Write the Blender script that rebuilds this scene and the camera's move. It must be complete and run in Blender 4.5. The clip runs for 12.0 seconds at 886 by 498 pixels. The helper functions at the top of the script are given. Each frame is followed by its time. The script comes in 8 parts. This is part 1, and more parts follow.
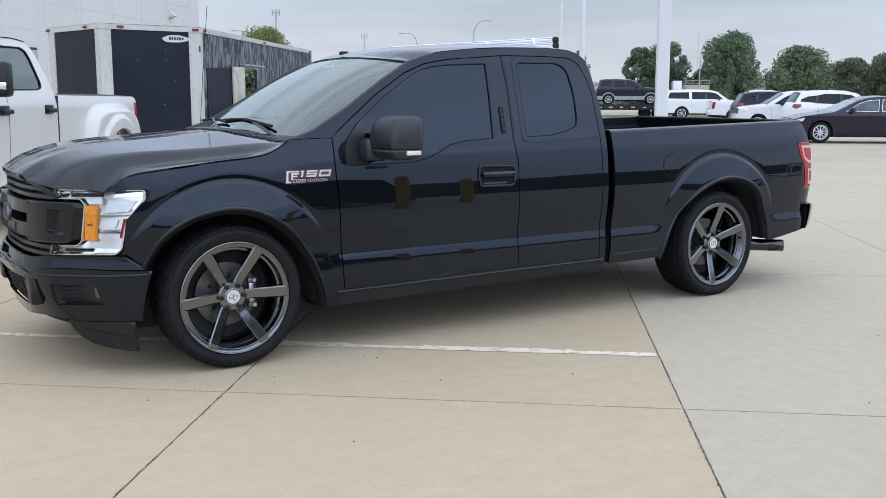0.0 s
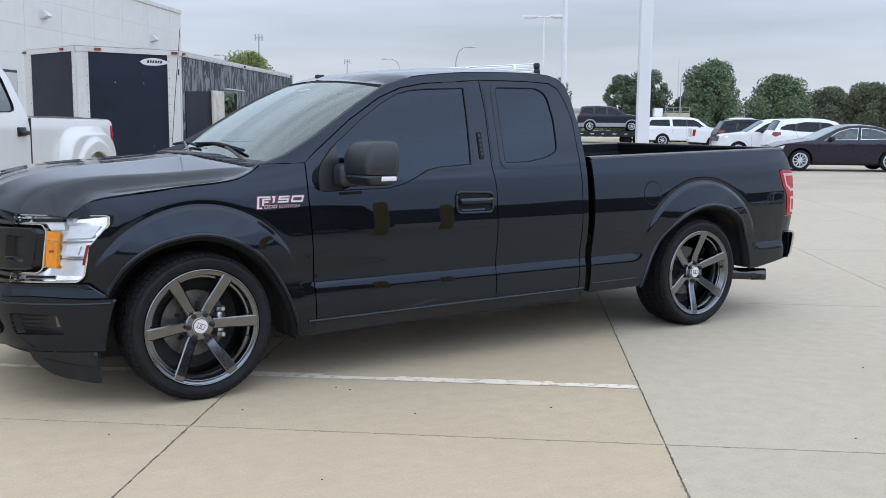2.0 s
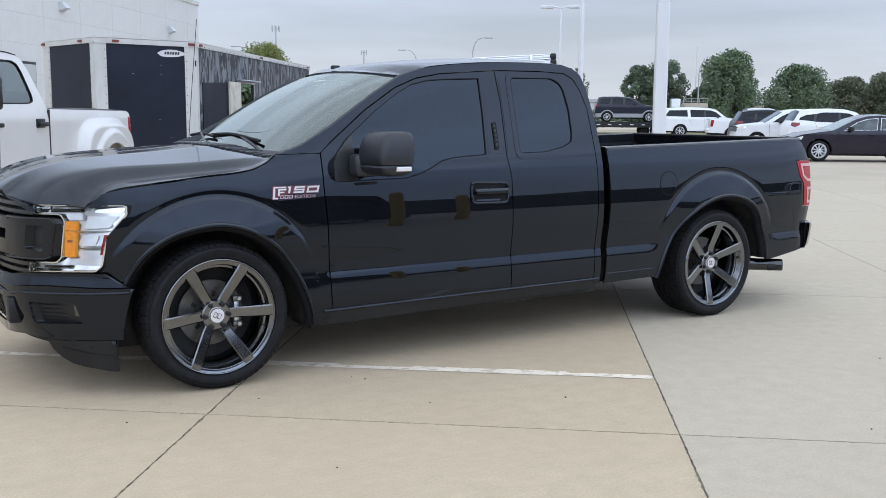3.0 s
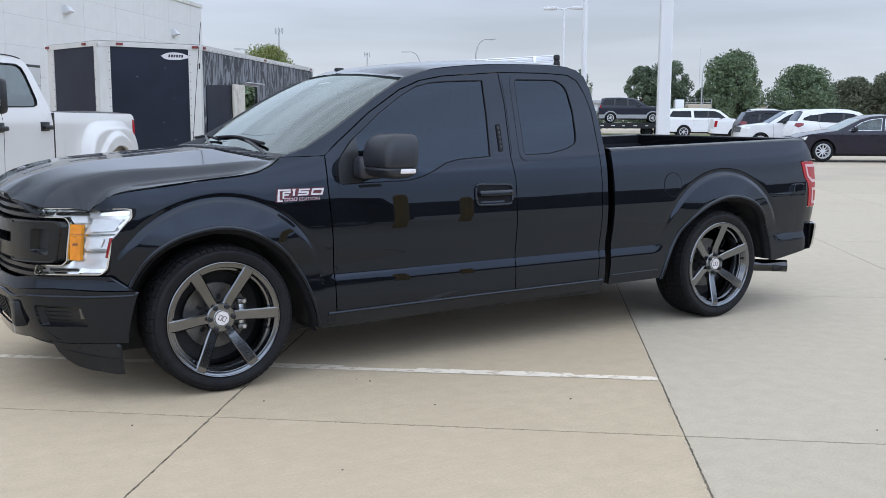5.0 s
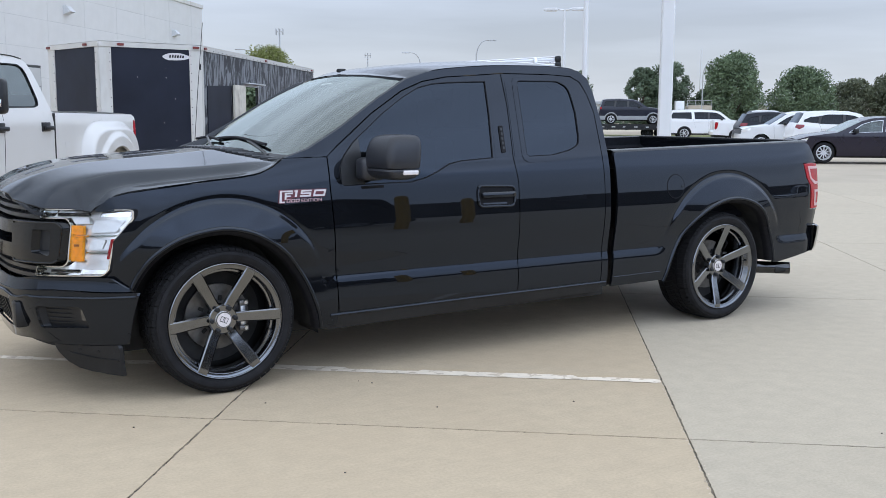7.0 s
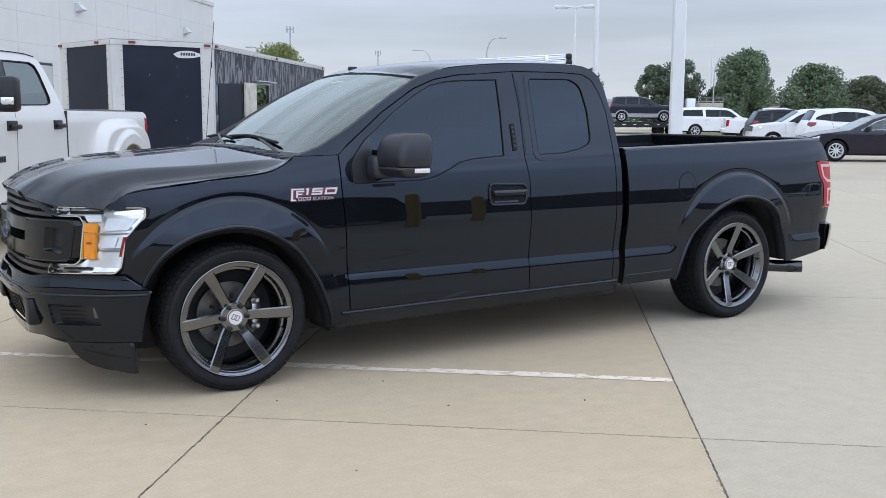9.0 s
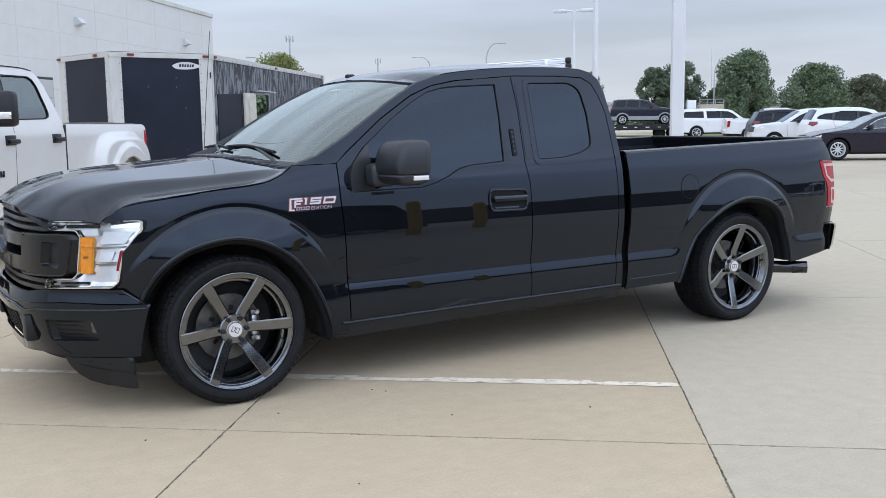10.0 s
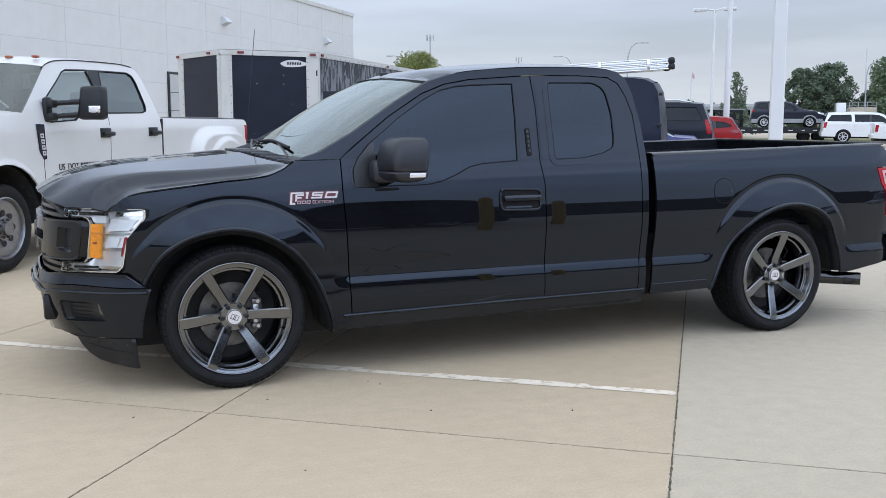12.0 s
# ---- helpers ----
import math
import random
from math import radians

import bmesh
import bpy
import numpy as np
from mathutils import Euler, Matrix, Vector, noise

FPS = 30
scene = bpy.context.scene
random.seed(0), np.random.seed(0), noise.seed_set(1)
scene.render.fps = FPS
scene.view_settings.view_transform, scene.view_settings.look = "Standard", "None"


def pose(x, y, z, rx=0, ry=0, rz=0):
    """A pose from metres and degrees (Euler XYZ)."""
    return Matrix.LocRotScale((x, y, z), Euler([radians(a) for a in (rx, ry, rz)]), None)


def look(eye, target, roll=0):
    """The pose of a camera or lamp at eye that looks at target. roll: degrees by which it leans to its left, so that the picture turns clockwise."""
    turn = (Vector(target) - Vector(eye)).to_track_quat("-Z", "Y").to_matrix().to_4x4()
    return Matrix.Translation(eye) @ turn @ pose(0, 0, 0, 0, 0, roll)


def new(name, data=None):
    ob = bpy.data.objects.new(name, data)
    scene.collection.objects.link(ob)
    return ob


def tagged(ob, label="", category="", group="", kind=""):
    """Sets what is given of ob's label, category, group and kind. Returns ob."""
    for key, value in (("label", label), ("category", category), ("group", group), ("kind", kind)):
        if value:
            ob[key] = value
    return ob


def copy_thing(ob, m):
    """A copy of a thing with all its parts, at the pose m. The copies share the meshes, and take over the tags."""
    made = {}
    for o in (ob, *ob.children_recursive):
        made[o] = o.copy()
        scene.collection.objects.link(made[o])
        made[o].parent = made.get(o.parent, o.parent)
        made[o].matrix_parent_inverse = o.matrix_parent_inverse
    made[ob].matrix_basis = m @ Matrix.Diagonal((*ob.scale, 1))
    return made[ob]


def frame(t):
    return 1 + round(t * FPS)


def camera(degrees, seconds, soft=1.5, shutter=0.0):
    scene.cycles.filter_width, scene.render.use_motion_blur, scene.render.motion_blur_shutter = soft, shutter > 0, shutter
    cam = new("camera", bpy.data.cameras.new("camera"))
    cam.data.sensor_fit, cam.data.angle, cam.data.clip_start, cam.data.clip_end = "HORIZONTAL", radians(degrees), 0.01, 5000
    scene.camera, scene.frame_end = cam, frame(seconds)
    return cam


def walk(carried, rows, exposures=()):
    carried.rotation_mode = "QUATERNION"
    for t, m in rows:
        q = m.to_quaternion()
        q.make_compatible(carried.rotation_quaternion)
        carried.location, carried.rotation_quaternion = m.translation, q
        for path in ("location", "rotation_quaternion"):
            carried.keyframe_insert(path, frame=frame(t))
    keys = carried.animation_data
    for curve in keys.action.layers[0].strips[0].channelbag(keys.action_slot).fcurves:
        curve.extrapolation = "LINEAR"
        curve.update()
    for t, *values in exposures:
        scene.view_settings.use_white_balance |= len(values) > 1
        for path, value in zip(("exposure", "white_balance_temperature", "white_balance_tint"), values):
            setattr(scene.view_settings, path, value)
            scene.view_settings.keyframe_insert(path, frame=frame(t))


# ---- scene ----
cam = camera(48.7, 12.0, soft=0.55)
PATH = [
    (0, (-1.805, -5.906, 1.449), (-0.748, -4.237, 1.141), 0.1),
    (0.5, (-1.799, -5.942, 1.439), (-0.742, -4.268, 1.155), 0.4),
    (1, (-1.788, -5.935, 1.447), (-0.729, -4.261, 1.17), 0.8),
    (1.5, (-1.736, -5.858, 1.444), (-0.66, -4.194, 1.173), 1.0),
    (2, (-1.695, -5.797, 1.444), (-0.603, -4.141, 1.187), 0.5),
    (2.5, (-1.693, -5.797, 1.442), (-0.612, -4.136, 1.179), 0.3),
    (3, (-1.695, -5.814, 1.44), (-0.633, -4.142, 1.165), 0.4),
    (5, (-1.699, -5.814, 1.443), (-0.643, -4.137, 1.171), 0.2),
    (5.5, (-1.693, -5.808, 1.444), (-0.623, -4.141, 1.168), 0.4),
    (6, (-1.696, -5.809, 1.444), (-0.617, -4.147, 1.173), 0.6),
    (6.5, (-1.701, -5.806, 1.449), (-0.64, -4.133, 1.179), 0.4),
    (7, (-1.701, -5.791, 1.444), (-0.645, -4.114, 1.174), 0.3),
    (9, (-1.704, -5.784, 1.447), (-0.666, -4.097, 1.172), 0.3),
    (9.5, (-1.692, -5.768, 1.447), (-0.658, -4.078, 1.17), 0.1),
    (10, (-1.662, -5.743, 1.445), (-0.629, -4.051, 1.183), -0.8),
    (10.5, (-1.537, -5.823, 1.446), (-0.568, -4.093, 1.186), -1.0),
    (11, (-1.373, -6.034, 1.451), (-0.511, -4.251, 1.172), -0.6),
    (11.5, (-1.175, -6.106, 1.447), (-0.367, -4.297, 1.174), -0.1),
    (12, (-1.002, -6.137, 1.436), (-0.222, -4.314, 1.174), -0.0),
]
walk(cam, [(t, look(eye, target, roll)) for t, eye, target, roll in PATH])

# ---------------------------------------------------------------- light
world = bpy.data.worlds.new("overcast_sky")
scene.world = world
world.use_nodes = True
wn, wl = world.node_tree.nodes, world.node_tree.links
wn.clear()
w_out = wn.new("ShaderNodeOutputWorld")
w_bg = wn.new("ShaderNodeBackground")
w_sky = wn.new("ShaderNodeTexSky")
w_sky.sky_type, w_sky.sun_disc = "NISHITA", False
w_sky.sun_elevation, w_sky.sun_rotation = radians(58), radians(200)
w_bg.inputs["Strength"].default_value = 0.128
w_tc = wn.new("ShaderNodeTexCoord")
w_sep = wn.new("ShaderNodeSeparateXYZ")
w_ramp = wn.new("ShaderNodeValToRGB")
w_ramp.color_ramp.elements[0].position, w_ramp.color_ramp.elements[0].color = 0.0, (6.5, 7.0, 7.9, 1)
w_ramp.color_ramp.elements[1].position, w_ramp.color_ramp.elements[1].color = 0.75, (9.8, 11.0, 13.0, 1)
e_mid = w_ramp.color_ramp.elements.new(0.10)
e_mid.color = (5.9, 6.55, 7.8, 1)
e_up = w_ramp.color_ramp.elements.new(0.24)
e_up.color = (9.0, 10.4, 13.2, 1)
w_map = wn.new("ShaderNodeMapping")
w_map.inputs["Scale"].default_value = (1.3, 1.3, 11.0)
w_noise = wn.new("ShaderNodeTexNoise")
w_noise.inputs["Scale"].default_value, w_noise.inputs["Detail"].default_value = 1.7, 5.0
w_cloud = wn.new("ShaderNodeMapRange")
w_cloud.inputs["From Min"].default_value, w_cloud.inputs["From Max"].default_value = 0.3, 0.7
w_cloud.inputs["To Min"].default_value, w_cloud.inputs["To Max"].default_value = 0.80, 1.13
w_mul = wn.new("ShaderNodeMixRGB")
w_mul.blend_type, w_mul.inputs["Fac"].default_value = "MULTIPLY", 1.0
w_mix = wn.new("ShaderNodeMixRGB")
w_mix.inputs["Fac"].default_value = 0.12
wl.new(w_tc.outputs["Generated"], w_sep.inputs[0])
wl.new(w_sep.outputs["Z"], w_ramp.inputs["Fac"])
wl.new(w_tc.outputs["Generated"], w_map.inputs["Vector"])
wl.new(w_map.outputs[0], w_noise.inputs["Vector"])
wl.new(w_noise.outputs["Fac"], w_cloud.inputs["Value"])
wl.new(w_ramp.outputs["Color"], w_mul.inputs["Color1"])
# the cover is thinner towards the sun's side
w_side = wn.new("ShaderNodeMath")
w_side.operation, w_side.inputs[1].default_value, w_side.inputs[2].default_value = "MULTIPLY_ADD", -0.18, 0.97
w_both = wn.new("ShaderNodeMath")
w_both.operation = "MULTIPLY"
wl.new(w_sep.outputs["Y"], w_side.inputs[0])
w_south = wn.new("ShaderNodeMath")
w_south.operation, w_south.inputs[1].default_value = "MINIMUM", 0.0
w_thin = wn.new("ShaderNodeMath")
w_thin.operation, w_thin.inputs[1].default_value = "MULTIPLY_ADD", -0.24
wl.new(w_sep.outputs["Y"], w_south.inputs[0])
wl.new(w_south.outputs[0], w_thin.inputs[0])
wl.new(w_side.outputs[0], w_thin.inputs[2])
wl.new(w_thin.outputs[0], w_both.inputs[0])
wl.new(w_cloud.outputs[0], w_both.inputs[1])
wl.new(w_both.outputs[0], w_mul.inputs["Color2"])
w_neg = wn.new("ShaderNodeMath")
w_neg.operation, w_neg.inputs[1].default_value = "MULTIPLY", -1.0
w_blue = wn.new("ShaderNodeMixRGB")
w_blue.blend_type, w_blue.inputs["Color2"].default_value = "MULTIPLY", (0.87, 0.96, 1.09, 1)
wl.new(w_south.outputs[0], w_neg.inputs[0])
wl.new(w_neg.outputs[0], w_blue.inputs["Fac"])
wl.new(w_mul.outputs["Color"], w_blue.inputs["Color1"])
wl.new(w_blue.outputs["Color"], w_mix.inputs["Color1"])
wl.new(w_sky.outputs["Color"], w_mix.inputs["Color2"])
wl.new(w_mix.outputs["Color"], w_bg.inputs["Color"])
wl.new(w_bg.outputs[0], w_out.inputs["Surface"])

sun_data = bpy.data.lights.new("sun", "SUN")
sun_data.energy, sun_data.angle, sun_data.color = 0.7, radians(120), (1.0, 0.945, 0.865)
sun = new("sun", sun_data)
sun.matrix_world = look((0, 0, 30), (4, 14, 0))

# ---------------------------------------------------------------- materials
def material(name, color, rough=0.5, metal=0.0, coat=0.0, var=0.0, scale=8.0, bump=0.0, bump_scale=60.0,
             stain=None, stain_scale=1.2, stain_lo=0.5, stain_hi=0.7, stain_twist=0.0, rough_var=0.0, emit=0.0, per_object=0.0, stretch=None, spec=0.5, sheen=None, ior=1.5, sky_lift=None, broom=None):
    """A Principled material with a fine and a coarse variation of its colour, and a fine relief."""
    m = bpy.data.materials.new(name)
    m.use_nodes = True
    n, l = m.node_tree.nodes, m.node_tree.links
    b = n["Principled BSDF"]
    b.inputs["Base Color"].default_value = (*color, 1)
    b.inputs["Roughness"].default_value = rough
    b.inputs["Metallic"].default_value = metal
    b.inputs["Coat Weight"].default_value = coat
    b.inputs["Coat Roughness"].default_value = 0.015
    b.inputs["Specular IOR Level"].default_value = spec
    if sheen:
        b.inputs["Specular Tint"].default_value = (*sheen, 1)
        b.inputs["IOR"].default_value = ior
    if emit:
        b.inputs["Emission Color"].default_value = (*color, 1)
        b.inputs["Emission Strength"].default_value = emit
    tc = n.new("ShaderNodeTexCoord")
    vec = tc.outputs["Object"]
    if stretch:
        mp = n.new("ShaderNodeMapping")
        mp.inputs["Scale"].default_value = stretch
        l.new(vec, mp.inputs["Vector"])
        vec = mp.outputs[0]
    col = None
    if var or stain or per_object:
        rgb = n.new("ShaderNodeRGB")
        rgb.outputs[0].default_value = (*color, 1)
        col = rgb.outputs[0]
    if var:
        for sc, amount in ((scale, var), (scale * 0.13, var * 0.8)):
            t = n.new("ShaderNodeTexNoise")
            t.inputs["Scale"].default_value, t.inputs["Detail"].default_value = sc, 6
            r = n.new("ShaderNodeMapRange")
            r.inputs["From Min"].default_value, r.inputs["From Max"].default_value = 0.3, 0.7
            r.inputs["To Min"].default_value, r.inputs["To Max"].default_value = 1 - amount, 1 + amount
            x = n.new("ShaderNodeMixRGB")
            x.blend_type, x.inputs["Fac"].default_value = "MULTIPLY", 1
            l.new(vec, t.inputs["Vector"])
            l.new(t.outputs["Fac"], r.inputs["Value"])
            l.new(col, x.inputs["Color1"])
            l.new(r.outputs[0], x.inputs["Color2"])
            col = x.outputs[0]
    if stain:
        t = n.new("ShaderNodeTexNoise")
        t.inputs["Scale"].default_value, t.inputs["Detail"].default_value = stain_scale, 8
        t.inputs["Distortion"].default_value = stain_twist
        r = n.new("ShaderNodeMapRange")
        r.inputs["From Min"].default_value, r.inputs["From Max"].default_value = stain_lo, stain_hi
        x = n.new("ShaderNodeMixRGB")
        x.inputs["Color2"].default_value = (*stain, 1)
        l.new(vec, t.inputs["Vector"])
        l.new(t.outputs["Fac"], r.inputs["Value"])
        l.new(r.outputs[0], x.inputs["Fac"])
        l.new(col, x.inputs["Color1"])
        col = x.outputs[0]
    if per_object:
        oi = n.new("ShaderNodeObjectInfo")
        r = n.new("ShaderNodeMapRange")
        r.inputs["To Min"].default_value, r.inputs["To Max"].default_value = 1 - per_object, 1 + per_object
        x = n.new("ShaderNodeMixRGB")
        x.blend_type, x.inputs["Fac"].default_value = "MULTIPLY", 1
        l.new(oi.outputs["Random"], r.inputs["Value"])
        l.new(col, x.inputs["Color1"])
        l.new(r.outputs[0], x.inputs["Color2"])
        col = x.outputs[0]
    if broom:
        # fine drawn-out streaks along one direction
        mp = n.new("ShaderNodeMapping")
        mp.inputs["Rotation"].default_value = (0, 0, broom[0])
        mp.inputs["Scale"].default_value = (2.2, 70, 1)
        t = n.new("ShaderNodeTexNoise")
        t.inputs["Scale"].default_value, t.inputs["Detail"].default_value = 1.0, 4
        r = n.new("ShaderNodeMapRange")
        r.inputs["From Min"].default_value, r.inputs["From Max"].default_value = 0.3, 0.7
        r.inputs["To Min"].default_value, r.inputs["To Max"].default_value = 1 - broom[1], 1 + broom[1]
        x = n.new("ShaderNodeMixRGB")
        x.blend_type, x.inputs["Fac"].default_value = "MULTIPLY", 1
        l.new(tc.outputs["Object"], mp.inputs["Vector"])
        l.new(mp.outputs[0], t.inputs["Vector"])
        l.new(t.outputs["Fac"], r.inputs["Value"])
        l.new(col, x.inputs["Color1"])
        l.new(r.outputs[0], x.inputs["Color2"])
        col = x.outputs[0]
    if sky_lift:
        # sky brightness on what faces up, painted into the colour, patchy
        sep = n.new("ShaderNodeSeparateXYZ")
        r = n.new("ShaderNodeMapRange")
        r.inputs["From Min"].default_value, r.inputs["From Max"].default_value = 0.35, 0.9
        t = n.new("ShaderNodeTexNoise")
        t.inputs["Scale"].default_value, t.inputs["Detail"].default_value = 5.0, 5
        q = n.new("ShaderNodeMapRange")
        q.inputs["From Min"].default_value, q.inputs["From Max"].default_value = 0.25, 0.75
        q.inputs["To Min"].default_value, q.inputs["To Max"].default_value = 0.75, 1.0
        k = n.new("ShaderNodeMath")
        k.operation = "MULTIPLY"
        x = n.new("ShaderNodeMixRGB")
        x.inputs["Color2"].default_value = (*sky_lift, 1)
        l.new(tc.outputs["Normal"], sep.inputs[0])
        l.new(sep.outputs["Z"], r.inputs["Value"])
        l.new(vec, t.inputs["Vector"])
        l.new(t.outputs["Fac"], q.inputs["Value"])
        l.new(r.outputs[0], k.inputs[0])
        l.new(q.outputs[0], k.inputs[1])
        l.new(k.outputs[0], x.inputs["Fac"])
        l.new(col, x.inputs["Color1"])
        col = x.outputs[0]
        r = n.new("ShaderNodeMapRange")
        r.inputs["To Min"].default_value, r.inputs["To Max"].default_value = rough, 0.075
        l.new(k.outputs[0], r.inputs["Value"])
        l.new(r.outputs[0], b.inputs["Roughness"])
    if col:
        l.new(col, b.inputs["Base Color"])
    if rough_var:
        t = n.new("ShaderNodeTexNoise")
        t.inputs["Scale"].default_value = scale * 0.5
        r = n.new("ShaderNodeMapRange")
        r.inputs["To Min"].default_value, r.inputs["To Max"].default_value = rough - rough_var, rough + rough_var
        l.new(vec, t.inputs["Vector"])
        l.new(t.outputs["Fac"], r.inputs["Value"])
        l.new(r.outputs[0], b.inputs["Roughness"])
    if bump:
        t = n.new("ShaderNodeTexNoise")
        t.inputs["Scale"].default_value, t.inputs["Detail"].default_value = bump_scale, 6
        p = n.new("ShaderNodeBump")
        p.inputs["Strength"].default_value, p.inputs["Distance"].default_value = bump, 0.01
        l.new(vec, t.inputs["Vector"])
        l.new(t.outputs["Fac"], p.inputs["Height"])
        l.new(p.outputs[0], b.inputs["Normal"])
    return m


def glass(name, tint, rough=0.0, faces=2, ior=1.52, sheen=(0.93, 1.0, 0.97)):
    """Window glass: tinted, see-through, with the gloss of a pane."""
    m = bpy.data.materials.new(name)
    m.use_nodes = True
    n, l = m.node_tree.nodes, m.node_tree.links
    n.clear()
    out = n.new("ShaderNodeOutputMaterial")
    tr = n.new("ShaderNodeBsdfTransparent")
    tr.inputs[0].default_value = (*tint, 1)
    gl = n.new("ShaderNodeBsdfGlossy")
    gl.inputs["Roughness"].default_value = rough
    gl.inputs["Color"].default_value = (*sheen, 1)
    fr = n.new("ShaderNodeFresnel")
    fr.inputs["IOR"].default_value = ior
    mx = n.new("ShaderNodeMixShader")
    # both faces of the pane reflect: 2F / (1 + F)
    dbl = n.new("ShaderNodeMath")
    dbl.operation, dbl.inputs[1].default_value = "MULTIPLY", 2.0
    one = n.new("ShaderNodeMath")
    one.operation, one.inputs[1].default_value = "ADD", 1.0
    both = n.new("ShaderNodeMath")
    both.operation = "DIVIDE"
    l.new(fr.outputs[0], dbl.inputs[0])
    l.new(fr.outputs[0], one.inputs[0])
    l.new(dbl.outputs[0], both.inputs[0])
    l.new(one.outputs[0], both.inputs[1])
    l.new((both if faces == 2 else fr).outputs[0], mx.inputs["Fac"])
    l.new(tr.outputs[0], mx.inputs[1])
    l.new(gl.outputs[0], mx.inputs[2])
    l.new(mx.outputs[0], out.inputs["Surface"])
    return m


# last colour: paler tops, painted in place of the sky's reflection
M_BLACK = material("black_car_paint", (0.0050, 0.0056, 0.0072), 0.018, var=0.12, scale=3, sheen=(0.71, 0.80, 0.95), ior=1.51, sky_lift=(0.031, 0.034, 0.0365))
M_WHITE = material("white_car_paint", (0.74, 0.75, 0.76), 0.3, coat=0.8, var=0.02, scale=3)
M_TRIM = material("black_plastic_trim", (0.009, 0.010, 0.012), 0.42, spec=0.4, var=0.2, scale=30, bump=0.08, bump_scale=400)
M_SATIN = material("dark_grey_satin_plastic", (0.016, 0.017, 0.019), 0.28, var=0.1, scale=12, bump=0.04, bump_scale=500)
# base colour raised to carry the lens glare that lifts deep blacks
M_GAP = material("dark_underside", (0.034, 0.0335, 0.033), 0.9, spec=0.15, var=0.3, scale=10)
M_RUBBER = material("tyre_rubber", (0.012, 0.012, 0.0135), 0.55, spec=0.16, var=0.25, scale=20, bump=0.15, bump_scale=150)
M_SEAL = material("rubber_seal", (0.012, 0.012, 0.014), 0.55, spec=0.12, var=0.2, scale=40)
M_RIM = material("gunmetal_wheel_paint", (0.19, 0.197, 0.207), 0.15, metal=1.0, coat=0.15, var=0.06, scale=25)
M_STEEL = material("brake_steel", (0.15, 0.147, 0.143), 0.42, metal=1.0, var=0.2, scale=30)
M_EXH = material("dark_polished_steel", (0.075, 0.075, 0.078), 0.18, metal=1.0, var=0.1, scale=15)
M_CHROME = material("bright_chrome", (0.80, 0.81, 0.83), 0.06, metal=1.0, var=0.03, scale=10)
M_ALU = material("brushed_aluminium", (0.62, 0.63, 0.65), 0.3, metal=1.0, var=0.08, scale=20)
M_ALLOY = material("pale_alloy_wheel", (0.60, 0.61, 0.63), 0.35, metal=0.35, var=0.05, scale=20)
M_DIMRED = material("dim_red_lens", (0.20, 0.012, 0.018), 0.2, spec=0.5, coat=0.4, var=0.15, scale=12)
M_REFL = material("lamp_reflector", (0.80, 0.79, 0.78), 0.30, metal=0.80, var=0.08, scale=25)
M_AMBER = material("amber_lens", (0.98, 0.38, 0.01), 0.3, coat=0.2, var=0.12, scale=60)
M_TAILW = material("pinkish_lamp_bracket", (0.60, 0.36, 0.37), 0.3, coat=0.1, var=0.05, scale=40)
M_RED = material("red_lens", (0.34, 0.005, 0.012), 0.25, spec=0.3, coat=0.15, var=0.12, scale=50)
M_WLENS = material("milky_white_lens", (0.70, 0.66, 0.66), 0.2, coat=0.8, var=0.05, scale=40)
M_RUSTY_MARK = material("brown_lens_mark", (0.30, 0.10, 0.01), 0.3, var=0.1, scale=60)
M_BADGE_W = material("badge_white", (0.62, 0.60, 0.61), 0.3, var=0.03, scale=50)
M_BADGE_P = material("badge_pink", (0.46, 0.29, 0.31), 0.3, var=0.05, scale=50)
M_BADGE_R = material("badge_red", (0.10, 0.012, 0.02), 0.3, var=0.05, scale=50)
M_BLUE_EMB = material("emblem_blue", (0.02, 0.05, 0.16), 0.25, coat=0.6, var=0.08, scale=60)
M_GLASS_DARK = glass("dark_tinted_glass", (0.022, 0.027, 0.036), faces=1, ior=1.56, sheen=(0.70, 0.82, 1.0))
M_MIRROR = material("mirror_shell_plastic", (0.018, 0.020, 0.026), 0.38, spec=0.5, var=0.1, scale=20, bump=0.05, bump_scale=500)
M_BRACKET = material("glossy_dark_grey_plastic", (0.009, 0.010, 0.0115), 0.14, spec=0.36, var=0.1, scale=12)
M_VENT = material("dull_grey_vent", (0.030, 0.032, 0.034), 0.24, spec=0.45, var=0.1, scale=30)
M_TREAD = material("worn_tread_rubber", (0.013, 0.013, 0.014), 0.8, spec=0.1, var=0.25, scale=30, bump=0.1, bump_scale=200)
M_LAMPW = material("milky_lamp_bowl", (0.72, 0.72, 0.72), 0.28, metal=0.5, var=0.06, scale=30)
M_GLASS_WS = glass("windscreen_glass", (0.72, 0.80, 0.77), ior=1.95, sheen=(0.86, 0.92, 0.87))
M_GLASS_CAR = glass("car_window_glass", (0.22, 0.25, 0.25))
M_GLASS_CLEAR = glass("clear_lens", (0.97, 0.975, 0.98), faces=1, ior=1.45)
M_GLASS_FAR = glass("deep_tinted_glass", (0.03, 0.033, 0.036), faces=1, ior=1.42, sheen=(0.85, 0.92, 1.0))
M_CABIN = material("dark_cabin_lining", (0.03, 0.032, 0.034), 0.8, var=0.2, scale=10, bump=0.1)
M_BED = material("black_bed_liner", (0.010, 0.011, 0.014), 0.8, spec=0.04, var=0.2, scale=30, bump=0.15, bump_scale=300)
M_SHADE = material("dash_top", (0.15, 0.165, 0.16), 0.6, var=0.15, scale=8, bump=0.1)

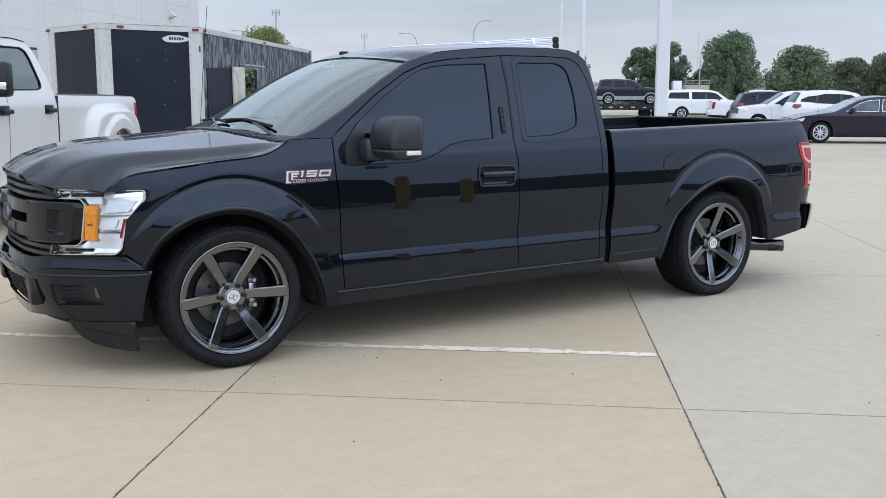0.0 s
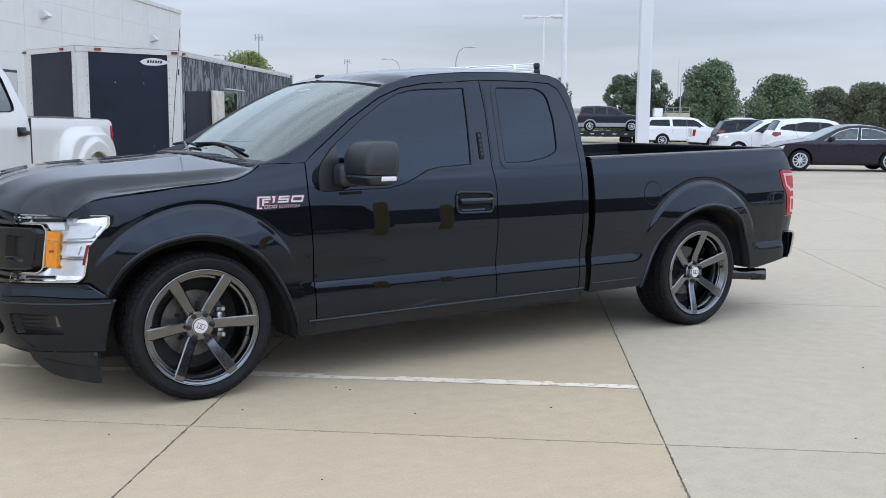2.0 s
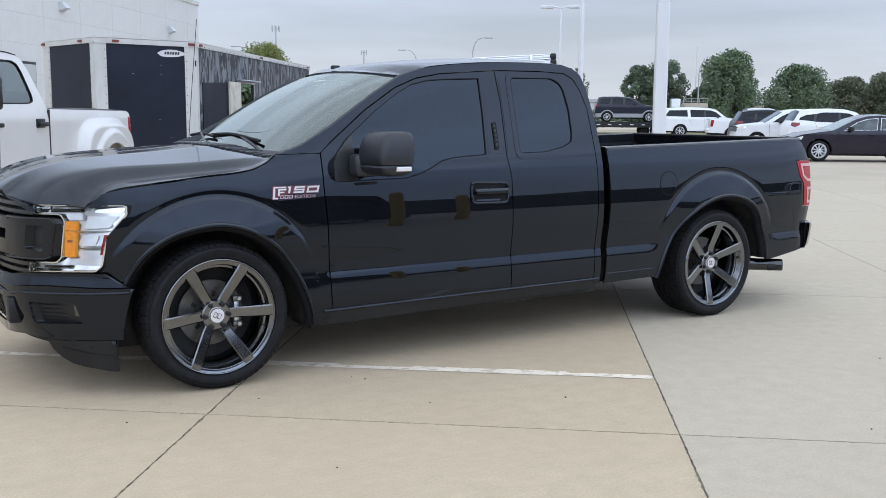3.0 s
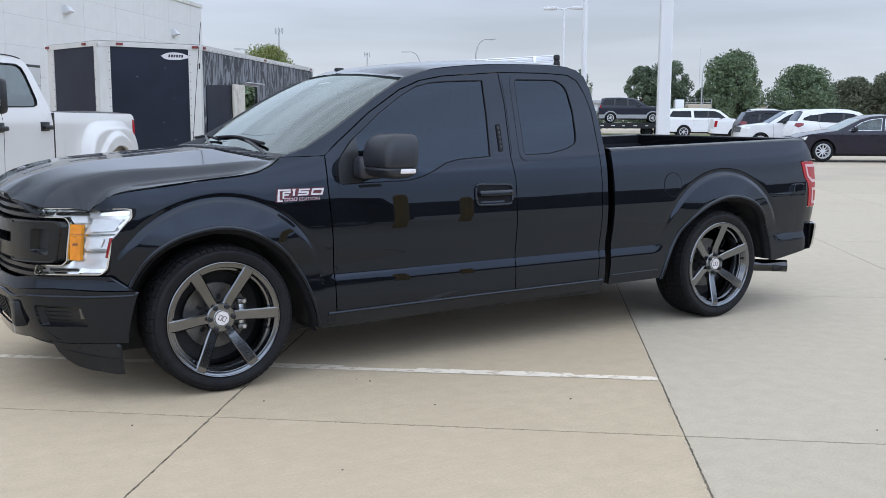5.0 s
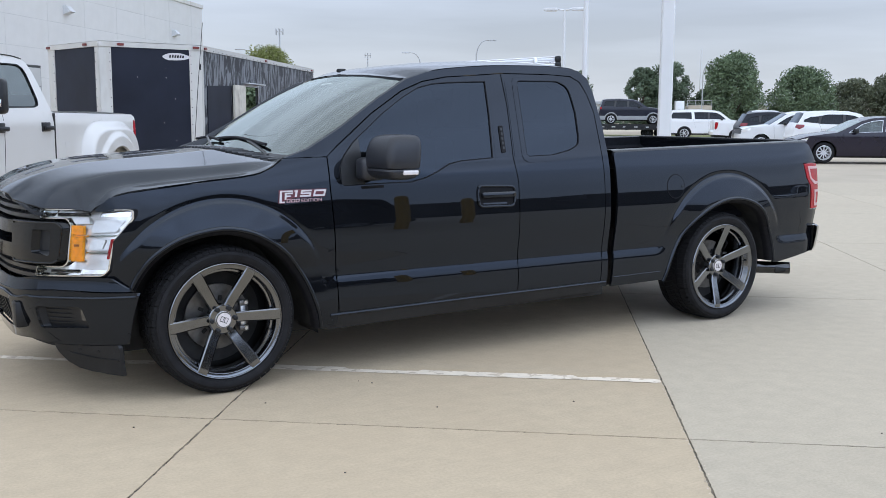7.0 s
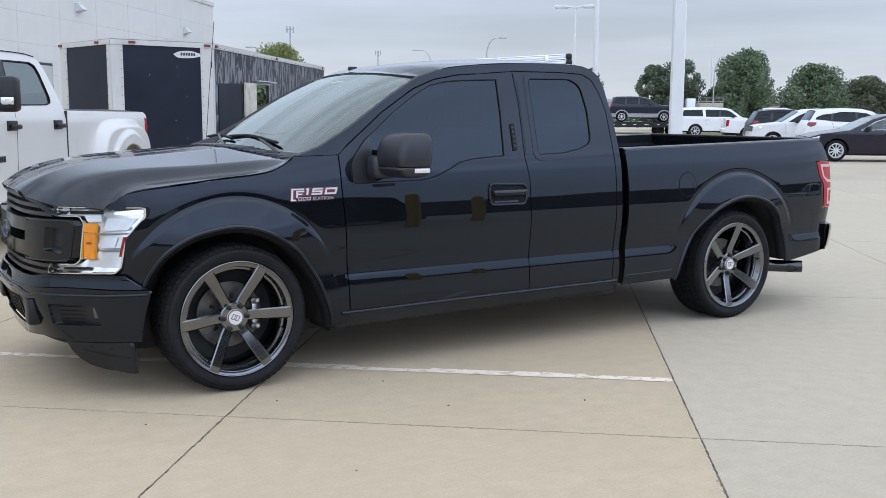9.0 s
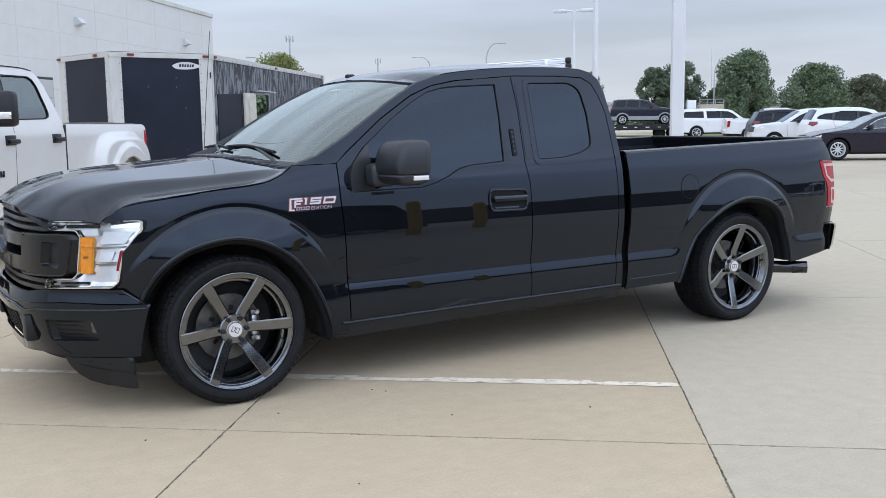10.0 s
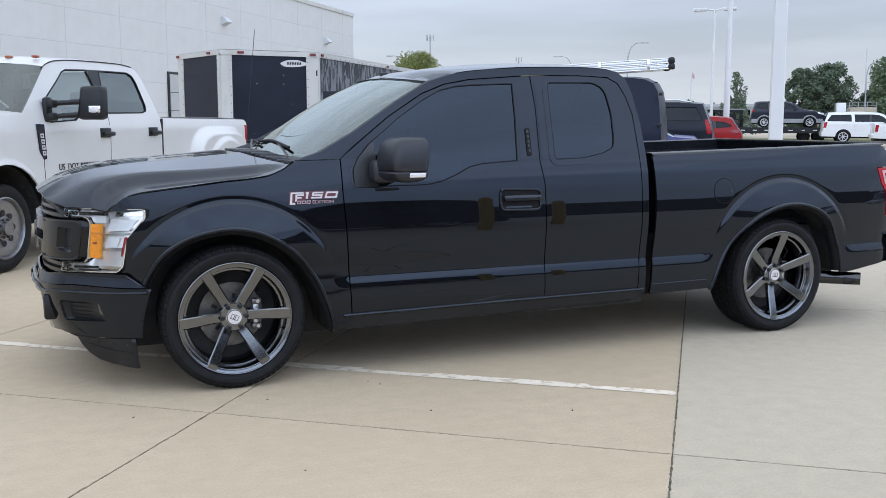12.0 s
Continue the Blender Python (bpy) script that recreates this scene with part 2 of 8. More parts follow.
# ---------------------------------------------------------------- mesh helpers
def spl(pts):
    """A monotone cubic through (x, y) points, held level beyond its ends."""
    xs, ys = [float(p[0]) for p in pts], [float(p[1]) for p in pts]
    n = len(xs)
    h = [xs[i + 1] - xs[i] for i in range(n - 1)]
    s = [(ys[i + 1] - ys[i]) / h[i] for i in range(n - 1)]
    d = [s[0]] + [0.0 if s[i - 1] * s[i] <= 0 else 2 * s[i - 1] * s[i] / (s[i - 1] + s[i]) for i in range(1, n - 1)] + [s[-1]]

    def f(x):
        if x <= xs[0]:
            return ys[0] + d[0] * max(x - xs[0], -0.15)
        if x >= xs[-1]:
            return ys[-1] + d[-1] * min(x - xs[-1], 0.15)
        lo, hi = 0, n - 1
        while hi - lo > 1:
            mid = (lo + hi) // 2
            if xs[mid] <= x:
                lo = mid
            else:
                hi = mid
        t = (x - xs[lo]) / h[lo]
        return (ys[lo] * (1 + 2 * t) * (1 - t) ** 2 + h[lo] * d[lo] * t * (1 - t) ** 2
                + ys[lo + 1] * t * t * (3 - 2 * t) + h[lo] * d[lo + 1] * t * t * (t - 1))
    return f


def smooth_line(pts, n=6):
    """A rounded open line through the points."""
    out = []
    p = [pts[0], *pts, pts[-1]]
    for i in range(1, len(p) - 2):
        a, b, c, d = p[i - 1], p[i], p[i + 1], p[i + 2]
        for k in range(n):
            t = k / n
            out.append(tuple(0.5 * (2 * b[j] + (c[j] - a[j]) * t + (2 * a[j] - 5 * b[j] + 4 * c[j] - d[j]) * t * t
                                    + (3 * b[j] - a[j] - 3 * c[j] + d[j]) * t ** 3) for j in range(len(b))))
    return out + [pts[-1]]


def rounded(pts, r, n=4):
    """A closed outline with its corners cut round; r: the radius, or one for each corner."""
    out, m = [], len(pts)
    for i in range(m):
        a, b, c = (Vector(pts[(i + k - 1) % m]) for k in range(3))
        rr = r[i] if isinstance(r, (list, tuple)) else r
        u, v = a - b, c - b
        k = min(rr, u.length * 0.45, v.length * 0.45)
        if k < 1e-4:
            out.append(tuple(b))
            continue
        p, q = b + u.normalized() * k, b + v.normalized() * k
        for j in range(n + 1):
            t = j / n
            out.append(tuple(p * (1 - t) ** 2 + b * 2 * t * (1 - t) + q * t * t))
    return out


def resample(loop, step, closed=True):
    out = []
    n = len(loop)
    for i in range(n if closed else n - 1):
        a, b = Vector(loop[i]), Vector(loop[(i + 1) % n])
        k = max(1, math.ceil((b - a).length / step))
        out += [tuple(a.lerp(b, j / k)) for j in range(k)]
    return out if closed else out + [tuple(loop[-1])]


def inside(P, loop):
    """Which of the points P lie inside the loop."""
    L = np.array(loop)
    x, y = P[:, 0], P[:, 1]
    res = np.zeros(len(P), bool)
    x1, y1 = L[:, 0], L[:, 1]
    x2, y2 = np.roll(x1, -1), np.roll(y1, -1)
    for i in range(len(L)):
        if y1[i] == y2[i]:
            continue
        c = (y1[i] > y) != (y2[i] > y)
        res ^= c & (x < (x2[i] - x1[i]) * (y - y1[i]) / (y2[i] - y1[i]) + x1[i])
    return res


def link_mesh(name, verts, faces, mat, parent=None, label="", normals=None, smooth=True):
    me = bpy.data.meshes.new(name)
    me.from_pydata([tuple(v) for v in verts], [], faces)
    me.materials.append(mat)
    if smooth:
        me.polygons.foreach_set("use_smooth", [True] * len(me.polygons))
    me.update()
    if normals is not None:
        me.normals_split_custom_set_from_vertices([tuple(v) for v in normals])
    ob = new(name, me)
    if parent is not None:
        ob.parent = parent
    if label:
        ob["label"] = label
    return ob


def part(name, bm, mat, parent=None, label="", smooth=None):
    """Links a bmesh as one mesh object under a thing or a part; smooth: the angle below which edges are rounded."""
    me = bpy.data.meshes.new(name)
    bmesh.ops.recalc_face_normals(bm, faces=bm.faces)
    if smooth:
        lim = radians(smooth)
        for f in bm.faces:
            f.smooth = True
        for e in bm.edges:
            if len(e.link_faces) != 2 or e.calc_face_angle(0) > lim:
                e.smooth = False
    bm.to_mesh(me)
    bm.free()
    me.materials.append(mat)
    ob = new(name, me)
    if parent is not None:
        ob.parent = parent
    if label:
        ob["label"] = label
    return ob


def panel(name, outline, fn, mat, parent=None, label="", step=0.06, depth=0.02, holes=(), rings=(), levels=()):
    """A sheet over a flat outline (u, v), bent to fn(u, v, w), with its edges turned in by depth."""
    from mathutils.geometry import delaunay_2d_cdt
    loops = [resample(outline, step)] + [resample(h, step) for h in holes]
    pts, edges = [], []
    for lp in loops:
        k = len(pts)
        pts += lp
        edges += [(k + i, k + (i + 1) % len(lp)) for i in range(len(lp))]
    B = np.array(pts)
    lo, hi = B.min(0), B.max(0)
    gx, gy = np.meshgrid(np.arange(lo[0] + step / 2, hi[0], step), np.arange(lo[1] + step / 2, hi[1], step))
    G = np.c_[gx.ravel(), gy.ravel()]
    if len(G):
        ok = inside(G, loops[0])
        for h in loops[1:]:
            ok &= ~inside(G, h)
        G = G[ok]
        if len(G):
            near = ((G[:, None, :] - B[None, :, :]) ** 2).sum(2).min(1)
            G = G[near > (0.45 * step) ** 2]
    if len(levels) and len(G):
        # rows of points along a crease, so that it stays sharp
        G = G[(G[:, 1] < min(levels) - 0.006) | (G[:, 1] > max(levels) + 0.006)]
        lx = np.arange(lo[0] + step / 2, hi[0], step * 1.3)
        Q = np.concatenate([np.c_[lx, np.full(len(lx), z)] for z in levels])
        ok = inside(Q, loops[0])
        for h in loops[1:]:
            ok &= ~inside(Q, h)
        Q = Q[ok]
        near = ((Q[:, None, :] - B[None, :, :]) ** 2).sum(2).min(1)
        G = np.concatenate([G, Q[near > 0.005 ** 2]])
    for cx, cz, r0, r1 in rings:
        # points along arcs, so that the mesh follows a round edge
        if len(G):
            q = np.hypot(G[:, 0] - cx, G[:, 1] - cz)
            G = G[(q < r0 - step * 0.4) | (q > r1 + step * 0.4)]
        arcs = []
        for r in np.arange(r0, r1 + 1e-6, 0.011):
            m = int(2 * math.pi * r / 0.02)
            a = np.arange(m) * 2 * math.pi / m
            arcs.append(np.c_[cx + r * np.cos(a), cz + r * np.sin(a)])
        Q = np.concatenate(arcs)
        Q = Q[inside(Q, loops[0])]
        near = ((Q[:, None, :] - B[None, :, :]) ** 2).sum(2).min(1)
        G = np.concatenate([G, Q[near > 0.009 ** 2]])
    allp = [Vector(p) for p in pts] + [Vector(p) for p in G]
    cv, _, cf, _, _, _ = delaunay_2d_cdt(allp, edges, [], 0, 1e-6)
    C = np.array([tuple(v) for v in cv])
    T = np.array([tuple(f) for f in cf])
    mid = C[T].mean(1)
    ok = inside(mid, loops[0])
    for h in loops[1:]:
        ok &= ~inside(mid, h)
    T = T[ok]
    eps = 0.004
    V, N = [], []
    for u, v in C:
        p = Vector(fn(u, v, 0))
        du = Vector(fn(u + eps, v, 0)) - Vector(fn(u - eps, v, 0))
        dv = Vector(fn(u, v + eps, 0)) - Vector(fn(u, v - eps, 0))
        nn = du.cross(dv)
        nn = nn.normalized() if nn.length > 1e-12 else Vector((0, 0, 1))
        if nn.dot(p - Vector(fn(u, v, 0.01))) < 0:
            nn = -nn
        V.append(p)
        N.append(nn)
    F = []
    for a, b, c in T:
        fnm = (V[b] - V[a]).cross(V[c] - V[a])
        F.append((a, b, c) if fnm.dot(N[a]) > 0 else (a, c, b))
    if depth:
        for lp in loops:
            k = len(V)
            m = len(lp)
            for i, (u, v) in enumerate(lp):
                p, q = Vector(fn(u, v, 0)), Vector(fn(u, v, depth))
                u0, v0 = lp[i - 1]
                u1, v1 = lp[(i + 1) % m]
                side = (Vector(fn(u1, v1, 0)) - Vector(fn(u0, v0, 0))).cross(q - p)
                side = side.normalized() if side.length > 1e-9 else Vector((0, 0, 1))
                V += [p, q]
                N += [side, side]
            for i in range(m):
                j = (i + 1) % m
                F.append((k + 2 * i, k + 2 * j, k + 2 * j + 1, k + 2 * i + 1))
    return link_mesh(name, V, F, mat, parent, label, N)


def strip(name, rows, mat, parent=None, label="", closed=False, cap=False):
    """A sheet through rows of points of one length; closed: each row is a ring."""
    n = len(rows[0])
    verts = [p for r in rows for p in r]
    faces = []
    for i in range(len(rows) - 1):
        for j in range(n if closed else n - 1):
            k = (j + 1) % n
            faces.append((i * n + j, i * n + k, (i + 1) * n + k, (i + 1) * n + j))
    if cap:
        faces += [tuple(range(n))[::-1], tuple((len(rows) - 1) * n + j for j in range(n))]
    bm = bmesh.new()
    bv = [bm.verts.new(v) for v in verts]
    for f in faces:
        bm.faces.new([bv[i] for i in f])
    return part(name, bm, mat, parent, label, smooth=40)


def tube(name, pts, r, mat, parent=None, label="", sides=8, cap=True, taper=None):
    """A round bar along the points."""
    P = [Vector(p) for p in pts]
    rows = []
    for i, p in enumerate(P):
        d = (P[min(i + 1, len(P) - 1)] - P[max(i - 1, 0)]).normalized()
        up = Vector((0, 0, 1)) if abs(d.z) < 0.9 else Vector((1, 0, 0))
        a = d.cross(up).normalized()
        b = d.cross(a)
        rr = r if taper is None else r + (taper - r) * i / (len(P) - 1)
        rows.append([p + (a * math.cos(2 * math.pi * k / sides) + b * math.sin(2 * math.pi * k / sides)) * rr for k in range(sides)])
    return strip(name, rows, mat, parent, label, closed=True, cap=cap)


def box_bm(lo, hi, bevel=0.0, bm=None):
    bm = bm or bmesh.new()
    c = [(a + b) / 2 for a, b in zip(lo, hi)]
    s = [abs(b - a) for a, b in zip(lo, hi)]
    r = bmesh.ops.create_cube(bm, size=1, matrix=Matrix.Translation(c) @ Matrix.Diagonal((*s, 1)))
    if bevel:
        es = list({e for v in r["verts"] for e in v.link_edges})
        bmesh.ops.bevel(bm, geom=es, offset=bevel, segments=2, affect="EDGES", profile=0.5)
    return bm


def box(name, lo, hi, mat, parent=None, label="", bevel=0.004):
    return part(name, box_bm(lo, hi, bevel), mat, parent, label, smooth=35)


def disc_rows(profile, sides=48):
    """Rings of a turned shape about y; profile: (radius, y)."""
    return [[(r * math.cos(2 * math.pi * k / sides), y, r * math.sin(2 * math.pi * k / sides)) for k in range(sides)] for r, y in profile]


def thing(name, label, category, m=None, group=""):
    ob = new(name)
    if m is not None:
        ob.matrix_world = m
    return tagged(ob, label, category, group)


def circle(cx, cz, r, n=24):
    return [(cx + r * math.cos(2 * math.pi * k / n), cz + r * math.sin(2 * math.pi * k / n)) for k in range(n)]

def lettering(txt, size, m, mat, name, label, parent=None, depth=0.002):
    cu = bpy.data.curves.new(name, "FONT")
    cu.body, cu.size, cu.extrude = txt, size, depth
    cu.materials.append(mat)
    ob = new(name, cu)
    if parent:
        ob.parent = parent
        ob.matrix_local = m
    else:
        ob.matrix_world = m
    dg = bpy.context.evaluated_depsgraph_get()
    dg.update()
    me = bpy.data.meshes.new_from_object(ob.evaluated_get(dg))
    ob2 = new(name, me)
    if parent:
        ob2.parent = parent
        ob2.matrix_local = m
    else:
        ob2.matrix_world = m
    bpy.data.objects.remove(ob)
    ob2.name = name
    if label:
        ob2["label"] = label
    return ob2


# ---------------------------------------------------------------- the black pickup: x runs back from its front axle, y across, z up
HUB_Z = 0.385
WHEELBASE = 3.683
UPPER = [(0.63, 0.977), (0.70, 0.987), (0.78, 0.9945), (0.84, 0.9955), (0.90, 0.992), (0.97, 0.986), (1.04, 0.9785), (1.10, 0.971), (1.15, 0.961),
         (1.20, 0.949), (1.30, 0.920), (1.50, 0.860), (1.70, 0.799), (1.80, 0.766)]
LOWER = [(0.20, 0.930), (0.27, 0.9565), (0.34, 0.975), (0.38, 0.981), (0.41, 0.9836)]
sec = spl(LOWER + [(0.435, 0.9847), (0.4575, 0.9850), (0.475, 0.98485), (0.4925, 0.98445), (0.500, 0.9841), (0.5075, 0.9837), (0.512, 0.9833), (0.517, 0.9826), (0.5225, 0.9818), (0.535, 0.9795), (0.550, 0.9764), (0.560, 0.9742), (0.5655, 0.9728), (0.568, 0.9724), (0.575, 0.9729)] + UPPER)
sec_plain = spl(LOWER + [(0.45, 0.9842), (0.52, 0.981), (0.58, 0.978)] + UPPER)
CREASE_ROWS = (0.578, 0.5695, 0.5645, 0.558, 0.550, 0.541, 0.532, 0.522, 0.512, 0.502, 0.490, 0.476)
plan = spl([(-0.66, -0.205), (-0.54, -0.098), (-0.45, -0.056), (-0.38, -0.035), (-0.25, -0.012), (-0.1, -0.002), (0.0, 0.0), (4.4, 0.0), (4.58, -0.006), (4.68, -0.022), (4.76, -0.05)])
ARCHES = ((-0.005, 0.41, 0.605), (3.70, 0.42, 0.625))


def side_y(x, z):
    """Half the width of the body at a place of its side."""
    y = sec(z)
    if 0.41 < z < 0.63:
        # the crease dies away towards the wheel arches
        d = min(math.hypot(x - cx, z - cz) for cx, cz, r in ARCHES)
        k = min(1.0, max(0.0, (d - 0.575) / 0.09))
        y = y * k + sec_plain(z) * (1 - k)
    y += plan(x)
    if x < 0.6 and z > 0.93:
        # the front fender rolls in a little more below the hood
        y -= 0.16 * min(1.0, (0.6 - x) / 0.4) * (min(z, 1.25) - 0.93) ** 2
    for cx, cz, r in ARCHES:
        d = math.hypot(x - cx, z - cz)
        if d < r + 0.05:
            # a shallow valley round the flare, then the flare itself
            g = min(1.0, max(0.0, (z - 0.60) / 0.20))
            g = g * g * (3 - 2 * g)
            y -= 0.0032 * g * math.exp(-((d - r - 0.002) / 0.016) ** 2)
            t = min(1.0, max(0.0, (r + 0.004 - d) / 0.030))
            y += 0.010 * g * t * t * (3 - 2 * t)
            t = max(0.0, r - 0.004 - d)
            y += (0.04 + 0.96 * g) * (0.19 if cx < 1 else 0.12) * min(t, 0.16) ** 2 / (min(t, 0.16) + 0.02)
    return y


def side_map(s):
    return lambda x, z, w: (x, -s * (side_y(x, z) - w), z)


front_x = spl([(0.0, -0.93), (0.20, -0.927), (0.35, -0.910), (0.50, -0.872), (0.60, -0.829), (0.70, -0.752), (0.79, -0.660), (0.86, -0.588), (0.90, -0.535), (0.94, -0.452), (0.965, -0.39)])


def front_map(s, off=0.0, lean=0.06):
    """The nose: u runs across (0 in the middle), v up, w into the car."""
    return lambda y, z, w: (front_x(abs(y)) - off + w + lean * max(0.0, z - 0.75), -s * y, z)


def inset(loop, d):
    """The loop, moved inwards by d."""
    n = len(loop)
    area = sum(loop[i][0] * loop[(i + 1) % n][1] - loop[(i + 1) % n][0] * loop[i][1] for i in range(n))
    sg = 1 if area > 0 else -1
    out = []
    for i in range(n):
        a, b, c = (Vector(loop[(i + k - 1) % n]) for k in range(3))
        u, v = (b - a), (c - b)
        if u.length < 1e-6 or v.length < 1e-6:
            continue
        u.normalize(), v.normalize()
        nn = Vector((-u.y - v.y, u.x + v.x)) * sg
        nn.normalize()
        k = max(0.5, nn.dot(Vector((-u.y, u.x)) * sg))
        out.append(tuple(b + nn * d / k))
    return out


def wheel(parent, x, y, z, s, radius=0.385, rim=0.303, spokes=6, width=0.285, hub_in=0.018, tint=None, tyre=None, turn=0.0, detail=True):
    """A tyre with its rim, hub, nuts and brake; the outer face looks to s (1: to -y)."""
    rim_mat = tint or M_RIM
    half = width / 2
    sh = radius - rim
    prof = [(rim - 0.015, half - 0.02), (rim + 0.003, half - 0.013), (rim + 0.006, half - 0.004), (rim + 0.012, half - 0.001), (rim + 0.014, half - 0.003), (rim + sh * 0.35, half + 0.004), (rim + sh * 0.55, half + 0.004),
            (rim + sh * 0.57, half + 0.002), (rim + sh * 0.70, half - 0.001), (radius - 0.018, half - 0.012), (radius - 0.010, half - 0.024)] if detail else [(rim - 0.015, half - 0.02), (rim + 0.004, half - 0.012), (rim + sh * 0.35, half + 0.004), (rim + sh * 0.7, half), (radius - 0.018, half - 0.012), (radius - 0.004, half - 0.032)]
    full = prof + [(radius - (0.009 if detail else 0.0), half - 0.05)]
    full = full + [(r, -yy) for r, yy in full[::-1]]
    sides = 96 if detail else 40
    rows = [[(r * math.cos(2 * math.pi * k / sides), -yy, r * math.sin(2 * math.pi * k / sides)) for k in range(sides)] for r, yy in full]
    t = strip("tyre", rows, M_RUBBER, parent, closed=True)
    t.matrix_local = Matrix.Translation((x, -s * y, z)) @ Matrix.Diagonal((1, s, 1, 1)) @ Matrix.Rotation(radians(turn), 4, "Y")
    if detail:
        # tread blocks, in five rows round the tyre
        bm = bmesh.new()
        n_blk = 66
        for row, (ya, yb, ra, rb, skew) in enumerate(((half - 0.006, half - 0.074, -0.017, 0.0, 0.3), (half - 0.082, half - 0.124, 0.0, 0.0, -0.5), (0.014, -0.014, 0.0, 0.0, 0.5), (-half + 0.124, -half + 0.082, 0.0, 0.0, 0.5), (-half + 0.074, -half + 0.006, 0.0, -0.017, 0.3))):
            for k in range(n_blk):
                cols = []
                for f in (0.03, 0.5, 0.90):
                    ring = []
                    for yy, r in ((ya, radius + ra - 0.006), (ya, radius + ra), (ya * 0.8 + yb * 0.2, radius + ra * 0.25 + rb * 0.25), (ya * 0.2 + yb * 0.8, radius + rb * 0.25 + ra * 0.25), (yb, radius + rb), (yb, radius + rb - 0.006)):
                        q = (ya - yy) / (ya - yb)
                        a = 2 * math.pi * (k + f + skew * q * 0.6 + 0.37 * row) / n_blk
                        ring.append(bm.verts.new((r * math.cos(a), -yy, r * math.sin(a))))
                    cols.append(ring)
                for c0, c1 in zip(cols, cols[1:]):
                    for i in range(5):
                        bm.faces.new((c0[i], c1[i], c1[i + 1], c0[i + 1]))
                bm.faces.new(cols[0][::-1])
                bm.faces.new(cols[-1])
        bmesh.ops.recalc_face_normals(bm, faces=bm.faces[:])
        part("tread", bm, M_TREAD, t, "worn tyre tread blocks", smooth=30)
    # barrel and lip
    f = -half
    if detail:
        lip = [(rim - 0.052, f + 0.20), (rim - 0.050, f + 0.052), (rim - 0.046, f + 0.046), (rim - 0.036, f + 0.044), (rim - 0.033, f + 0.040), (rim - 0.028, f + 0.0085), (rim - 0.0265, f + 0.0065), (rim - 0.0245, f + 0.006), (rim - 0.0085, f + 0.0045), (rim - 0.0070, f + 0.0035), (rim - 0.0055, f + 0.000), (rim - 0.0025, f - 0.001), (rim + 0.001, f + 0.001), (rim + 0.004, f + 0.006), (rim + 0.004, f + 0.012), (rim - 0.01, f + 0.03)]
    else:
        lip = [(rim - 0.040, f + 0.20), (rim - 0.038, f + 0.030), (rim - 0.022, f + 0.034), (rim - 0.017, f + 0.008), (rim - 0.010, f - 0.001), (rim + 0.003, f + 0.006), (rim - 0.01, f + 0.03)]
    strip("rim", disc_rows(lip, 96 if detail else 32), rim_mat, t, closed=True)
    hub_y = f + hub_in
    if spokes:
        for k in range(spokes):
            ang = 2 * math.pi * (k + 0.5) / spokes
            w0, w1 = (0.0275, 0.0305) if detail else (0.030, 0.0265) if spokes <= 6 else (0.018, 0.016)
            r0, r1 = 0.055 * rim / 0.303, rim - (0.0075 if detail else 0.017)
            bm = bmesh.new()
            rings = []
            for r, ww, yy, dep in ((r0, w0, hub_y + 0.004, 0.04), (0.11 * rim / 0.303, w0, hub_y - 0.0005, 0.032), (r1 - 0.03, w1, f + (0.0015 if detail else 0.006), 0.028), (r1, w1, f + (0.002 if detail else 0.008), 0.026)):
                rings.append([bm.verts.new((r * math.cos(ang) - q * math.sin(ang), yy + d, r * math.sin(ang) + q * math.cos(ang)))
                              for q, d in ((-ww, dep), (-ww, 0.006), (-ww + 0.006, 0.0), (ww - 0.006, 0.0), (ww, 0.006), (ww, dep))])
            for i in range(3):
                for j in range(5):
                    bm.faces.new([rings[i][j], rings[i][j + 1], rings[i + 1][j + 1], rings[i + 1][j]])
            part("spoke", bm, rim_mat, t, smooth=30)
    hr = 0.078 * rim / 0.303
    strip("hub", disc_rows([(hr, hub_y + 0.05), (hr, hub_y + 0.004), (hr - 0.006, hub_y - 0.002), (0.047 * rim / 0.303, hub_y - 0.002), (0.001, hub_y - 0.002)], 32), rim_mat, t, closed=True)
    if detail:
        cap = strip("centre_cap", disc_rows([(0.044, hub_y + 0.002), (0.044, hub_y - 0.010), (0.040, hub_y - 0.014), (0.001, hub_y - 0.014)], 32), M_WLENS, t, "silver-white round centre cap", closed=True)
        for k in range(6):
            a = 2 * math.pi * (k + 0.5) / 6
            c = Vector((0.064 * math.cos(a), hub_y - 0.002, 0.064 * math.sin(a)))
            strip("lug_nut", [[(c.x + r * math.cos(2 * math.pi * j / 8), c.y + d, c.z + r * math.sin(2 * math.pi * j / 8)) for j in range(8)] for r, d in ((0.0135, 0.0), (0.0125, -0.014), (0.008, -0.018), (0.001, -0.018))], M_TRIM, t, "black lug nut", closed=True)
        # a maker's mark as plain dark shapes on the cap
        for cx, cz in ((-0.0115, -0.001), (0.0115, 0.001)):
            tube("cap_mark", [(cx + dx, hub_y - 0.0148, cz + dz) for dx, dz in ((-0.008, -0.013), (0.008, -0.013), (0.008, 0.013), (-0.008, 0.013), (-0.008, -0.013))], 0.0024, M_TRIM, t, "dark mark on the cap", sides=5)
        strip("cap_ring", disc_rows([(0.043, hub_y - 0.013), (0.042, hub_y - 0.0155), (0.038, hub_y - 0.0155), (0.037, hub_y - 0.0138)], 32), M_STEEL, t, closed=True)
        fb = f + 0.042
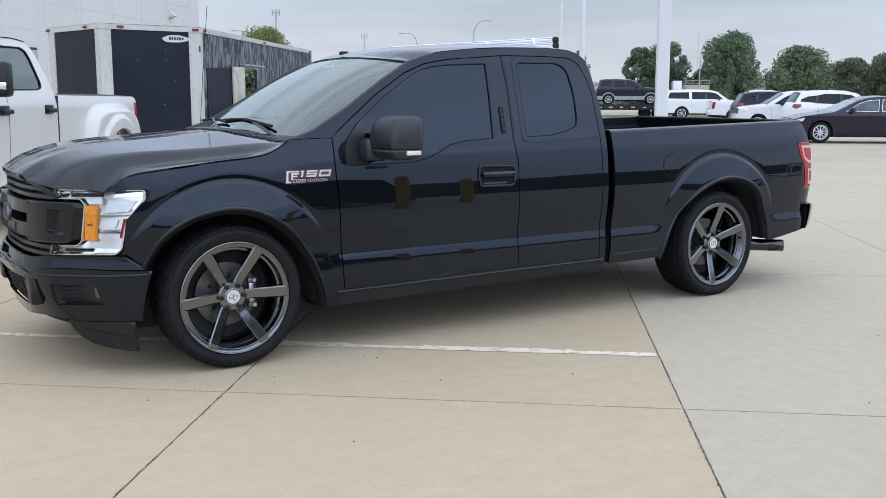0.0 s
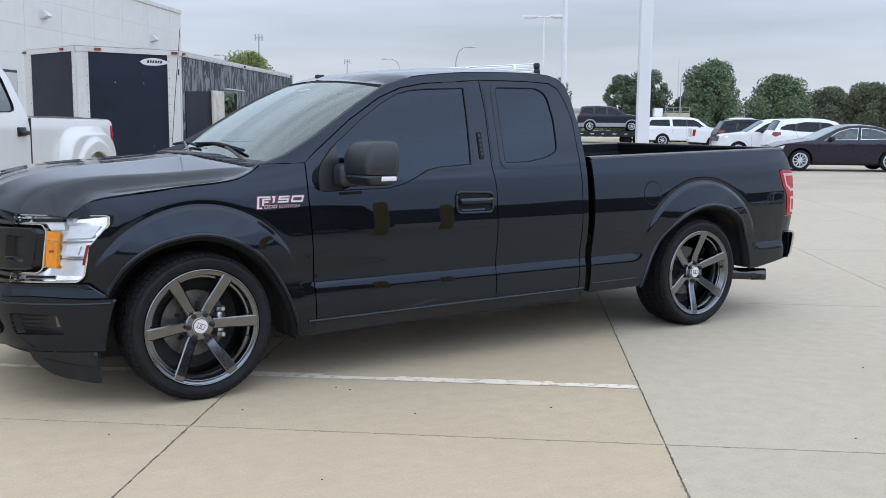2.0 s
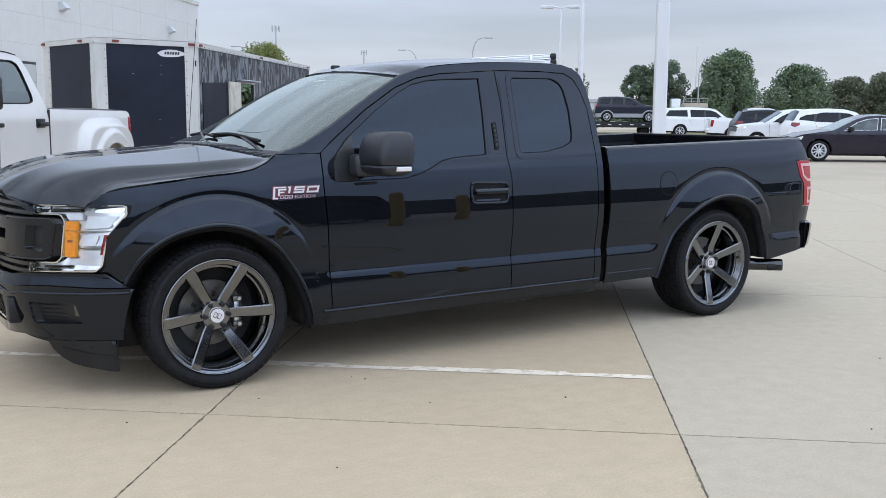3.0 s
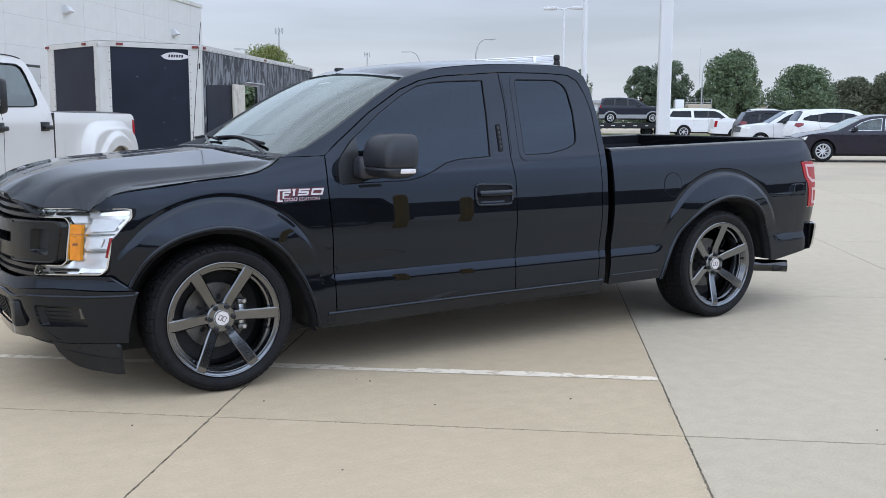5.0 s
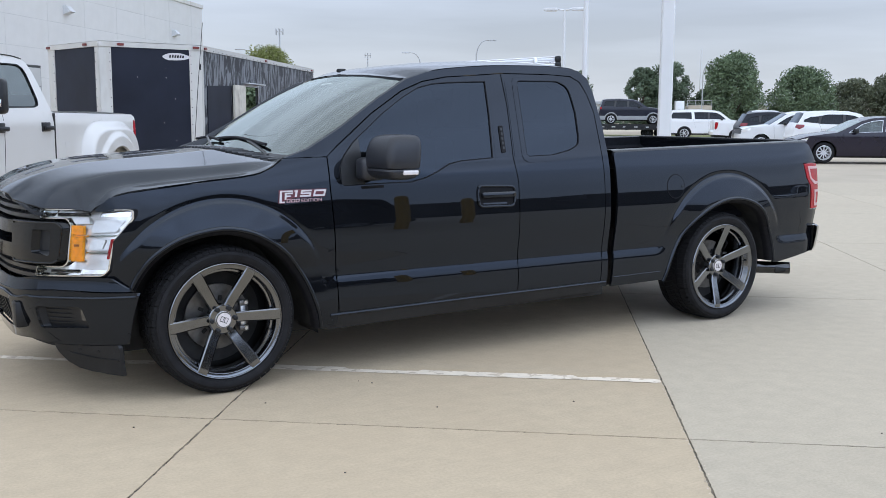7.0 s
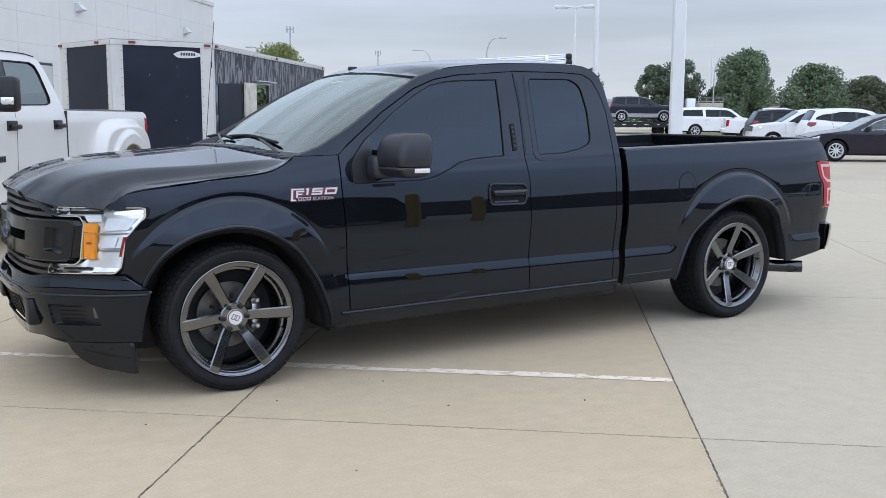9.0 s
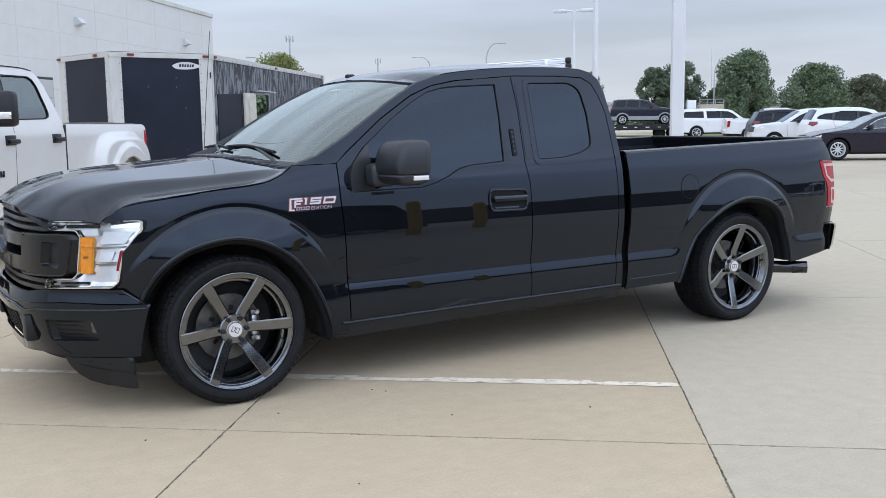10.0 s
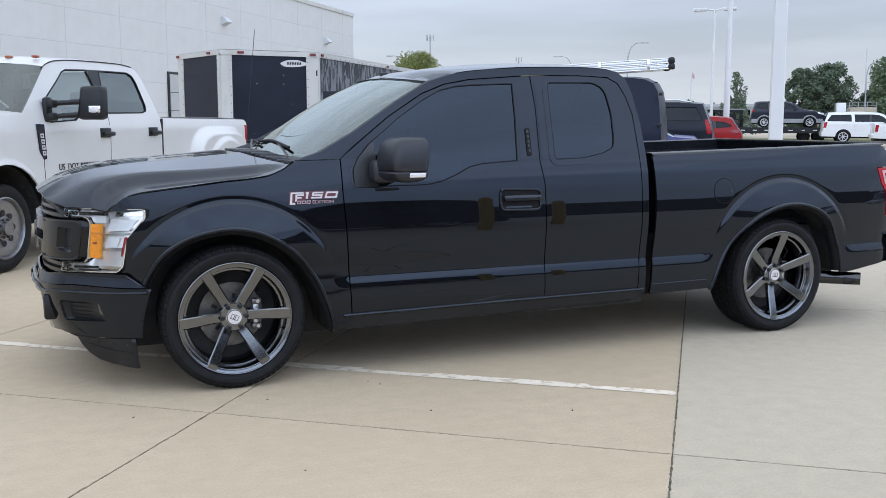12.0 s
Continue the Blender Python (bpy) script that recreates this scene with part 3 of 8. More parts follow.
        tube("valve", [((rim - 0.042) * math.cos(0.2), f + 0.05, (rim - 0.042) * math.sin(0.2)), ((rim - 0.046) * math.cos(0.2), f + 0.022, (rim - 0.046) * math.sin(0.2))], 0.005, M_TRIM, t, "black valve stem", sides=8)
        strip("brake_disc", disc_rows([(0.175, fb + 0.13), (0.175, fb + 0.11), (0.06, fb + 0.11), (0.06, fb + 0.07), (0.001, fb + 0.07)], 40), M_STEEL, t, closed=True)
        # ventilated inner face of the disc hat, and the bare caliper with its bolts
        for k in range(10):
            a = 2 * math.pi * k / 10
            b_ = box_bm((0.085, fb + 0.104, -0.010), (0.115, fb + 0.112, 0.010), 0.004)
            o_ = part("disc_slot", b_, M_GAP, t)
            o_.matrix_local = Matrix.Rotation(a, 4, "Y")
        ta = radians(-turn)
        cal = part("brake_caliper", box_bm((0.112, fb + 0.066, -0.062), (0.146, fb + 0.15, 0.070), 0.014), M_ALU, t, "bare metal brake caliper", smooth=40)
        cal.matrix_local = Matrix.Rotation(ta, 4, "Y")
        for z0 in (-0.085, 0.052):
            part("caliper_bracket", box_bm((0.104, fb + 0.056, z0), (0.158, fb + 0.085, z0 + 0.032), 0.009), M_STEEL, cal, smooth=40)
            tube("caliper_bolt", [(0.135, fb + 0.058, z0 + 0.02), (0.135, fb + 0.040, z0 + 0.02)], 0.010, M_ALU, cal, sides=8)
        tube("brake_hose", [(0.14, fb + 0.08, 0.10), (0.16, fb + 0.07, 0.15), (0.12, fb + 0.09, 0.21), (0.06, fb + 0.12, 0.24)], 0.007, M_SEAL, cal, sides=6)
    strip("wheel_back", disc_rows([(rim - 0.035, f + 0.20), (0.001, f + 0.20)], 32), M_GAP, t, closed=True)
    return t


pickup = thing("pickup_truck", "lowered glossy black extended-cab pickup on gunmetal six-spoke wheels", "pickup truck")

LIP_F = smooth_line([(-0.463, 0.575), (-0.381, 0.721), (-0.266, 0.812), (-0.12, 0.858), (0.028, 0.865), (0.179, 0.822), (0.335, 0.717), (0.447, 0.571), (0.520, 0.400), (0.552, 0.275)])
LIP_R = smooth_line([(3.125, 0.325), (3.207, 0.528), (3.349, 0.714), (3.53, 0.826), (3.74, 0.872), (3.95, 0.838), (4.10, 0.742), (4.20, 0.58), (4.245, 0.385)])
SEAM_HOOD = [(-0.60, 0.982), (-0.57, 1.012), (-0.54, 1.040), (-0.454, 1.062), (-0.318, 1.080), (-0.178, 1.096), (-0.04, 1.112), (0.10, 1.123), (0.205, 1.138), (0.286, 1.172), (0.350, 1.215)]
DOOR_TOP = [(0.607, 1.222), (0.676, 1.275), (0.912, 1.449), (1.132, 1.581), (1.281, 1.638), (1.447, 1.668), (1.736, 1.690), (1.849, 1.700)]
WIN_F = [(0.700, 1.225), (0.767, 1.298), (0.864, 1.368), (0.97, 1.449), (1.126, 1.548), (1.244, 1.608), (1.346, 1.632), (1.45, 1.642), (1.727, 1.654), (1.72, 1.45), (1.699, 1.192),
         (1.466, 1.178), (1.38, 1.160), (1.30, 1.120), (1.209, 1.085), (1.116, 1.066), (0.894, 1.064), (0.690, 1.060), (0.668, 1.10), (0.668, 1.16)]
WIN_R = rounded([(1.962, 1.664), (2.29, 1.668), (2.353, 1.637), (2.377, 1.598), (2.398, 1.469), (2.391, 1.31), (2.376, 1.262), (2.300, 1.228), (2.155, 1.201), (1.95, 1.195)], 0.03, 4)


def cab_side(s):
    fm = side_map(s)
    gap = 0.004
    # front fender
    o = [(x, z - gap) for x, z in SEAM_HOOD] + [(0.36, 1.214), (0.600, 1.217), (0.603, 1.05), (0.640, 0.505), (0.650, 0.285)]
    o += LIP_F[::-1] + [(-0.455, 0.568), (-0.62, 0.565), (-0.60, 0.64), (-0.552, 0.655), (-0.532, 0.824), (-0.446, 0.930), (-0.446, 0.970), (-0.47, 0.972), (-0.595, 0.968)]
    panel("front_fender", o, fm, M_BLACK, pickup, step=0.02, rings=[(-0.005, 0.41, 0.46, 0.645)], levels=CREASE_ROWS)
    # wheel-arch lips, rolled in towards the wheel
    for lip in (LIP_F, LIP_R):
        c = (0.03, 0.36) if lip is LIP_F else (3.69, 0.36)
        rows = []
        for r, w in ((-0.014, -0.003), (-0.0125, 0.003), (-0.009, 0.0085), (-0.003, 0.0120), (0.004, 0.0118), (0.009, 0.008), (0.011, 0.001), (0.016, -0.006), (0.024, -0.013), (0.030, -0.022), (0.034, -0.034), (0.036, -0.06)):
            row = []
            for i, (px, pz) in enumerate(lip):
                L = math.hypot(px - c[0], pz - c[1])
                ux, uz = (c[0] - px) / L, (c[1] - pz) / L
                end = min(1.0, i / 4, (len(lip) - 1 - i) / 4)
                k = max(r, r * end) if r > 0.0075 else r
                row.append((px + ux * k, -s * (side_y(px, pz) + w), pz + uz * k))
            rows.append(row)
        lip_ = strip("arch_lip", rows[:7], M_BLACK, pickup, "gloss black rolled wheel-arch lip")
        strip("lip_edge", rows[6:], M_SEAL, lip_, "dull black inner edge of the arch")
        rows = []
        for d in (0.03, 0.08, 0.35):
            rows.append([(p[0] + (c[0] - p[0]) * 0.05, -s * (side_y(p[0], p[1]) - 0.005 - d), p[1] + (c[1] - p[1]) * 0.05) for p in lip])
        strip("wheel_well", rows, M_GAP, pickup)
    # front door
    o = [(0.654, 0.362), (0.646, 0.505), (0.610, 1.05)] + DOOR_TOP + [(1.860, 1.51), (1.846, 1.19), (1.870, 1.051), (1.873, 0.623), (1.874, 0.372)]
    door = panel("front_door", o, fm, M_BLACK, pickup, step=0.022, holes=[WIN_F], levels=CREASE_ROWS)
    panel("window_seal", WIN_F, lambda x, z, w: fm(x, z, w - 0.003), M_SEAL, door, "black rubber window seal", step=0.05, depth=0.02, holes=[inset(WIN_F, 0.005)])
    panel("window_frame", inset(WIN_F, -0.015), lambda x, z, w: fm(x, z, w - 0.0025), M_BLACK, door, step=0.03, depth=0.004, holes=[inset(WIN_F, 0.001)])
    panel("side_glass", inset(WIN_F, 0.006), lambda x, z, w: fm(x, z, w + 0.004), M_GLASS_DARK, door, "dark tinted side glass", step=0.07, depth=0)
    # the black pillar cover with its keypad
    panel("pillar_cover", [(1.742, 1.655), (1.842, 1.662), (1.850, 1.51), (1.838, 1.20), (1.716, 1.196), (1.736, 1.45)], lambda x, z, w: fm(x, z, w - 0.002), M_BLACK, door, "gloss black pillar cover", step=0.05, depth=0.004)
    panel("keypad", rounded([(1.770, 1.385), (1.800, 1.386), (1.796, 1.225), (1.766, 1.224)], 0.008), lambda x, z, w: fm(x, z, w - 0.008), M_SEAL, door, "narrow black keypad", step=0.03, depth=0.01)
    for k in range(5):
        z = 1.245 + k * 0.028
        panel("keypad_button", rounded([(1.776, z), (1.790, z), (1.790, z + 0.016), (1.776, z + 0.016)], 0.003, 2), lambda x, zz, w: fm(x, zz, w - 0.0105), M_SATIN, door, step=0.02, depth=0.003)
    # rear door
    o = [(1.880, 0.372), (1.879, 0.623), (1.876, 1.051), (1.852, 1.19), (1.866, 1.51), (1.856, 1.700), (2.20, 1.703), (2.40, 1.695), (2.47, 1.66), (2.515, 1.58), (2.548, 1.47), (2.556, 1.247), (2.562, 1.028), (2.556, 0.611), (2.547, 0.378)]
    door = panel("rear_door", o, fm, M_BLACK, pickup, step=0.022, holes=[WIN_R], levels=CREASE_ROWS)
    panel("window_seal", WIN_R, lambda x, z, w: fm(x, z, w - 0.003), M_SEAL, door, "black rubber window seal", step=0.05, depth=0.02, holes=[inset(WIN_R, 0.005)])
    panel("window_frame", inset(WIN_R, -0.034), lambda x, z, w: fm(x, z, w - 0.004), M_BLACK, door, step=0.03, depth=0.004, holes=[inset(WIN_R, 0.001)])
    panel("side_glass", inset(WIN_R, 0.006), lambda x, z, w: fm(x, z, w + 0.004), M_GLASS_DARK, door, "dark tinted side glass", step=0.07, depth=0)
    panel("pillar_cover", [(1.872, 1.655), (1.955, 1.655), (1.945, 1.20), (1.862, 1.20), (1.874, 1.51)], lambda x, z, w: fm(x, z, w - 0.002), M_BLACK, door, "gloss black pillar cover", step=0.05, depth=0.004)
    # pillars and roof rail
    o = [(0.36, 1.217), (0.603, 1.222)] + [(x - 0.004, z + 0.006) for x, z in DOOR_TOP[1:]] + [(2.20, 1.709), (2.405, 1.701), (2.477, 1.664), (2.521, 1.582), (2.554, 1.47), (2.562, 1.247), (2.568, 1.028), (2.562, 0.611), (2.551, 0.335),
                                                                                        (2.606, 0.335), (2.613, 1.085), (2.610, 1.24), (2.602, 1.40), (2.571, 1.60), (2.540, 1.69), (2.48, 1.735), (2.38, 1.753), (2.2, 1.758), (1.857, 1.750), (1.60, 1.735), (1.446, 1.718), (1.33, 1.700), (1.18, 1.655), (0.98, 1.545), (0.70, 1.370), (0.50, 1.262)]
    panel("cab_frame", o, fm, M_BLACK, pickup, step=0.022, levels=CREASE_ROWS)
    edge = resample([(1.33, 1.700), (1.18, 1.655), (0.98, 1.545), (0.70, 1.370), (0.50, 1.262), (0.36, 1.217)], 0.05, closed=False)
    strip("pillar_return", [[(x + dx, -s * (side_y(x, z) - dy), z - dz) for x, z in edge] for dx, dy, dz in ((0, 0, 0), (-0.006, 0.012, -0.004), (0.0, 0.03, 0.004), (0.01, 0.045, 0.02), (0.02, 0.11, 0.06))], M_BLACK, pickup)
    # rocker and sill
    panel("rocker_panel", [(0.640, 0.350), (0.560, 0.272), (0.655, 0.268), (2.55, 0.305), (2.60, 0.366)], fm, M_TRIM, pickup, step=0.05, depth=0.12)
    tube("sill_bead", [(0.60, -s * (side_y(0.7, 0.350) + 0.001), 0.350), (1.6, -s * (side_y(1.6, 0.36) + 0.001), 0.360), (2.59, -s * (side_y(2.5, 0.365) + 0.001), 0.366)], 0.009, M_BLACK, pickup, sides=8)
    box("inner_door", (0.66, min(-s * 0.90, -s * 0.93), 0.30), (2.60, max(-s * 0.90, -s * 0.93), 1.04), M_CABIN, pickup)
    # door handle in its dished cup
    cup = rounded([(1.570, 0.908), (1.832, 0.905), (1.840, 1.022), (1.570, 1.032)], 0.034, 5)
    panel("handle_recess", cup, lambda x, z, w: fm(x, z, w - 0.0015), M_SEAL, pickup, "dark door-handle recess", step=0.03, depth=0.0)
    tube("handle_surround", [Vector(fm(x, z, -0.004)) for x, z in resample(cup + cup[:1], 0.02, closed=False)], 0.0085, M_BLACK, pickup, "gloss black door-handle surround", sides=8, cap=False)
    panel("handle_bowl", rounded([(1.60, 0.920), (1.78, 0.918), (1.77, 0.950), (1.62, 0.952)], 0.010), lambda x, z, w: fm(x, z, w - 0.004 + (z - 0.918) * 0.25), M_BLACK, pickup, step=0.02, depth=0.0)
    bm = box_bm((1.582, -0.016, 0.958), (1.832, 0.016, 0.995), 0.014)
    for v in bm.verts:
        if v.co.z > 0.985:
            v.co.y *= 0.6
    h = part("door_handle", bm, M_BLACK, pickup, "gloss black pull handle", smooth=40)
    h.location = (0, -s * (side_y(1.7, 0.98) + 0.022), 0)
    tube("key_lock", [(1.812, -s * (side_y(1.8, 0.975) + 0.036), 0.975), (1.812, -s * (side_y(1.8, 0.975) + 0.042), 0.975)], 0.009, M_EXH, h, sides=10).location = (0, s * (side_y(1.7, 0.98) + 0.022), 0)
    # bed side
    o = [(2.648, 0.330), (2.663, 0.60), (2.673, 0.973), (2.661, 1.200), (2.674, 1.212), (3.086, 1.222), (3.632, 1.236), (4.226, 1.250), (4.58, 1.256), (4.635, 1.249), (4.655, 1.235), (4.690, 1.185), (4.735, 1.105), (4.546, 1.104), (4.582, 0.985), (4.626, 0.930), (4.634, 0.750), (4.752, 0.752), (4.738, 0.62), (4.690, 0.43), (4.30, 0.372), (4.245, 0.372)]
    o += LIP_R[::-1] + [(3.10, 0.335)]
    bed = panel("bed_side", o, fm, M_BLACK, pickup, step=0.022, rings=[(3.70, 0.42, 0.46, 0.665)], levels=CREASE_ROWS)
    panel("fuel_gap", circle(3.20, 0.975, 0.083, 28), lambda x, z, w: fm(x, z, w - 0.0012), M_SEAL, bed, step=0.03, depth=0.002, holes=[circle(3.20, 0.975, 0.078, 28)])
    panel("fuel_door", circle(3.20, 0.975, 0.078, 28), lambda x, z, w: fm(x, z, w - 0.0025), M_BLACK, bed, "round fuel filler door", step=0.03, depth=0.008)
    panel("fuel_notch", circle(3.262, 0.972, 0.011, 12), lambda x, z, w: fm(x, z, w - 0.005), M_EXH, bed, step=0.02, depth=0.004)
    tube("bed_bead", [Vector(fm(x, 0.392 + 0.01 * (x - 2.66), 0.001)) for x in (2.665, 2.8, 2.95, 3.08)], 0.005, M_BLACK, bed, sides=8)
    rows = []
    for k in range(24):
        x = 2.66 + (4.645 - 2.66) * k / 23
        zt = 1.212 + (x - 2.665) / (4.60 - 2.665) * 0.044
        y0 = side_y(x, zt)
        rows.append([(x, -s * yy, zz) for yy, zz in ((y0, zt), (y0 - 0.006, zt + 0.010), (y0 - 0.025, zt + 0.016), (y0 - 0.07, zt + 0.016), (y0 - 0.085, zt + 0.008), (y0 - 0.085, zt - 0.06), (0.80, zt - 0.08), (0.80, 0.74))])
    strip("bed_rail", [r[:5] for r in rows], M_SATIN, pickup, "satin black rail cap")
    strip("bed_lining", [r[4:] for r in rows], M_BED, pickup, "black textured bed lining")
    # tail lamp: red body with pale brackets
    lamp = panel("tail_lamp", rounded([(4.552, 1.099), (4.738, 1.099), (4.760, 1.05), (4.764, 0.876), (4.756, 0.757), (4.640, 0.756), (4.640, 0.90), (4.632, 0.934), (4.588, 0.984)], 0.010), lambda x, z, w: fm(x, z, w - 0.004), M_RED, pickup, "red tail lamp with pale inner brackets", step=0.03, depth=0.05)
    for br in ([(4.592, 1.080), (4.742, 1.078), (4.746, 1.058), (4.618, 1.060), (4.640, 0.992), (4.70, 0.962), (4.757, 0.962), (4.757, 0.942), (4.69, 0.940), (4.622, 0.984)],
               [(4.685, 0.899), (4.758, 0.898), (4.758, 0.880), (4.706, 0.881), (4.708, 0.797), (4.752, 0.796), (4.751, 0.776), (4.687, 0.777)]):
        panel("lamp_bracket", br, lambda x, z, w: fm(x, z, w - 0.007), M_TAILW, lamp, "pale translucent bracket", step=0.03, depth=0.004)
    # mirror, on its sail plate
    panel("mirror_sail", rounded([(0.675, 1.066), (0.815, 1.068), (0.805, 1.318), (0.775, 1.296), (0.705, 1.222), (0.675, 1.165)], 0.012), lambda x, z, w: fm(x, z, w - 0.006), M_SATIN, pickup, "dark mirror sail plate", step=0.03, depth=0.012)
    panel("window_tab", rounded([(0.80, 1.040), (0.935, 1.043), (0.935, 1.058), (0.79, 1.056)], 0.004), lambda x, z, w: fm(x, z, w - 0.005), M_SEAL, pickup, "black seal end", step=0.03, depth=0.006)
    def shell(levels):
        """A rounded case through level sections (z, front, back, outer, inner)."""
        rows = []
        for z, xa, xb, ya, yb in levels:
            r = min(0.045, (xb - xa) * 0.32, (yb - ya) * 0.32)
            sect = rounded([(xa, ya), (xb, ya), (xb, yb), (xa, yb)], r, 5)
            rows.append([(px + 0.10 * -py, py, z) for px, py in sect])
        return rows
    sh = strip("mirror_shell", shell([(1.1635, 0.852, 1.040, -0.136, 0.112), (1.170, 0.846, 1.046, -0.140, 0.116), (1.21, 0.843, 1.050, -0.141, 0.116), (1.26, 0.848, 1.054, -0.139, 0.112), (1.295, 0.858, 1.056, -0.134, 0.104), (1.318, 0.870, 1.055, -0.127, 0.094), (1.332, 0.886, 1.050, -0.116, 0.080), (1.3405, 0.908, 1.040, -0.098, 0.060), (1.343, 0.935, 1.020, -0.070, 0.030)]), M_MIRROR, pickup, "black plastic door mirror with a separate lower cap", closed=True, cap=True)
    sh.matrix_local = Matrix.Translation((-0.065, -s * 1.165, 0)) @ Matrix.Diagonal((1, s, 1, 1))
    strip("mirror_base", shell([(1.160, 0.852, 1.046, -0.140, 0.116), (1.150, 0.848, 1.048, -0.142, 0.118), (1.130, 0.856, 1.040, -0.138, 0.114), (1.114, 0.872, 1.022, -0.124, 0.102), (1.104, 0.896, 0.995, -0.100, 0.080), (1.101, 0.92, 0.97, -0.070, 0.05)]), M_MIRROR, sh, "lower mirror cap", closed=True, cap=True)
    bm = box_bm((0.82, 0.08, 1.09), (0.97, 0.20, 1.215), 0.03)
    part("mirror_arm", bm, M_MIRROR, sh, smooth=50)
    bm = box_bm((0.925, -0.1455, 1.131), (1.018, -0.128, 1.156), 0.005)
    for v in bm.verts:
        v.co.x += 0.10 * (-v.co.y)
    part("mirror_lamp", bm, M_WLENS, sh, "white turn-signal strip", smooth=50)
    part("mirror_glass", box_bm((1.044, -0.085, 1.18), (1.058, 0.085, 1.30), 0.003), M_CHROME, sh)
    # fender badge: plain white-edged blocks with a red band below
    def badge(outline, mat, lift):
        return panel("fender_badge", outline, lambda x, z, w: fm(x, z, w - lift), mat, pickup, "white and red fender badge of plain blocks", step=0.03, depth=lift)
    def ring_shape(x0, z0, x1, z1, t, slant=0.012):
        f = lambda x, z: (x + slant * (z - z0) / (z1 - z0), z)
        return [f(*p) for p in ((x0, z0), (x1, z0), (x1, z1), (x0, z1))], [f(*p) for p in ((x0 + t, z0 + t), (x1 - t, z0 + t), (x1 - t, z1 - t), (x0 + t, z1 - t))]
    a, h = ring_shape(0.500, 1.012, 0.568, 1.047, 0.009)
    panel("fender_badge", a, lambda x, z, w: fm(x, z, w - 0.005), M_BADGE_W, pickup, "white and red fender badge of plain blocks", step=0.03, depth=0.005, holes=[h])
    badge([(0.395, 1.012), (0.405, 1.012), (0.414, 1.047), (0.396, 1.047), (0.395, 1.040), (0.401, 1.040)], M_BADGE_W, 0.005)
    for za, zb in ((1.012, 1.020), (1.0255, 1.0335), (1.039, 1.047)):
        badge([(0.424 + (za - 1.012) * 0.34, za), (0.484 + (za - 1.012) * 0.34, za), (0.484 + (zb - 1.012) * 0.34, zb), (0.424 + (zb - 1.012) * 0.34, zb)], M_BADGE_W, 0.005)
    for xa, za, zb in ((0.424, 1.0255, 1.047), (0.475, 1.012, 1.0335)):
        badge([(xa + (za - 1.012) * 0.34, za), (xa + 0.009 + (za - 1.012) * 0.34, za), (xa + 0.009 + (zb - 1.012) * 0.34, zb), (xa + (zb - 1.012) * 0.34, zb)], M_BADGE_W, 0.0055)
    badge([(0.300, 0.979), (0.338, 0.979), (0.338, 0.994), (0.392, 1.008), (0.572, 1.008), (0.584, 1.051), (0.308, 1.051)], M_BADGE_R, 0.0015)
    badge([(0.305, 0.983), (0.335, 0.983), (0.335, 0.990), (0.318, 0.990), (0.322, 1.040), (0.384, 1.040), (0.384, 1.047), (0.314, 1.047)], M_BADGE_W, 0.006)
    badge([(0.336, 0.999), (0.345, 0.999), (0.347, 1.014), (0.372, 1.014), (0.373, 1.021), (0.348, 1.021), (0.349, 1.028), (0.384, 1.028), (0.385, 1.036), (0.340, 1.036)], M_BADGE_W, 0.006)
    for x0, x1 in ((0.345, 0.366), (0.371, 0.392), (0.397, 0.418)):
        a, h = ring_shape(x0, 0.984, x1, 1.002, 0.0042, 0.005)
        panel("fender_badge", a, lambda x, z, w: fm(x, z, w - 0.005), M_BADGE_P, pickup, "white and red fender badge of plain blocks", step=0.03, depth=0.005, holes=[h])
    if s == 1:
        lettering("EDITION", 0.0255, Matrix.Translation((0.430, -(side_y(0.5, 0.993) + 0.002), 0.984)) @ pose(0, 0, 0, 90, 0, 0) @ Matrix.Diagonal((1.22, 1, 1, 1)), M_BADGE_P, "badge_word", "pale pink word on the fender badge", pickup)


for s in (1, -1):
    cab_side(s)
    wheel(pickup, 0.0, 0.855, HUB_Z, s, turn=28, width=0.29, hub_in=0.058)
    wheel(pickup, WHEELBASE, 0.855, HUB_Z, s, turn=7, width=0.29, hub_in=0.058)

# hood
seam_z = spl([(-0.95, 0.96)] + SEAM_HOOD + [(0.6, 1.23)])
# the upper and the lower crease: how far out and how high they run
def fair(pts, deg=4):
    """A fair polynomial line near the given places, straight on beyond its ends."""
    c = np.polyfit([p[0] for p in pts], [p[1] for p in pts], deg)
    lo, hi = pts[0][0], pts[-1][0]
    d = np.polyder(c)
    return lambda x: float(np.polyval(c, min(hi, max(lo, x))) + np.polyval(d, min(hi, max(lo, x))) * (x - min(hi, max(lo, x))))


hood_mid = fair([(-0.92, 1.062), (-0.80, 1.122), (-0.65, 1.162), (-0.4, 1.195), (-0.2, 1.213), (0.0, 1.229), (0.2, 1.243), (0.4, 1.255)])
crease_y = fair([(-0.815, 0.520), (-0.757, 0.582), (-0.70, 0.630), (-0.575, 0.696), (-0.45, 0.745), (-0.25, 0.786), (0.05, 0.814), (0.35, 0.832)])
crease_z = fair([(-0.815, 1.033), (-0.757, 1.073), (-0.70, 1.100), (-0.575, 1.135), (-0.45, 1.151), (-0.25, 1.164), (0.05, 1.177), (0.35, 1.190)])
low_y = fair([(-0.672, 0.65), (-0.56, 0.755), (-0.445, 0.815), (-0.308, 0.850), (-0.166, 0.868), (0.0, 0.880), (0.20, 0.892), (0.35, 0.900)])
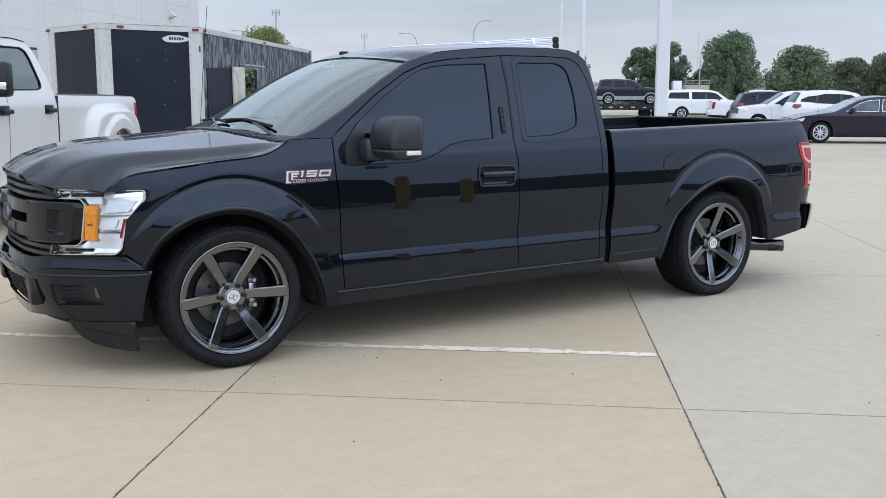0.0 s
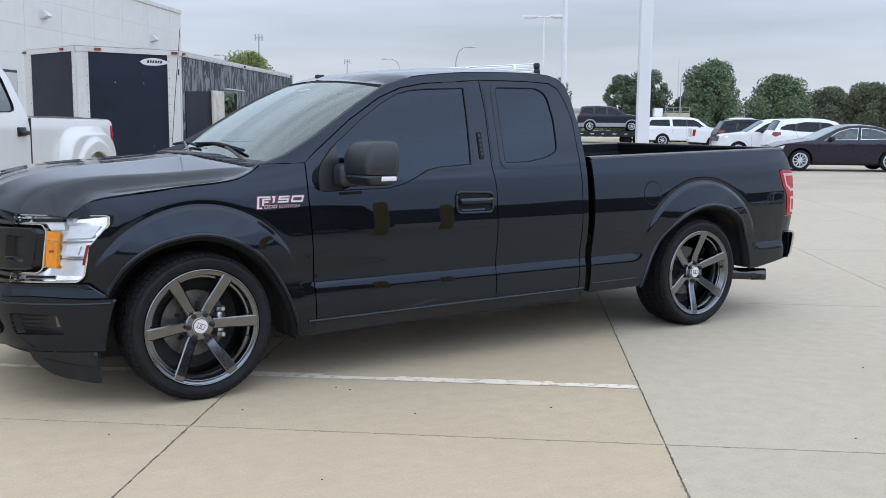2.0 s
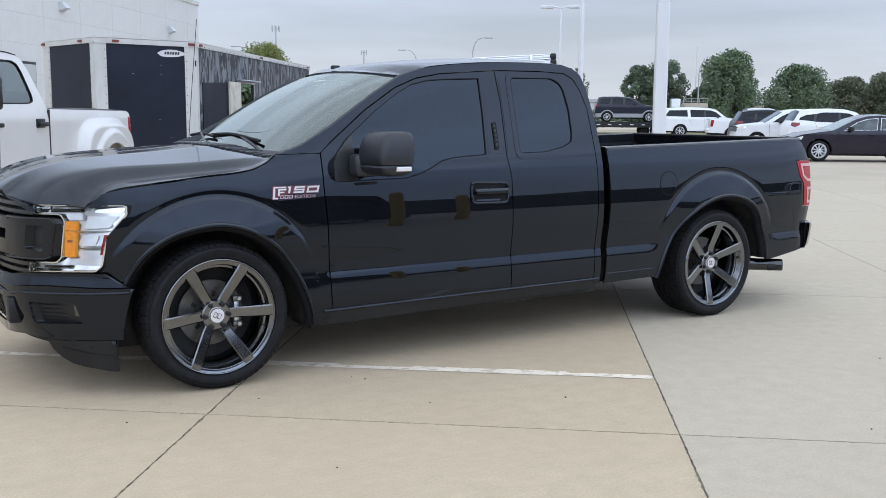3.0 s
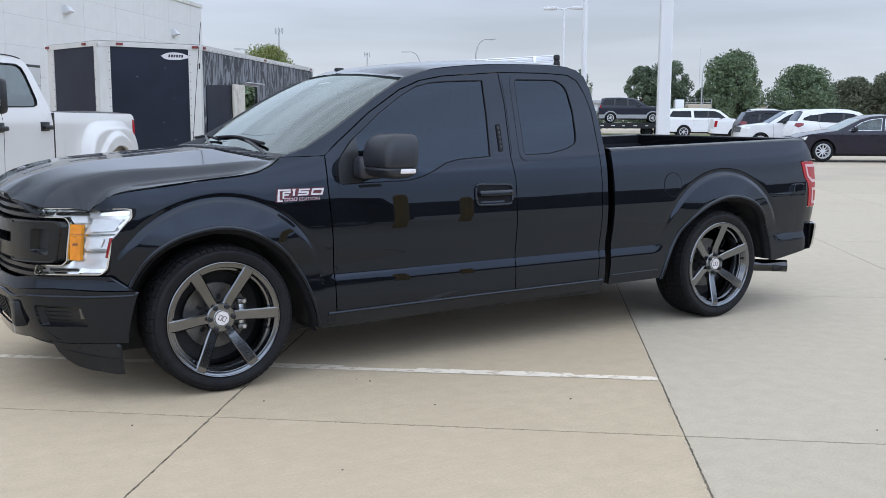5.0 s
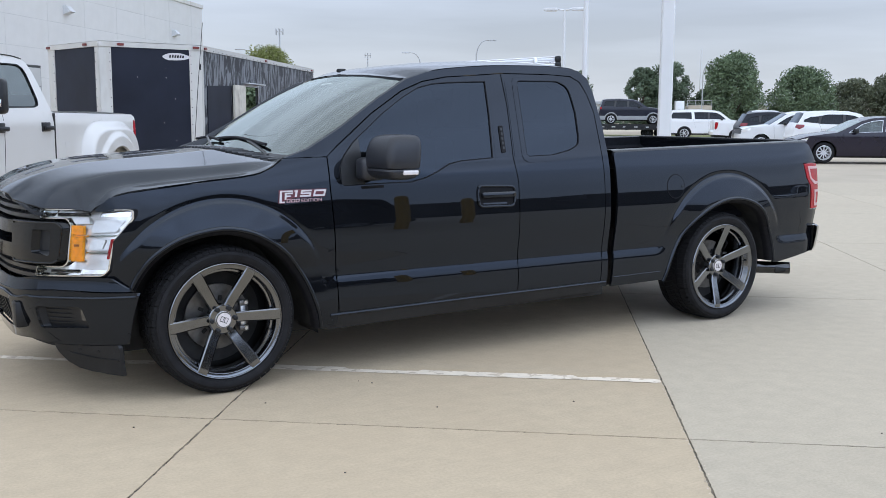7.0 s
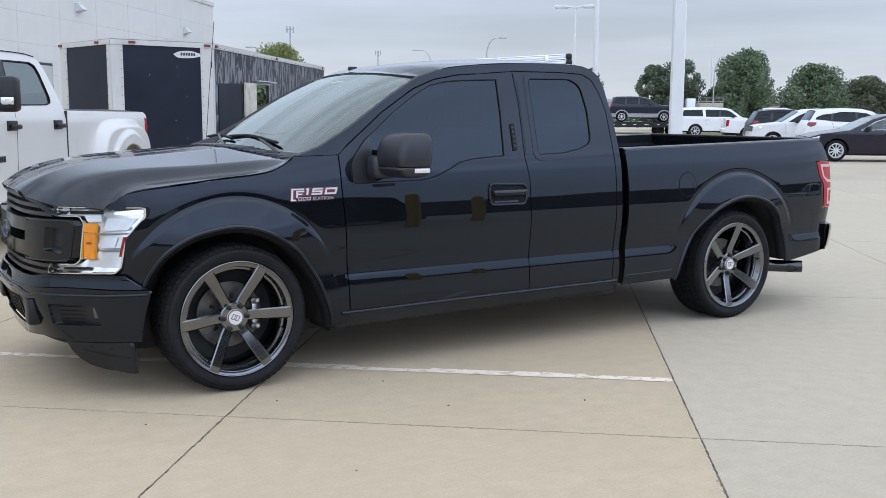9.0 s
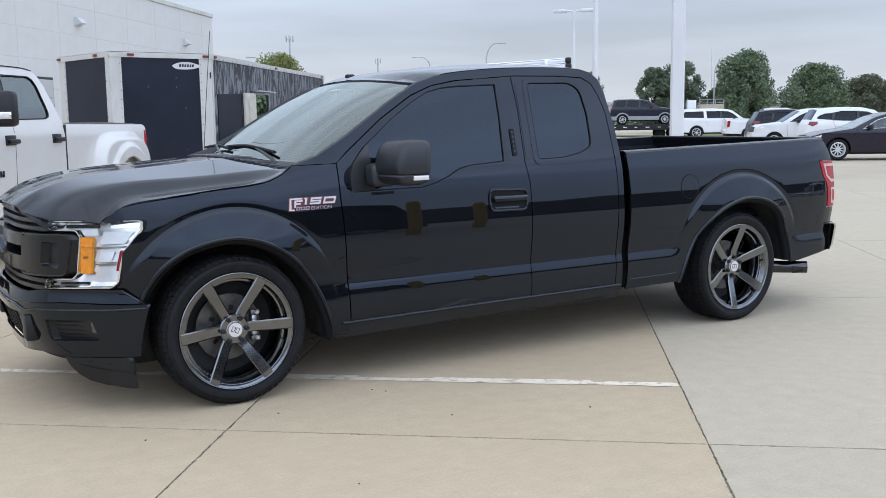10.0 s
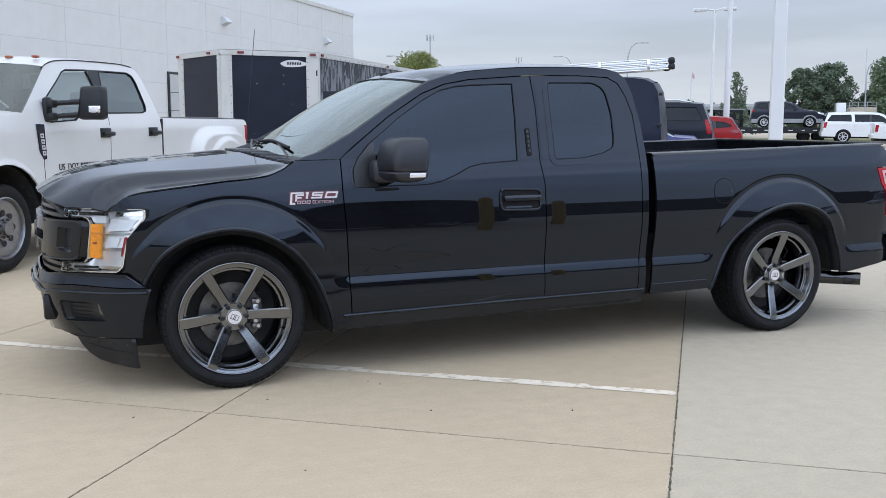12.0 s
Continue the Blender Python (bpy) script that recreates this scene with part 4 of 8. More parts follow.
low_z = fair([(-0.672, 1.038), (-0.56, 1.060), (-0.445, 1.080), (-0.308, 1.098), (-0.166, 1.110), (-0.02, 1.122), (0.10, 1.132), (0.20, 1.146), (0.35, 1.195)])
hood_front = fair([(0.0, 1.066), (0.12, 1.062), (0.30, 1.045), (0.45, 1.018), (0.56, 0.996), (0.68, 0.984), (0.80, 0.982), (0.87, 0.983)], 5)
nose_x = fair([(a, front_x(a) + d) for a, d in ((0.0, -0.012), (0.15, -0.010), (0.30, -0.006), (0.45, 0.006), (0.55, 0.022), (0.65, 0.028), (0.74, 0.018), (0.80, 0.006), (0.86, -0.012))], 6)
hood_fall = lambda a: 1.05 + 0.1 * a
edge_front = fair([(-0.86, 0.52), (-0.80, 0.60), (-0.766, 0.65), (-0.727, 0.70), (-0.686, 0.75), (-0.644, 0.80), (-0.60, 0.838)], 3)
edge_y = lambda x: edge_front(x) if x < -0.6 else hood_side_y(x)
edge_z = lambda x: 0.978 if x < -0.62 else seam_z(x) if x > -0.52 else 0.978 + (seam_z(-0.52) - 0.978) * ((x + 0.62) / 0.1) ** 1.2


def hood_side_y(x):
    return side_y(x, seam_z(x))


def hood_z(x, y):
    """The hood's height, evened out along its length."""
    a = abs(y)
    taps = ((-0.085, 0.10), (-0.045, 0.24), (0.0, 0.32), (0.045, 0.24), (0.085, 0.10))
    z = sum(w * hood_form(x + d, a) for d, w in taps)
    # the rim keeps its own line
    ye = edge_y(x)
    near = max(0.0, 1 - (ye - a) / 0.12)
    if near > 0:
        z += min(1.0, near) ** 2 * (hood_form(x, ye) - sum(w * hood_form(x + d, ye) for d, w in taps))
    return z


def hood_form(x, y):
    a = abs(y)
    m = hood_mid(x)
    # the flank runs straight from the crease to the edge; its lower fold grows from the lamp back
    yc, zc = crease_y(x), crease_z(x)
    ye, ze = edge_y(x), edge_z(x)
    t = min(1.0, max(0.0, (x + 0.74) / 0.42))
    t = t * t * (3 - 2 * t)
    yl = (yc + (ye - yc) * 0.55) * (1 - t) + min(low_y(x), ye - 0.02) * t
    zl = (zc + (ze - zc) * (yl - yc) / (ye - yc)) * (1 - t) + low_z(x) * t
    ys = (0.0, 0.33, yc, yl, ye, ye + 0.2)
    zs = (m, m - 0.005, zc, zl, ze, ze + (ze - zl) / (ye - yl) * 0.2 if t < 0.5 else ze - 0.05)
    z = sum(w * float(np.interp(abs(a + d), ys, zs)) for d, w in ((-0.018, 1), (-0.012, 2), (-0.006, 3), (0.0, 3), (0.006, 3), (0.012, 2), (0.018, 1))) / 15
    fall = hood_front(a) + hood_fall(a) * (x - nose_x(a))
    return fall + (z - fall) * 0.5 - 0.5 * math.sqrt((z - fall) ** 2 + 0.022 ** 2) + 0.006


left_edge = [(x, hood_side_y(x) - 0.0015) for x in (-0.598, -0.57, -0.54, -0.50, -0.42, -0.33, -0.2, -0.05, 0.1, 0.187, 0.24, 0.286, 0.32, 0.347)]
nose = [(nose_x(a), a) for a in (0.835, 0.80, 0.74, 0.68, 0.60, 0.50, 0.40, 0.30, 0.20, 0.10, 0.0)]
cowl = [(0.33, 0.86), (0.27, 0.70), (0.21, 0.50), (0.17, 0.25), (0.155, 0.0)]
loop = [(x, y) for x, y in nose[::-1]] + left_edge + cowl
full = loop + [(x, -y) for x, y in loop[::-1][1:-1]]
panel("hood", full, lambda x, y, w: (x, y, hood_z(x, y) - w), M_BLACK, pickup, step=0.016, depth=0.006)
# dark trough under the hood seam
for s in (1, -1):
    run = [-0.59 + 0.03 * k for k in range(32)]
    strip("seam_trough", [[(x, -s * (hood_side_y(x) - d), seam_z(x) - 0.011) for x in run] for d in (0.006, 0.07)], M_GAP, pickup)
# cowl grille under the windscreen
ws_bot = spl([(0.0, 0.34), (0.4, 0.37), (0.7, 0.44), (0.85, 0.52), (0.93, 0.58)])
rows = []
for k in range(33):
    y = -0.90 + 1.80 * k / 32
    a = abs(y)
    x0 = 0.16 + 0.17 * (a / 0.86) ** 2
    rows.append([(x0 - 0.01, y, hood_z(x0, y) - 0.03), (x0 + 0.015, y, hood_z(x0, y) - 0.008), (ws_bot(a) + 0.03, y, 1.232)])
strip("cowl_panel", rows, M_TRIM, pickup, "black louvred cowl panel")
for k in range(26):
    y = -0.78 + 1.56 * k / 25
    a = abs(y)
    x0 = 0.16 + 0.17 * (a / 0.86) ** 2
    x1 = ws_bot(a)
    zz = hood_z(x0, y) - 0.004
    box("cowl_louvre", (x0 + 0.03, y - 0.010, zz - 0.01), (x1 - 0.01, y + 0.010, zz + 0.012), M_SATIN, pickup, bevel=0.003)
# two flat vents set in the hood
for s in (1, -1):
    for x0, x1, ya, yb in ((-0.80, -0.65, 0.10, 0.165), (-0.56, -0.36, 0.115, 0.17), (-0.28, 0.04, 0.10, 0.16)):
        panel("hood_vent", rounded([(x0, s * ya), (x1, s * (ya - 0.01)), (x1, s * (yb - 0.01)), (x0, s * yb)], 0.012), lambda x, y, w: (x, y, hood_z(x, y) + 0.0012 - w), M_VENT, pickup, "dark grey hood vent", step=0.02, depth=0.004)

# windscreen and roof
ws_top = spl([(0.0, 1.120), (0.4, 1.140), (0.6, 1.165), (0.78, 1.205), (0.9, 1.24)])


def ws_map(y, t, w):
    """t runs from the cowl (0) to the roof (1)."""
    a = abs(y)
    k = 0.90 - 0.13 * t
    x = ws_bot(a * 0.93) * (1 - t) + ws_top(a) * t
    z = 1.215 * (1 - t) + (1.695 - 0.035 * (a / 0.77) ** 2) * t + 0.075 * 4 * t * (1 - t) * 0.5
    return (x + 0.5 * w, y * (1 - 0.13 * t), z - 0.85 * w)


outl = [(-0.89, 0.0), (0.89, 0.0), (0.895, 0.5), (0.885, 1.0), (-0.885, 1.0), (-0.895, 0.5)]
panel("windscreen", rounded(outl, 0.03), ws_map, M_GLASS_WS, pickup, "clear raked windscreen with a pale sheen", step=0.06, depth=0)
panel("windscreen_seal", rounded([(-0.905, -0.01), (0.905, -0.01), (0.905, 1.02), (-0.905, 1.02)], 0.02), lambda y, t, w: ws_map(y, t, w + 0.004), M_SEAL, pickup, step=0.06, depth=0.01,
      holes=[rounded([(-0.882, 0.02), (0.882, 0.02), (0.885, 0.965), (-0.885, 0.965)], 0.04)])


roof_mid = spl([(1.08, 1.690), (1.16, 1.713), (1.28, 1.740), (1.42, 1.763), (1.6, 1.780), (2.0, 1.797), (2.3, 1.797), (2.45, 1.785), (2.53, 1.755), (2.58, 1.70)])
roof_edge = spl([(1.10, 1.635), (1.20, 1.668), (1.33, 1.702), (1.5, 1.726), (1.857, 1.752), (2.2, 1.758), (2.40, 1.750), (2.53, 1.70), (2.58, 1.66)])


def roof_z(x, y):
    a = min(1.0, abs(y) / 0.80)
    rib = 0.006 * sum(math.exp(-((abs(y) - c) / 0.035) ** 2) for c in (0.15, 0.40)) * min(1, max(0, (x - 1.45) / 0.15)) * min(1, max(0, (2.42 - x) / 0.15))
    k = 1 - a ** 3.2
    z = roof_edge(x) * (1 - k) + roof_mid(x) * k + rib
    # the leading edge comes down to the top of the windscreen
    q = max(0.0, 1 - max(0.0, x - ws_top(min(0.86, abs(y) * 1.12))) / 0.16) ** 2
    zg = 1.699 - 0.035 * (min(0.8, abs(y)) * 1.12 / 0.77) ** 2
    return z * (1 - q) + zg * q


ro = [(ws_top(a * 1.12) - 0.008, a) for a in (0.0, 0.2, 0.4, 0.6, 0.7, 0.79)] + [(1.33, 0.788)] + [(1.5, 0.785), (1.857, 0.782), (2.2, 0.780), (2.40, 0.782), (2.50, 0.785), (2.555, 0.74), (2.565, 0.4), (2.568, 0.0)]
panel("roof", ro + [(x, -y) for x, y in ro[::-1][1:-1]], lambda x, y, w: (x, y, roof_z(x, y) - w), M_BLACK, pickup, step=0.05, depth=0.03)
part("roof_antenna", box_bm((1.28, 0.285, 1.725), (1.345, 0.325, 1.757), 0.012), M_TRIM, pickup, "small black roof fin", smooth=40)
# back of the cab
rows = [[(x, y, z) for y in [(-0.96 + 1.92 * k / 16) * f for k in range(17)]] for x, z, f in ((2.595, 0.33, 1.0), (2.598, 1.10, 1.01), (2.585, 1.25, 0.97), (2.56, 1.5, 0.89), (2.53, 1.69, 0.82), (2.50, 1.73, 0.80))]
strip("cab_back", rows, M_BLACK, pickup)
panel("rear_glass", rounded([(-0.68, 1.27), (0.68, 1.27), (0.62, 1.65), (-0.62, 1.65)], 0.06), lambda y, z, w: (2.605 - (z - 1.1) * 0.10 - w, y, z), M_GLASS_DARK, pickup, step=0.1, depth=0.01)
# cabin
part("cabin_floor", box_bm((0.5, -0.9, 0.40), (2.56, 0.9, 0.50)), M_CABIN, pickup)
bm = box_bm((0.42, -0.88, 0.95), (0.95, 0.88, 1.215), 0.03)
for v in bm.verts:
    if v.co.x > 0.7 and v.co.z > 1.1:
        v.co.z -= 0.03
part("dashboard", bm, M_SHADE, pickup, smooth=40)
for sy in (-0.42, 0.42):
    seat = part("front_seat", box_bm((1.45, sy - 0.26, 0.75), (1.62, sy + 0.26, 1.32), 0.06, box_bm((1.05, sy - 0.26, 0.60), (1.55, sy + 0.26, 0.80), 0.06)), M_CABIN, pickup, smooth=40)
    part("headrest", box_bm((1.54, sy - 0.13, 1.36), (1.64, sy + 0.13, 1.55), 0.04), M_CABIN, seat, smooth=40)
part("rear_seat", box_bm((2.30, -0.8, 0.7), (2.45, 0.8, 1.35), 0.06), M_CABIN, pickup, smooth=40)
part("roof_lining", box_bm((1.45, -0.74, 1.66), (2.48, 0.74, 1.68)), M_CABIN, pickup)
ring = [(0.98 + 0.06 * math.sin(2 * math.pi * k / 28), -0.42 + 0.185 * math.cos(2 * math.pi * k / 28), 1.10 + 0.175 * math.sin(2 * math.pi * k / 28)) for k in range(29)]
tube("steering_wheel", ring, 0.015, M_TRIM, pickup, cap=False)
part("rear_view_mirror", box_bm((1.12, -0.12, 1.585), (1.15, 0.12, 1.645), 0.012), M_TRIM, pickup, smooth=40)
# wipers
for arm_pts, blade_pts in (([(0.385, -0.64, 1.222), (0.415, -0.42, 1.262), (0.452, -0.10, 1.306)], [(0.425, -0.52, 1.276), (0.445, -0.10, 1.302), (0.450, 0.10, 1.304), (0.446, 0.34, 1.294)]),
                           ([(0.350, 0.16, 1.222), (0.392, 0.34, 1.262), (0.436, 0.52, 1.300)], [(0.415, 0.22, 1.284), (0.445, 0.52, 1.298), (0.470, 0.84, 1.280)])):
    arm = tube("wiper_arm", smooth_line(arm_pts, 3), 0.008, M_SATIN, pickup, sides=6)
    tube("wiper_blade", smooth_line(blade_pts, 3), 0.009, M_SEAL, arm, sides=6)
# whip aerial at the far pillar
tube("aerial", [(0.480, 0.93, 1.20), (0.515, 0.93, 1.6), (0.562, 0.93, 2.07)], 0.0022, M_TRIM, pickup, "thin black whip aerial", sides=6)

# bed: floor, bulkhead, tailgate
part("bed_floor", box_bm((2.64, -0.81, 0.72), (4.70, 0.81, 0.76)), M_BED, pickup, "black bed liner floor")
part("bed_bulkhead", box_bm((2.645, -0.86, 0.72), (2.70, 0.86, 1.215), 0.012), M_BED, pickup, "black bed front wall", smooth=40)
bm = box_bm((4.680, -0.905, 0.64), (4.750, 0.905, 1.262), 0.016)
for v in bm.verts:
    v.co.x -= 0.10 * max(0.0, (v.co.z - 0.9) / 0.36) ** 1.5
tg = part("tailgate", bm, M_BLACK, pickup, smooth=40)
part("tailgate_cap", box_bm((4.585, -0.90, 1.258), (4.650, 0.90, 1.274), 0.006), M_TRIM, tg, smooth=40)
for sy in (-1, 1):
    part("stake_pocket", box_bm((2.72, sy * 0.83 - 0.04, 1.10), (2.80, sy * 0.83 + 0.04, 1.222), 0.008), M_TRIM, pickup, smooth=40)
# rear bumper
prof = [(0.0, 4.92), (0.5, 4.90), (0.78, 4.87), (0.90, 4.83), (0.965, 4.775), (0.99, 4.72)]
ring = [(x, y) for y, x in prof]
ring = [(x, -y) for x, y in ring[::-1]] + ring[1:]
rows = []
for z, d in ((0.425, 0.10), (0.435, 0.04), (0.46, 0.025), (0.53, 0.010), (0.60, 0.0), (0.618, 0.004), (0.626, 0.02), (0.626, 0.14)):
    rows.append([(x - d, y * (1 - d * 0.2), z) for x, y in ring])
strip("rear_bumper", rows, M_BLACK, pickup)
part("bumper_core", box_bm((4.58, -0.93, 0.42), (4.76, 0.93, 0.62)), M_GAP, pickup)
# exhaust
rows = []
for t in (0.0, 0.35, 0.7, 0.93, 1.0):
    c = Vector((4.02 + 0.43 * t, -0.80 - 0.165 * t, 0.335 - 0.025 * t))
    r = 0.034 if t == 0 else 0.045
    rows.append([(c.x - (0.045 * t ** 4) * math.cos(a), c.y - r * math.cos(a), c.z + r * math.sin(a)) for a in [2 * math.pi * k / 24 for k in range(24)]])
rows.append([(x + 0.0, y * 0.999 - 0.0, z) for x, y, z in rows[-1]])
ring_c = Vector((4.45, -0.965, 0.31))
for k, (f, back) in enumerate(((0.88, 0.0), (0.88, 0.12), (0.02, 0.12))):
    rows.append([(x - back * 0.9, ring_c.y + (y - ring_c.y) * f + back * 0.36, ring_c.z + (z - ring_c.z) * f) for x, y, z in rows[4]])
ex = strip("exhaust_tip", rows[:6], M_EXH, pickup, "polished slash-cut exhaust tip", closed=True)
strip("exhaust_bore", rows[5:], M_GAP, ex, closed=True)
# dark liners inside the wheel arches
for sy in (1, -1):
    for x0, x1, z0 in ((-0.64, 0.70, 0.20), (3.02, 4.40, 0.30)):
        part("arch_liner", box_bm((x0, min(sy * 0.60, sy * 0.63), z0), (x1, max(sy * 0.60, sy * 0.63), 0.96), 0.01), M_GAP, pickup)
    for pts in ([(-0.50, 0.20), (-0.50, 0.50), (-0.42, 0.70)], [(0.56, 0.24), (0.55, 0.42), (0.46, 0.66)]):
        strip("liner_flap", [[(x, sy * yy, z) for x, z in pts] for yy in (0.62, 0.90)], M_GAP, pickup)
# under the body
part("chassis", box_bm((-0.55, -0.55, 0.24), (4.6, 0.55, 0.42), 0.02), M_GAP, pickup)
part("engine_bay", box_bm((-0.60, -0.55, 0.30), (0.55, 0.55, 0.96), 0.02), M_GAP, pickup)
for x in (0.0, WHEELBASE):
    tube("axle", [(x, -0.80, HUB_Z), (x, 0.80, HUB_Z)], 0.05, M_GAP, pickup)
part("under_body", box_bm((0.6, -0.93, 0.27), (2.62, 0.93, 0.33), 0.01), M_GAP, pickup)
part("bed_under", box_bm((2.66, -0.80, 0.40), (4.55, 0.80, 0.70), 0.01), M_GAP, pickup)

# ---- nose
LAMP = [(0.602, 0.975), (0.938, 0.981), (0.940, 0.934), (0.902, 0.824), (0.885, 0.678), (0.862, 0.648), (0.565, 0.634), (0.585, 0.686), (0.71, 0.690), (0.732, 0.713), (0.743, 0.897), (0.728, 0.928), (0.606, 0.926)]
for s in (1, -1):
    fm = front_map(s)
    L = rounded(LAMP, 0.012, 3)
    # faceted reflector: each facet leans up and ends in a small step
    def facet(y, z, w):
        up = (z - 0.62) % 0.052
        across = (y - 0.56) % 0.085
        return fm(y, z, w + 0.020 + 0.45 * up - 0.06 * across)
    back = panel("headlamp", L, facet, M_REFL, pickup, "clear headlamp with amber side marker", step=0.013, depth=0.0)
    panel("lamp_seal", [(y + (y - 0.76) * 0.012, z + (0.003 if z > 0.8 else -0.004)) for y, z in L], lambda y, z, w: fm(y, z, w + 0.004), M_SEAL, back, "thin black lamp seal", step=0.03, depth=0.05, holes=[inset(L, 0.003)])
    lens = panel("lamp_lens", L, fm, M_GLASS_CLEAR, back, "clear lamp lens", step=0.03, depth=0.0)
    lens.visible_shadow = False
    for z0, z1 in ((0.718, 0.848), (0.851, 0.897)):
        panel("amber_marker", rounded([(0.745, z0), (0.783 + (z0 - 0.718) * 0.03, z0), (0.783 + (z1 - 0.718) * 0.03, z1), (0.745, z1)], 0.003), lambda y, z, w: fm(y, z, w + 0.006), M_AMBER, back, "amber side marker", step=0.02, depth=0.014)
    def lamp_piece(nm, lo, lift, lean, mat, lab):
        zb = min(z for _, z in lo)
        panel(nm, rounded(lo, 0.004, 2), lambda y, z, w: fm(y, z, w + lift + lean * (z - zb)), mat, back, lab, step=0.03, depth=0.014)
    lamp_piece("light_pipe", [(0.640, 0.932), (0.738, 0.934), (0.758, 0.905), (0.815, 0.905), (0.80, 0.942), (0.77, 0.958), (0.640, 0.950)], 0.006, 0.3, M_LAMPW, "white light pipe")
    lamp_piece("lamp_insert", [(0.690, 0.940), (0.812, 0.944), (0.806, 0.961), (0.69, 0.958)], 0.003, 0.0, M_SEAL, "dark lamp insert")
    lamp_piece("lamp_insert", [(0.655, 0.660), (0.765, 0.666), (0.765, 0.677), (0.655, 0.672)], 0.008, 0.0, M_SEAL, "dark lamp insert")
    lamp_piece("lamp_bar", [(0.770, 0.654), (0.865, 0.660), (0.880, 0.700), (0.770, 0.690)], 0.012, 0.5, M_CHROME, "chromed lower lamp bar")
    lamp_piece("lamp_bar", [(0.585, 0.642), (0.770, 0.650), (0.770, 0.658), (0.585, 0.652)], 0.010, 0.5, M_CHROME, "chromed lower lamp bar")
    lamp_piece("lamp_bar", [(0.612, 0.934), (0.665, 0.936), (0.680, 0.972), (0.608, 0.970)], 0.004, 0.5, M_CHROME, "chromed upper lamp bar")
    lamp_piece("lamp_bar", [(0.845, 0.940), (0.928, 0.945), (0.930, 0.974), (0.845, 0.972)], 0.012, 0.5, M_CHROME, "chromed upper lamp bar")
    lamp_piece("lamp_divider", [(0.757, 0.846), (0.902, 0.856), (0.900, 0.848), (0.757, 0.838)], 0.004, 0.8, M_CHROME, "")
    lamp_piece("lamp_divider", [(0.800, 0.766), (0.888, 0.770), (0.887, 0.764), (0.800, 0.760)], 0.004, 0.8, M_CHROME, "")
    lamp_piece("lamp_bowl", [(0.806, 0.775), (0.878, 0.778), (0.886, 0.838), (0.808, 0.836)], 0.010, 0.25, M_LAMPW, "milky inner lamp bowl")
    lamp_piece("lamp_bowl", [(0.815, 0.862), (0.898, 0.868), (0.912, 0.925), (0.815, 0.925)], 0.012, 0.25, M_LAMPW, "milky inner lamp bowl")
    lamp_piece("lamp_unit", [(0.836, 0.784), (0.862, 0.785), (0.866, 0.828), (0.838, 0.828)], 0.006, 0.2, M_REFL, "square bright lamp unit")
    panel("marker_mark", [(0.756, 0.792), (0.774, 0.793), (0.774, 0.804), (0.756, 0.803)], lambda y, z, w: fm(y, z, w + 0.004), M_RUSTY_MARK, back, "dark mark in the amber lens", step=0.02, depth=0.004)
    panel("lamp_bezel", L, lambda y, z, w: fm(y, z, w + 0.003), M_CHROME, back, "bright lamp bezel", step=0.02, depth=0.012, holes=[inset(L, 0.0045)])
    panel("red_marker", rounded([(0.878, 0.735), (0.890, 0.735), (0.902, 0.835), (0.890, 0.835)], 0.003), lambda y, z, w: fm(y, z, w + 0.004), M_RED, back, "small red side reflector", step=0.04, depth=0.01)
    # grille end bracket with a dished recess
    br = panel("grille_bracket", rounded([(0.42, 0.700), (0.70, 0.704), (0.728, 0.722), (0.742, 0.890), (0.722, 0.914), (0.42, 0.912)], 0.012), lambda y, z, w: fm(y, z, w - 0.030), M_BRACKET, pickup, "dark grey grille bracket", step=0.03, depth=0.06,
               holes=[rounded([(0.592, 0.756), (0.686, 0.744), (0.690, 0.872), (0.598, 0.872)], 0.012)])
    panel("bracket_recess", rounded([(0.580, 0.742), (0.698, 0.734), (0.702, 0.882), (0.586, 0.882)], 0.012), lambda y, z, w: fm(y, z, w + 0.012), M_TRIM, br, step=0.03, depth=0.0)
    edge_ = rounded([(0.44, 0.704), (0.70, 0.708), (0.724, 0.726), (0.738, 0.886), (0.719, 0.909), (0.44, 0.907)], 0.012)
    tube("bracket_edge", [Vector(fm(y, z, -0.031)) for y, z in resample(edge_, 0.02, closed=False)], 0.005, M_BRACKET, br, sides=6)
    panel("recess_sill", [(0.612, 0.758), (0.680, 0.744), (0.690, 0.772), (0.612, 0.766)], lambda y, z, w: fm(y, z, w - 0.024 + 1.6 * (z - 0.75)), M_SATIN, br, step=0.02, depth=0.0)

# grille: middle bar, slats and mesh
fm = front_map(1)
panel("grille_back", [(-0.62, 0.60), (0.62, 0.60), (0.62, 0.955), (0.45, 1.005), (0.12, 1.045), (-0.12, 1.045), (-0.45, 1.005), (-0.62, 0.955)], lambda y, z, w: fm(y, z, w + 0.06), M_GAP, pickup, step=0.06, depth=0)
panel("grille_bar", rounded([(-0.43, 0.716), (0.43, 0.716), (0.43, 0.906), (-0.43, 0.906)], 0.01), lambda y, z, w: fm(y, z, w - 0.026), M_BRACKET, pickup, "dark grey grille bar", step=0.04, depth=0.06,
      holes=[rounded([(0.14, 0.79), (0.415, 0.79), (0.415, 0.84), (0.14, 0.84)], 0.006), rounded([(-0.415, 0.79), (-0.14, 0.79), (-0.14, 0.84), (-0.415, 0.84)], 0.006)])
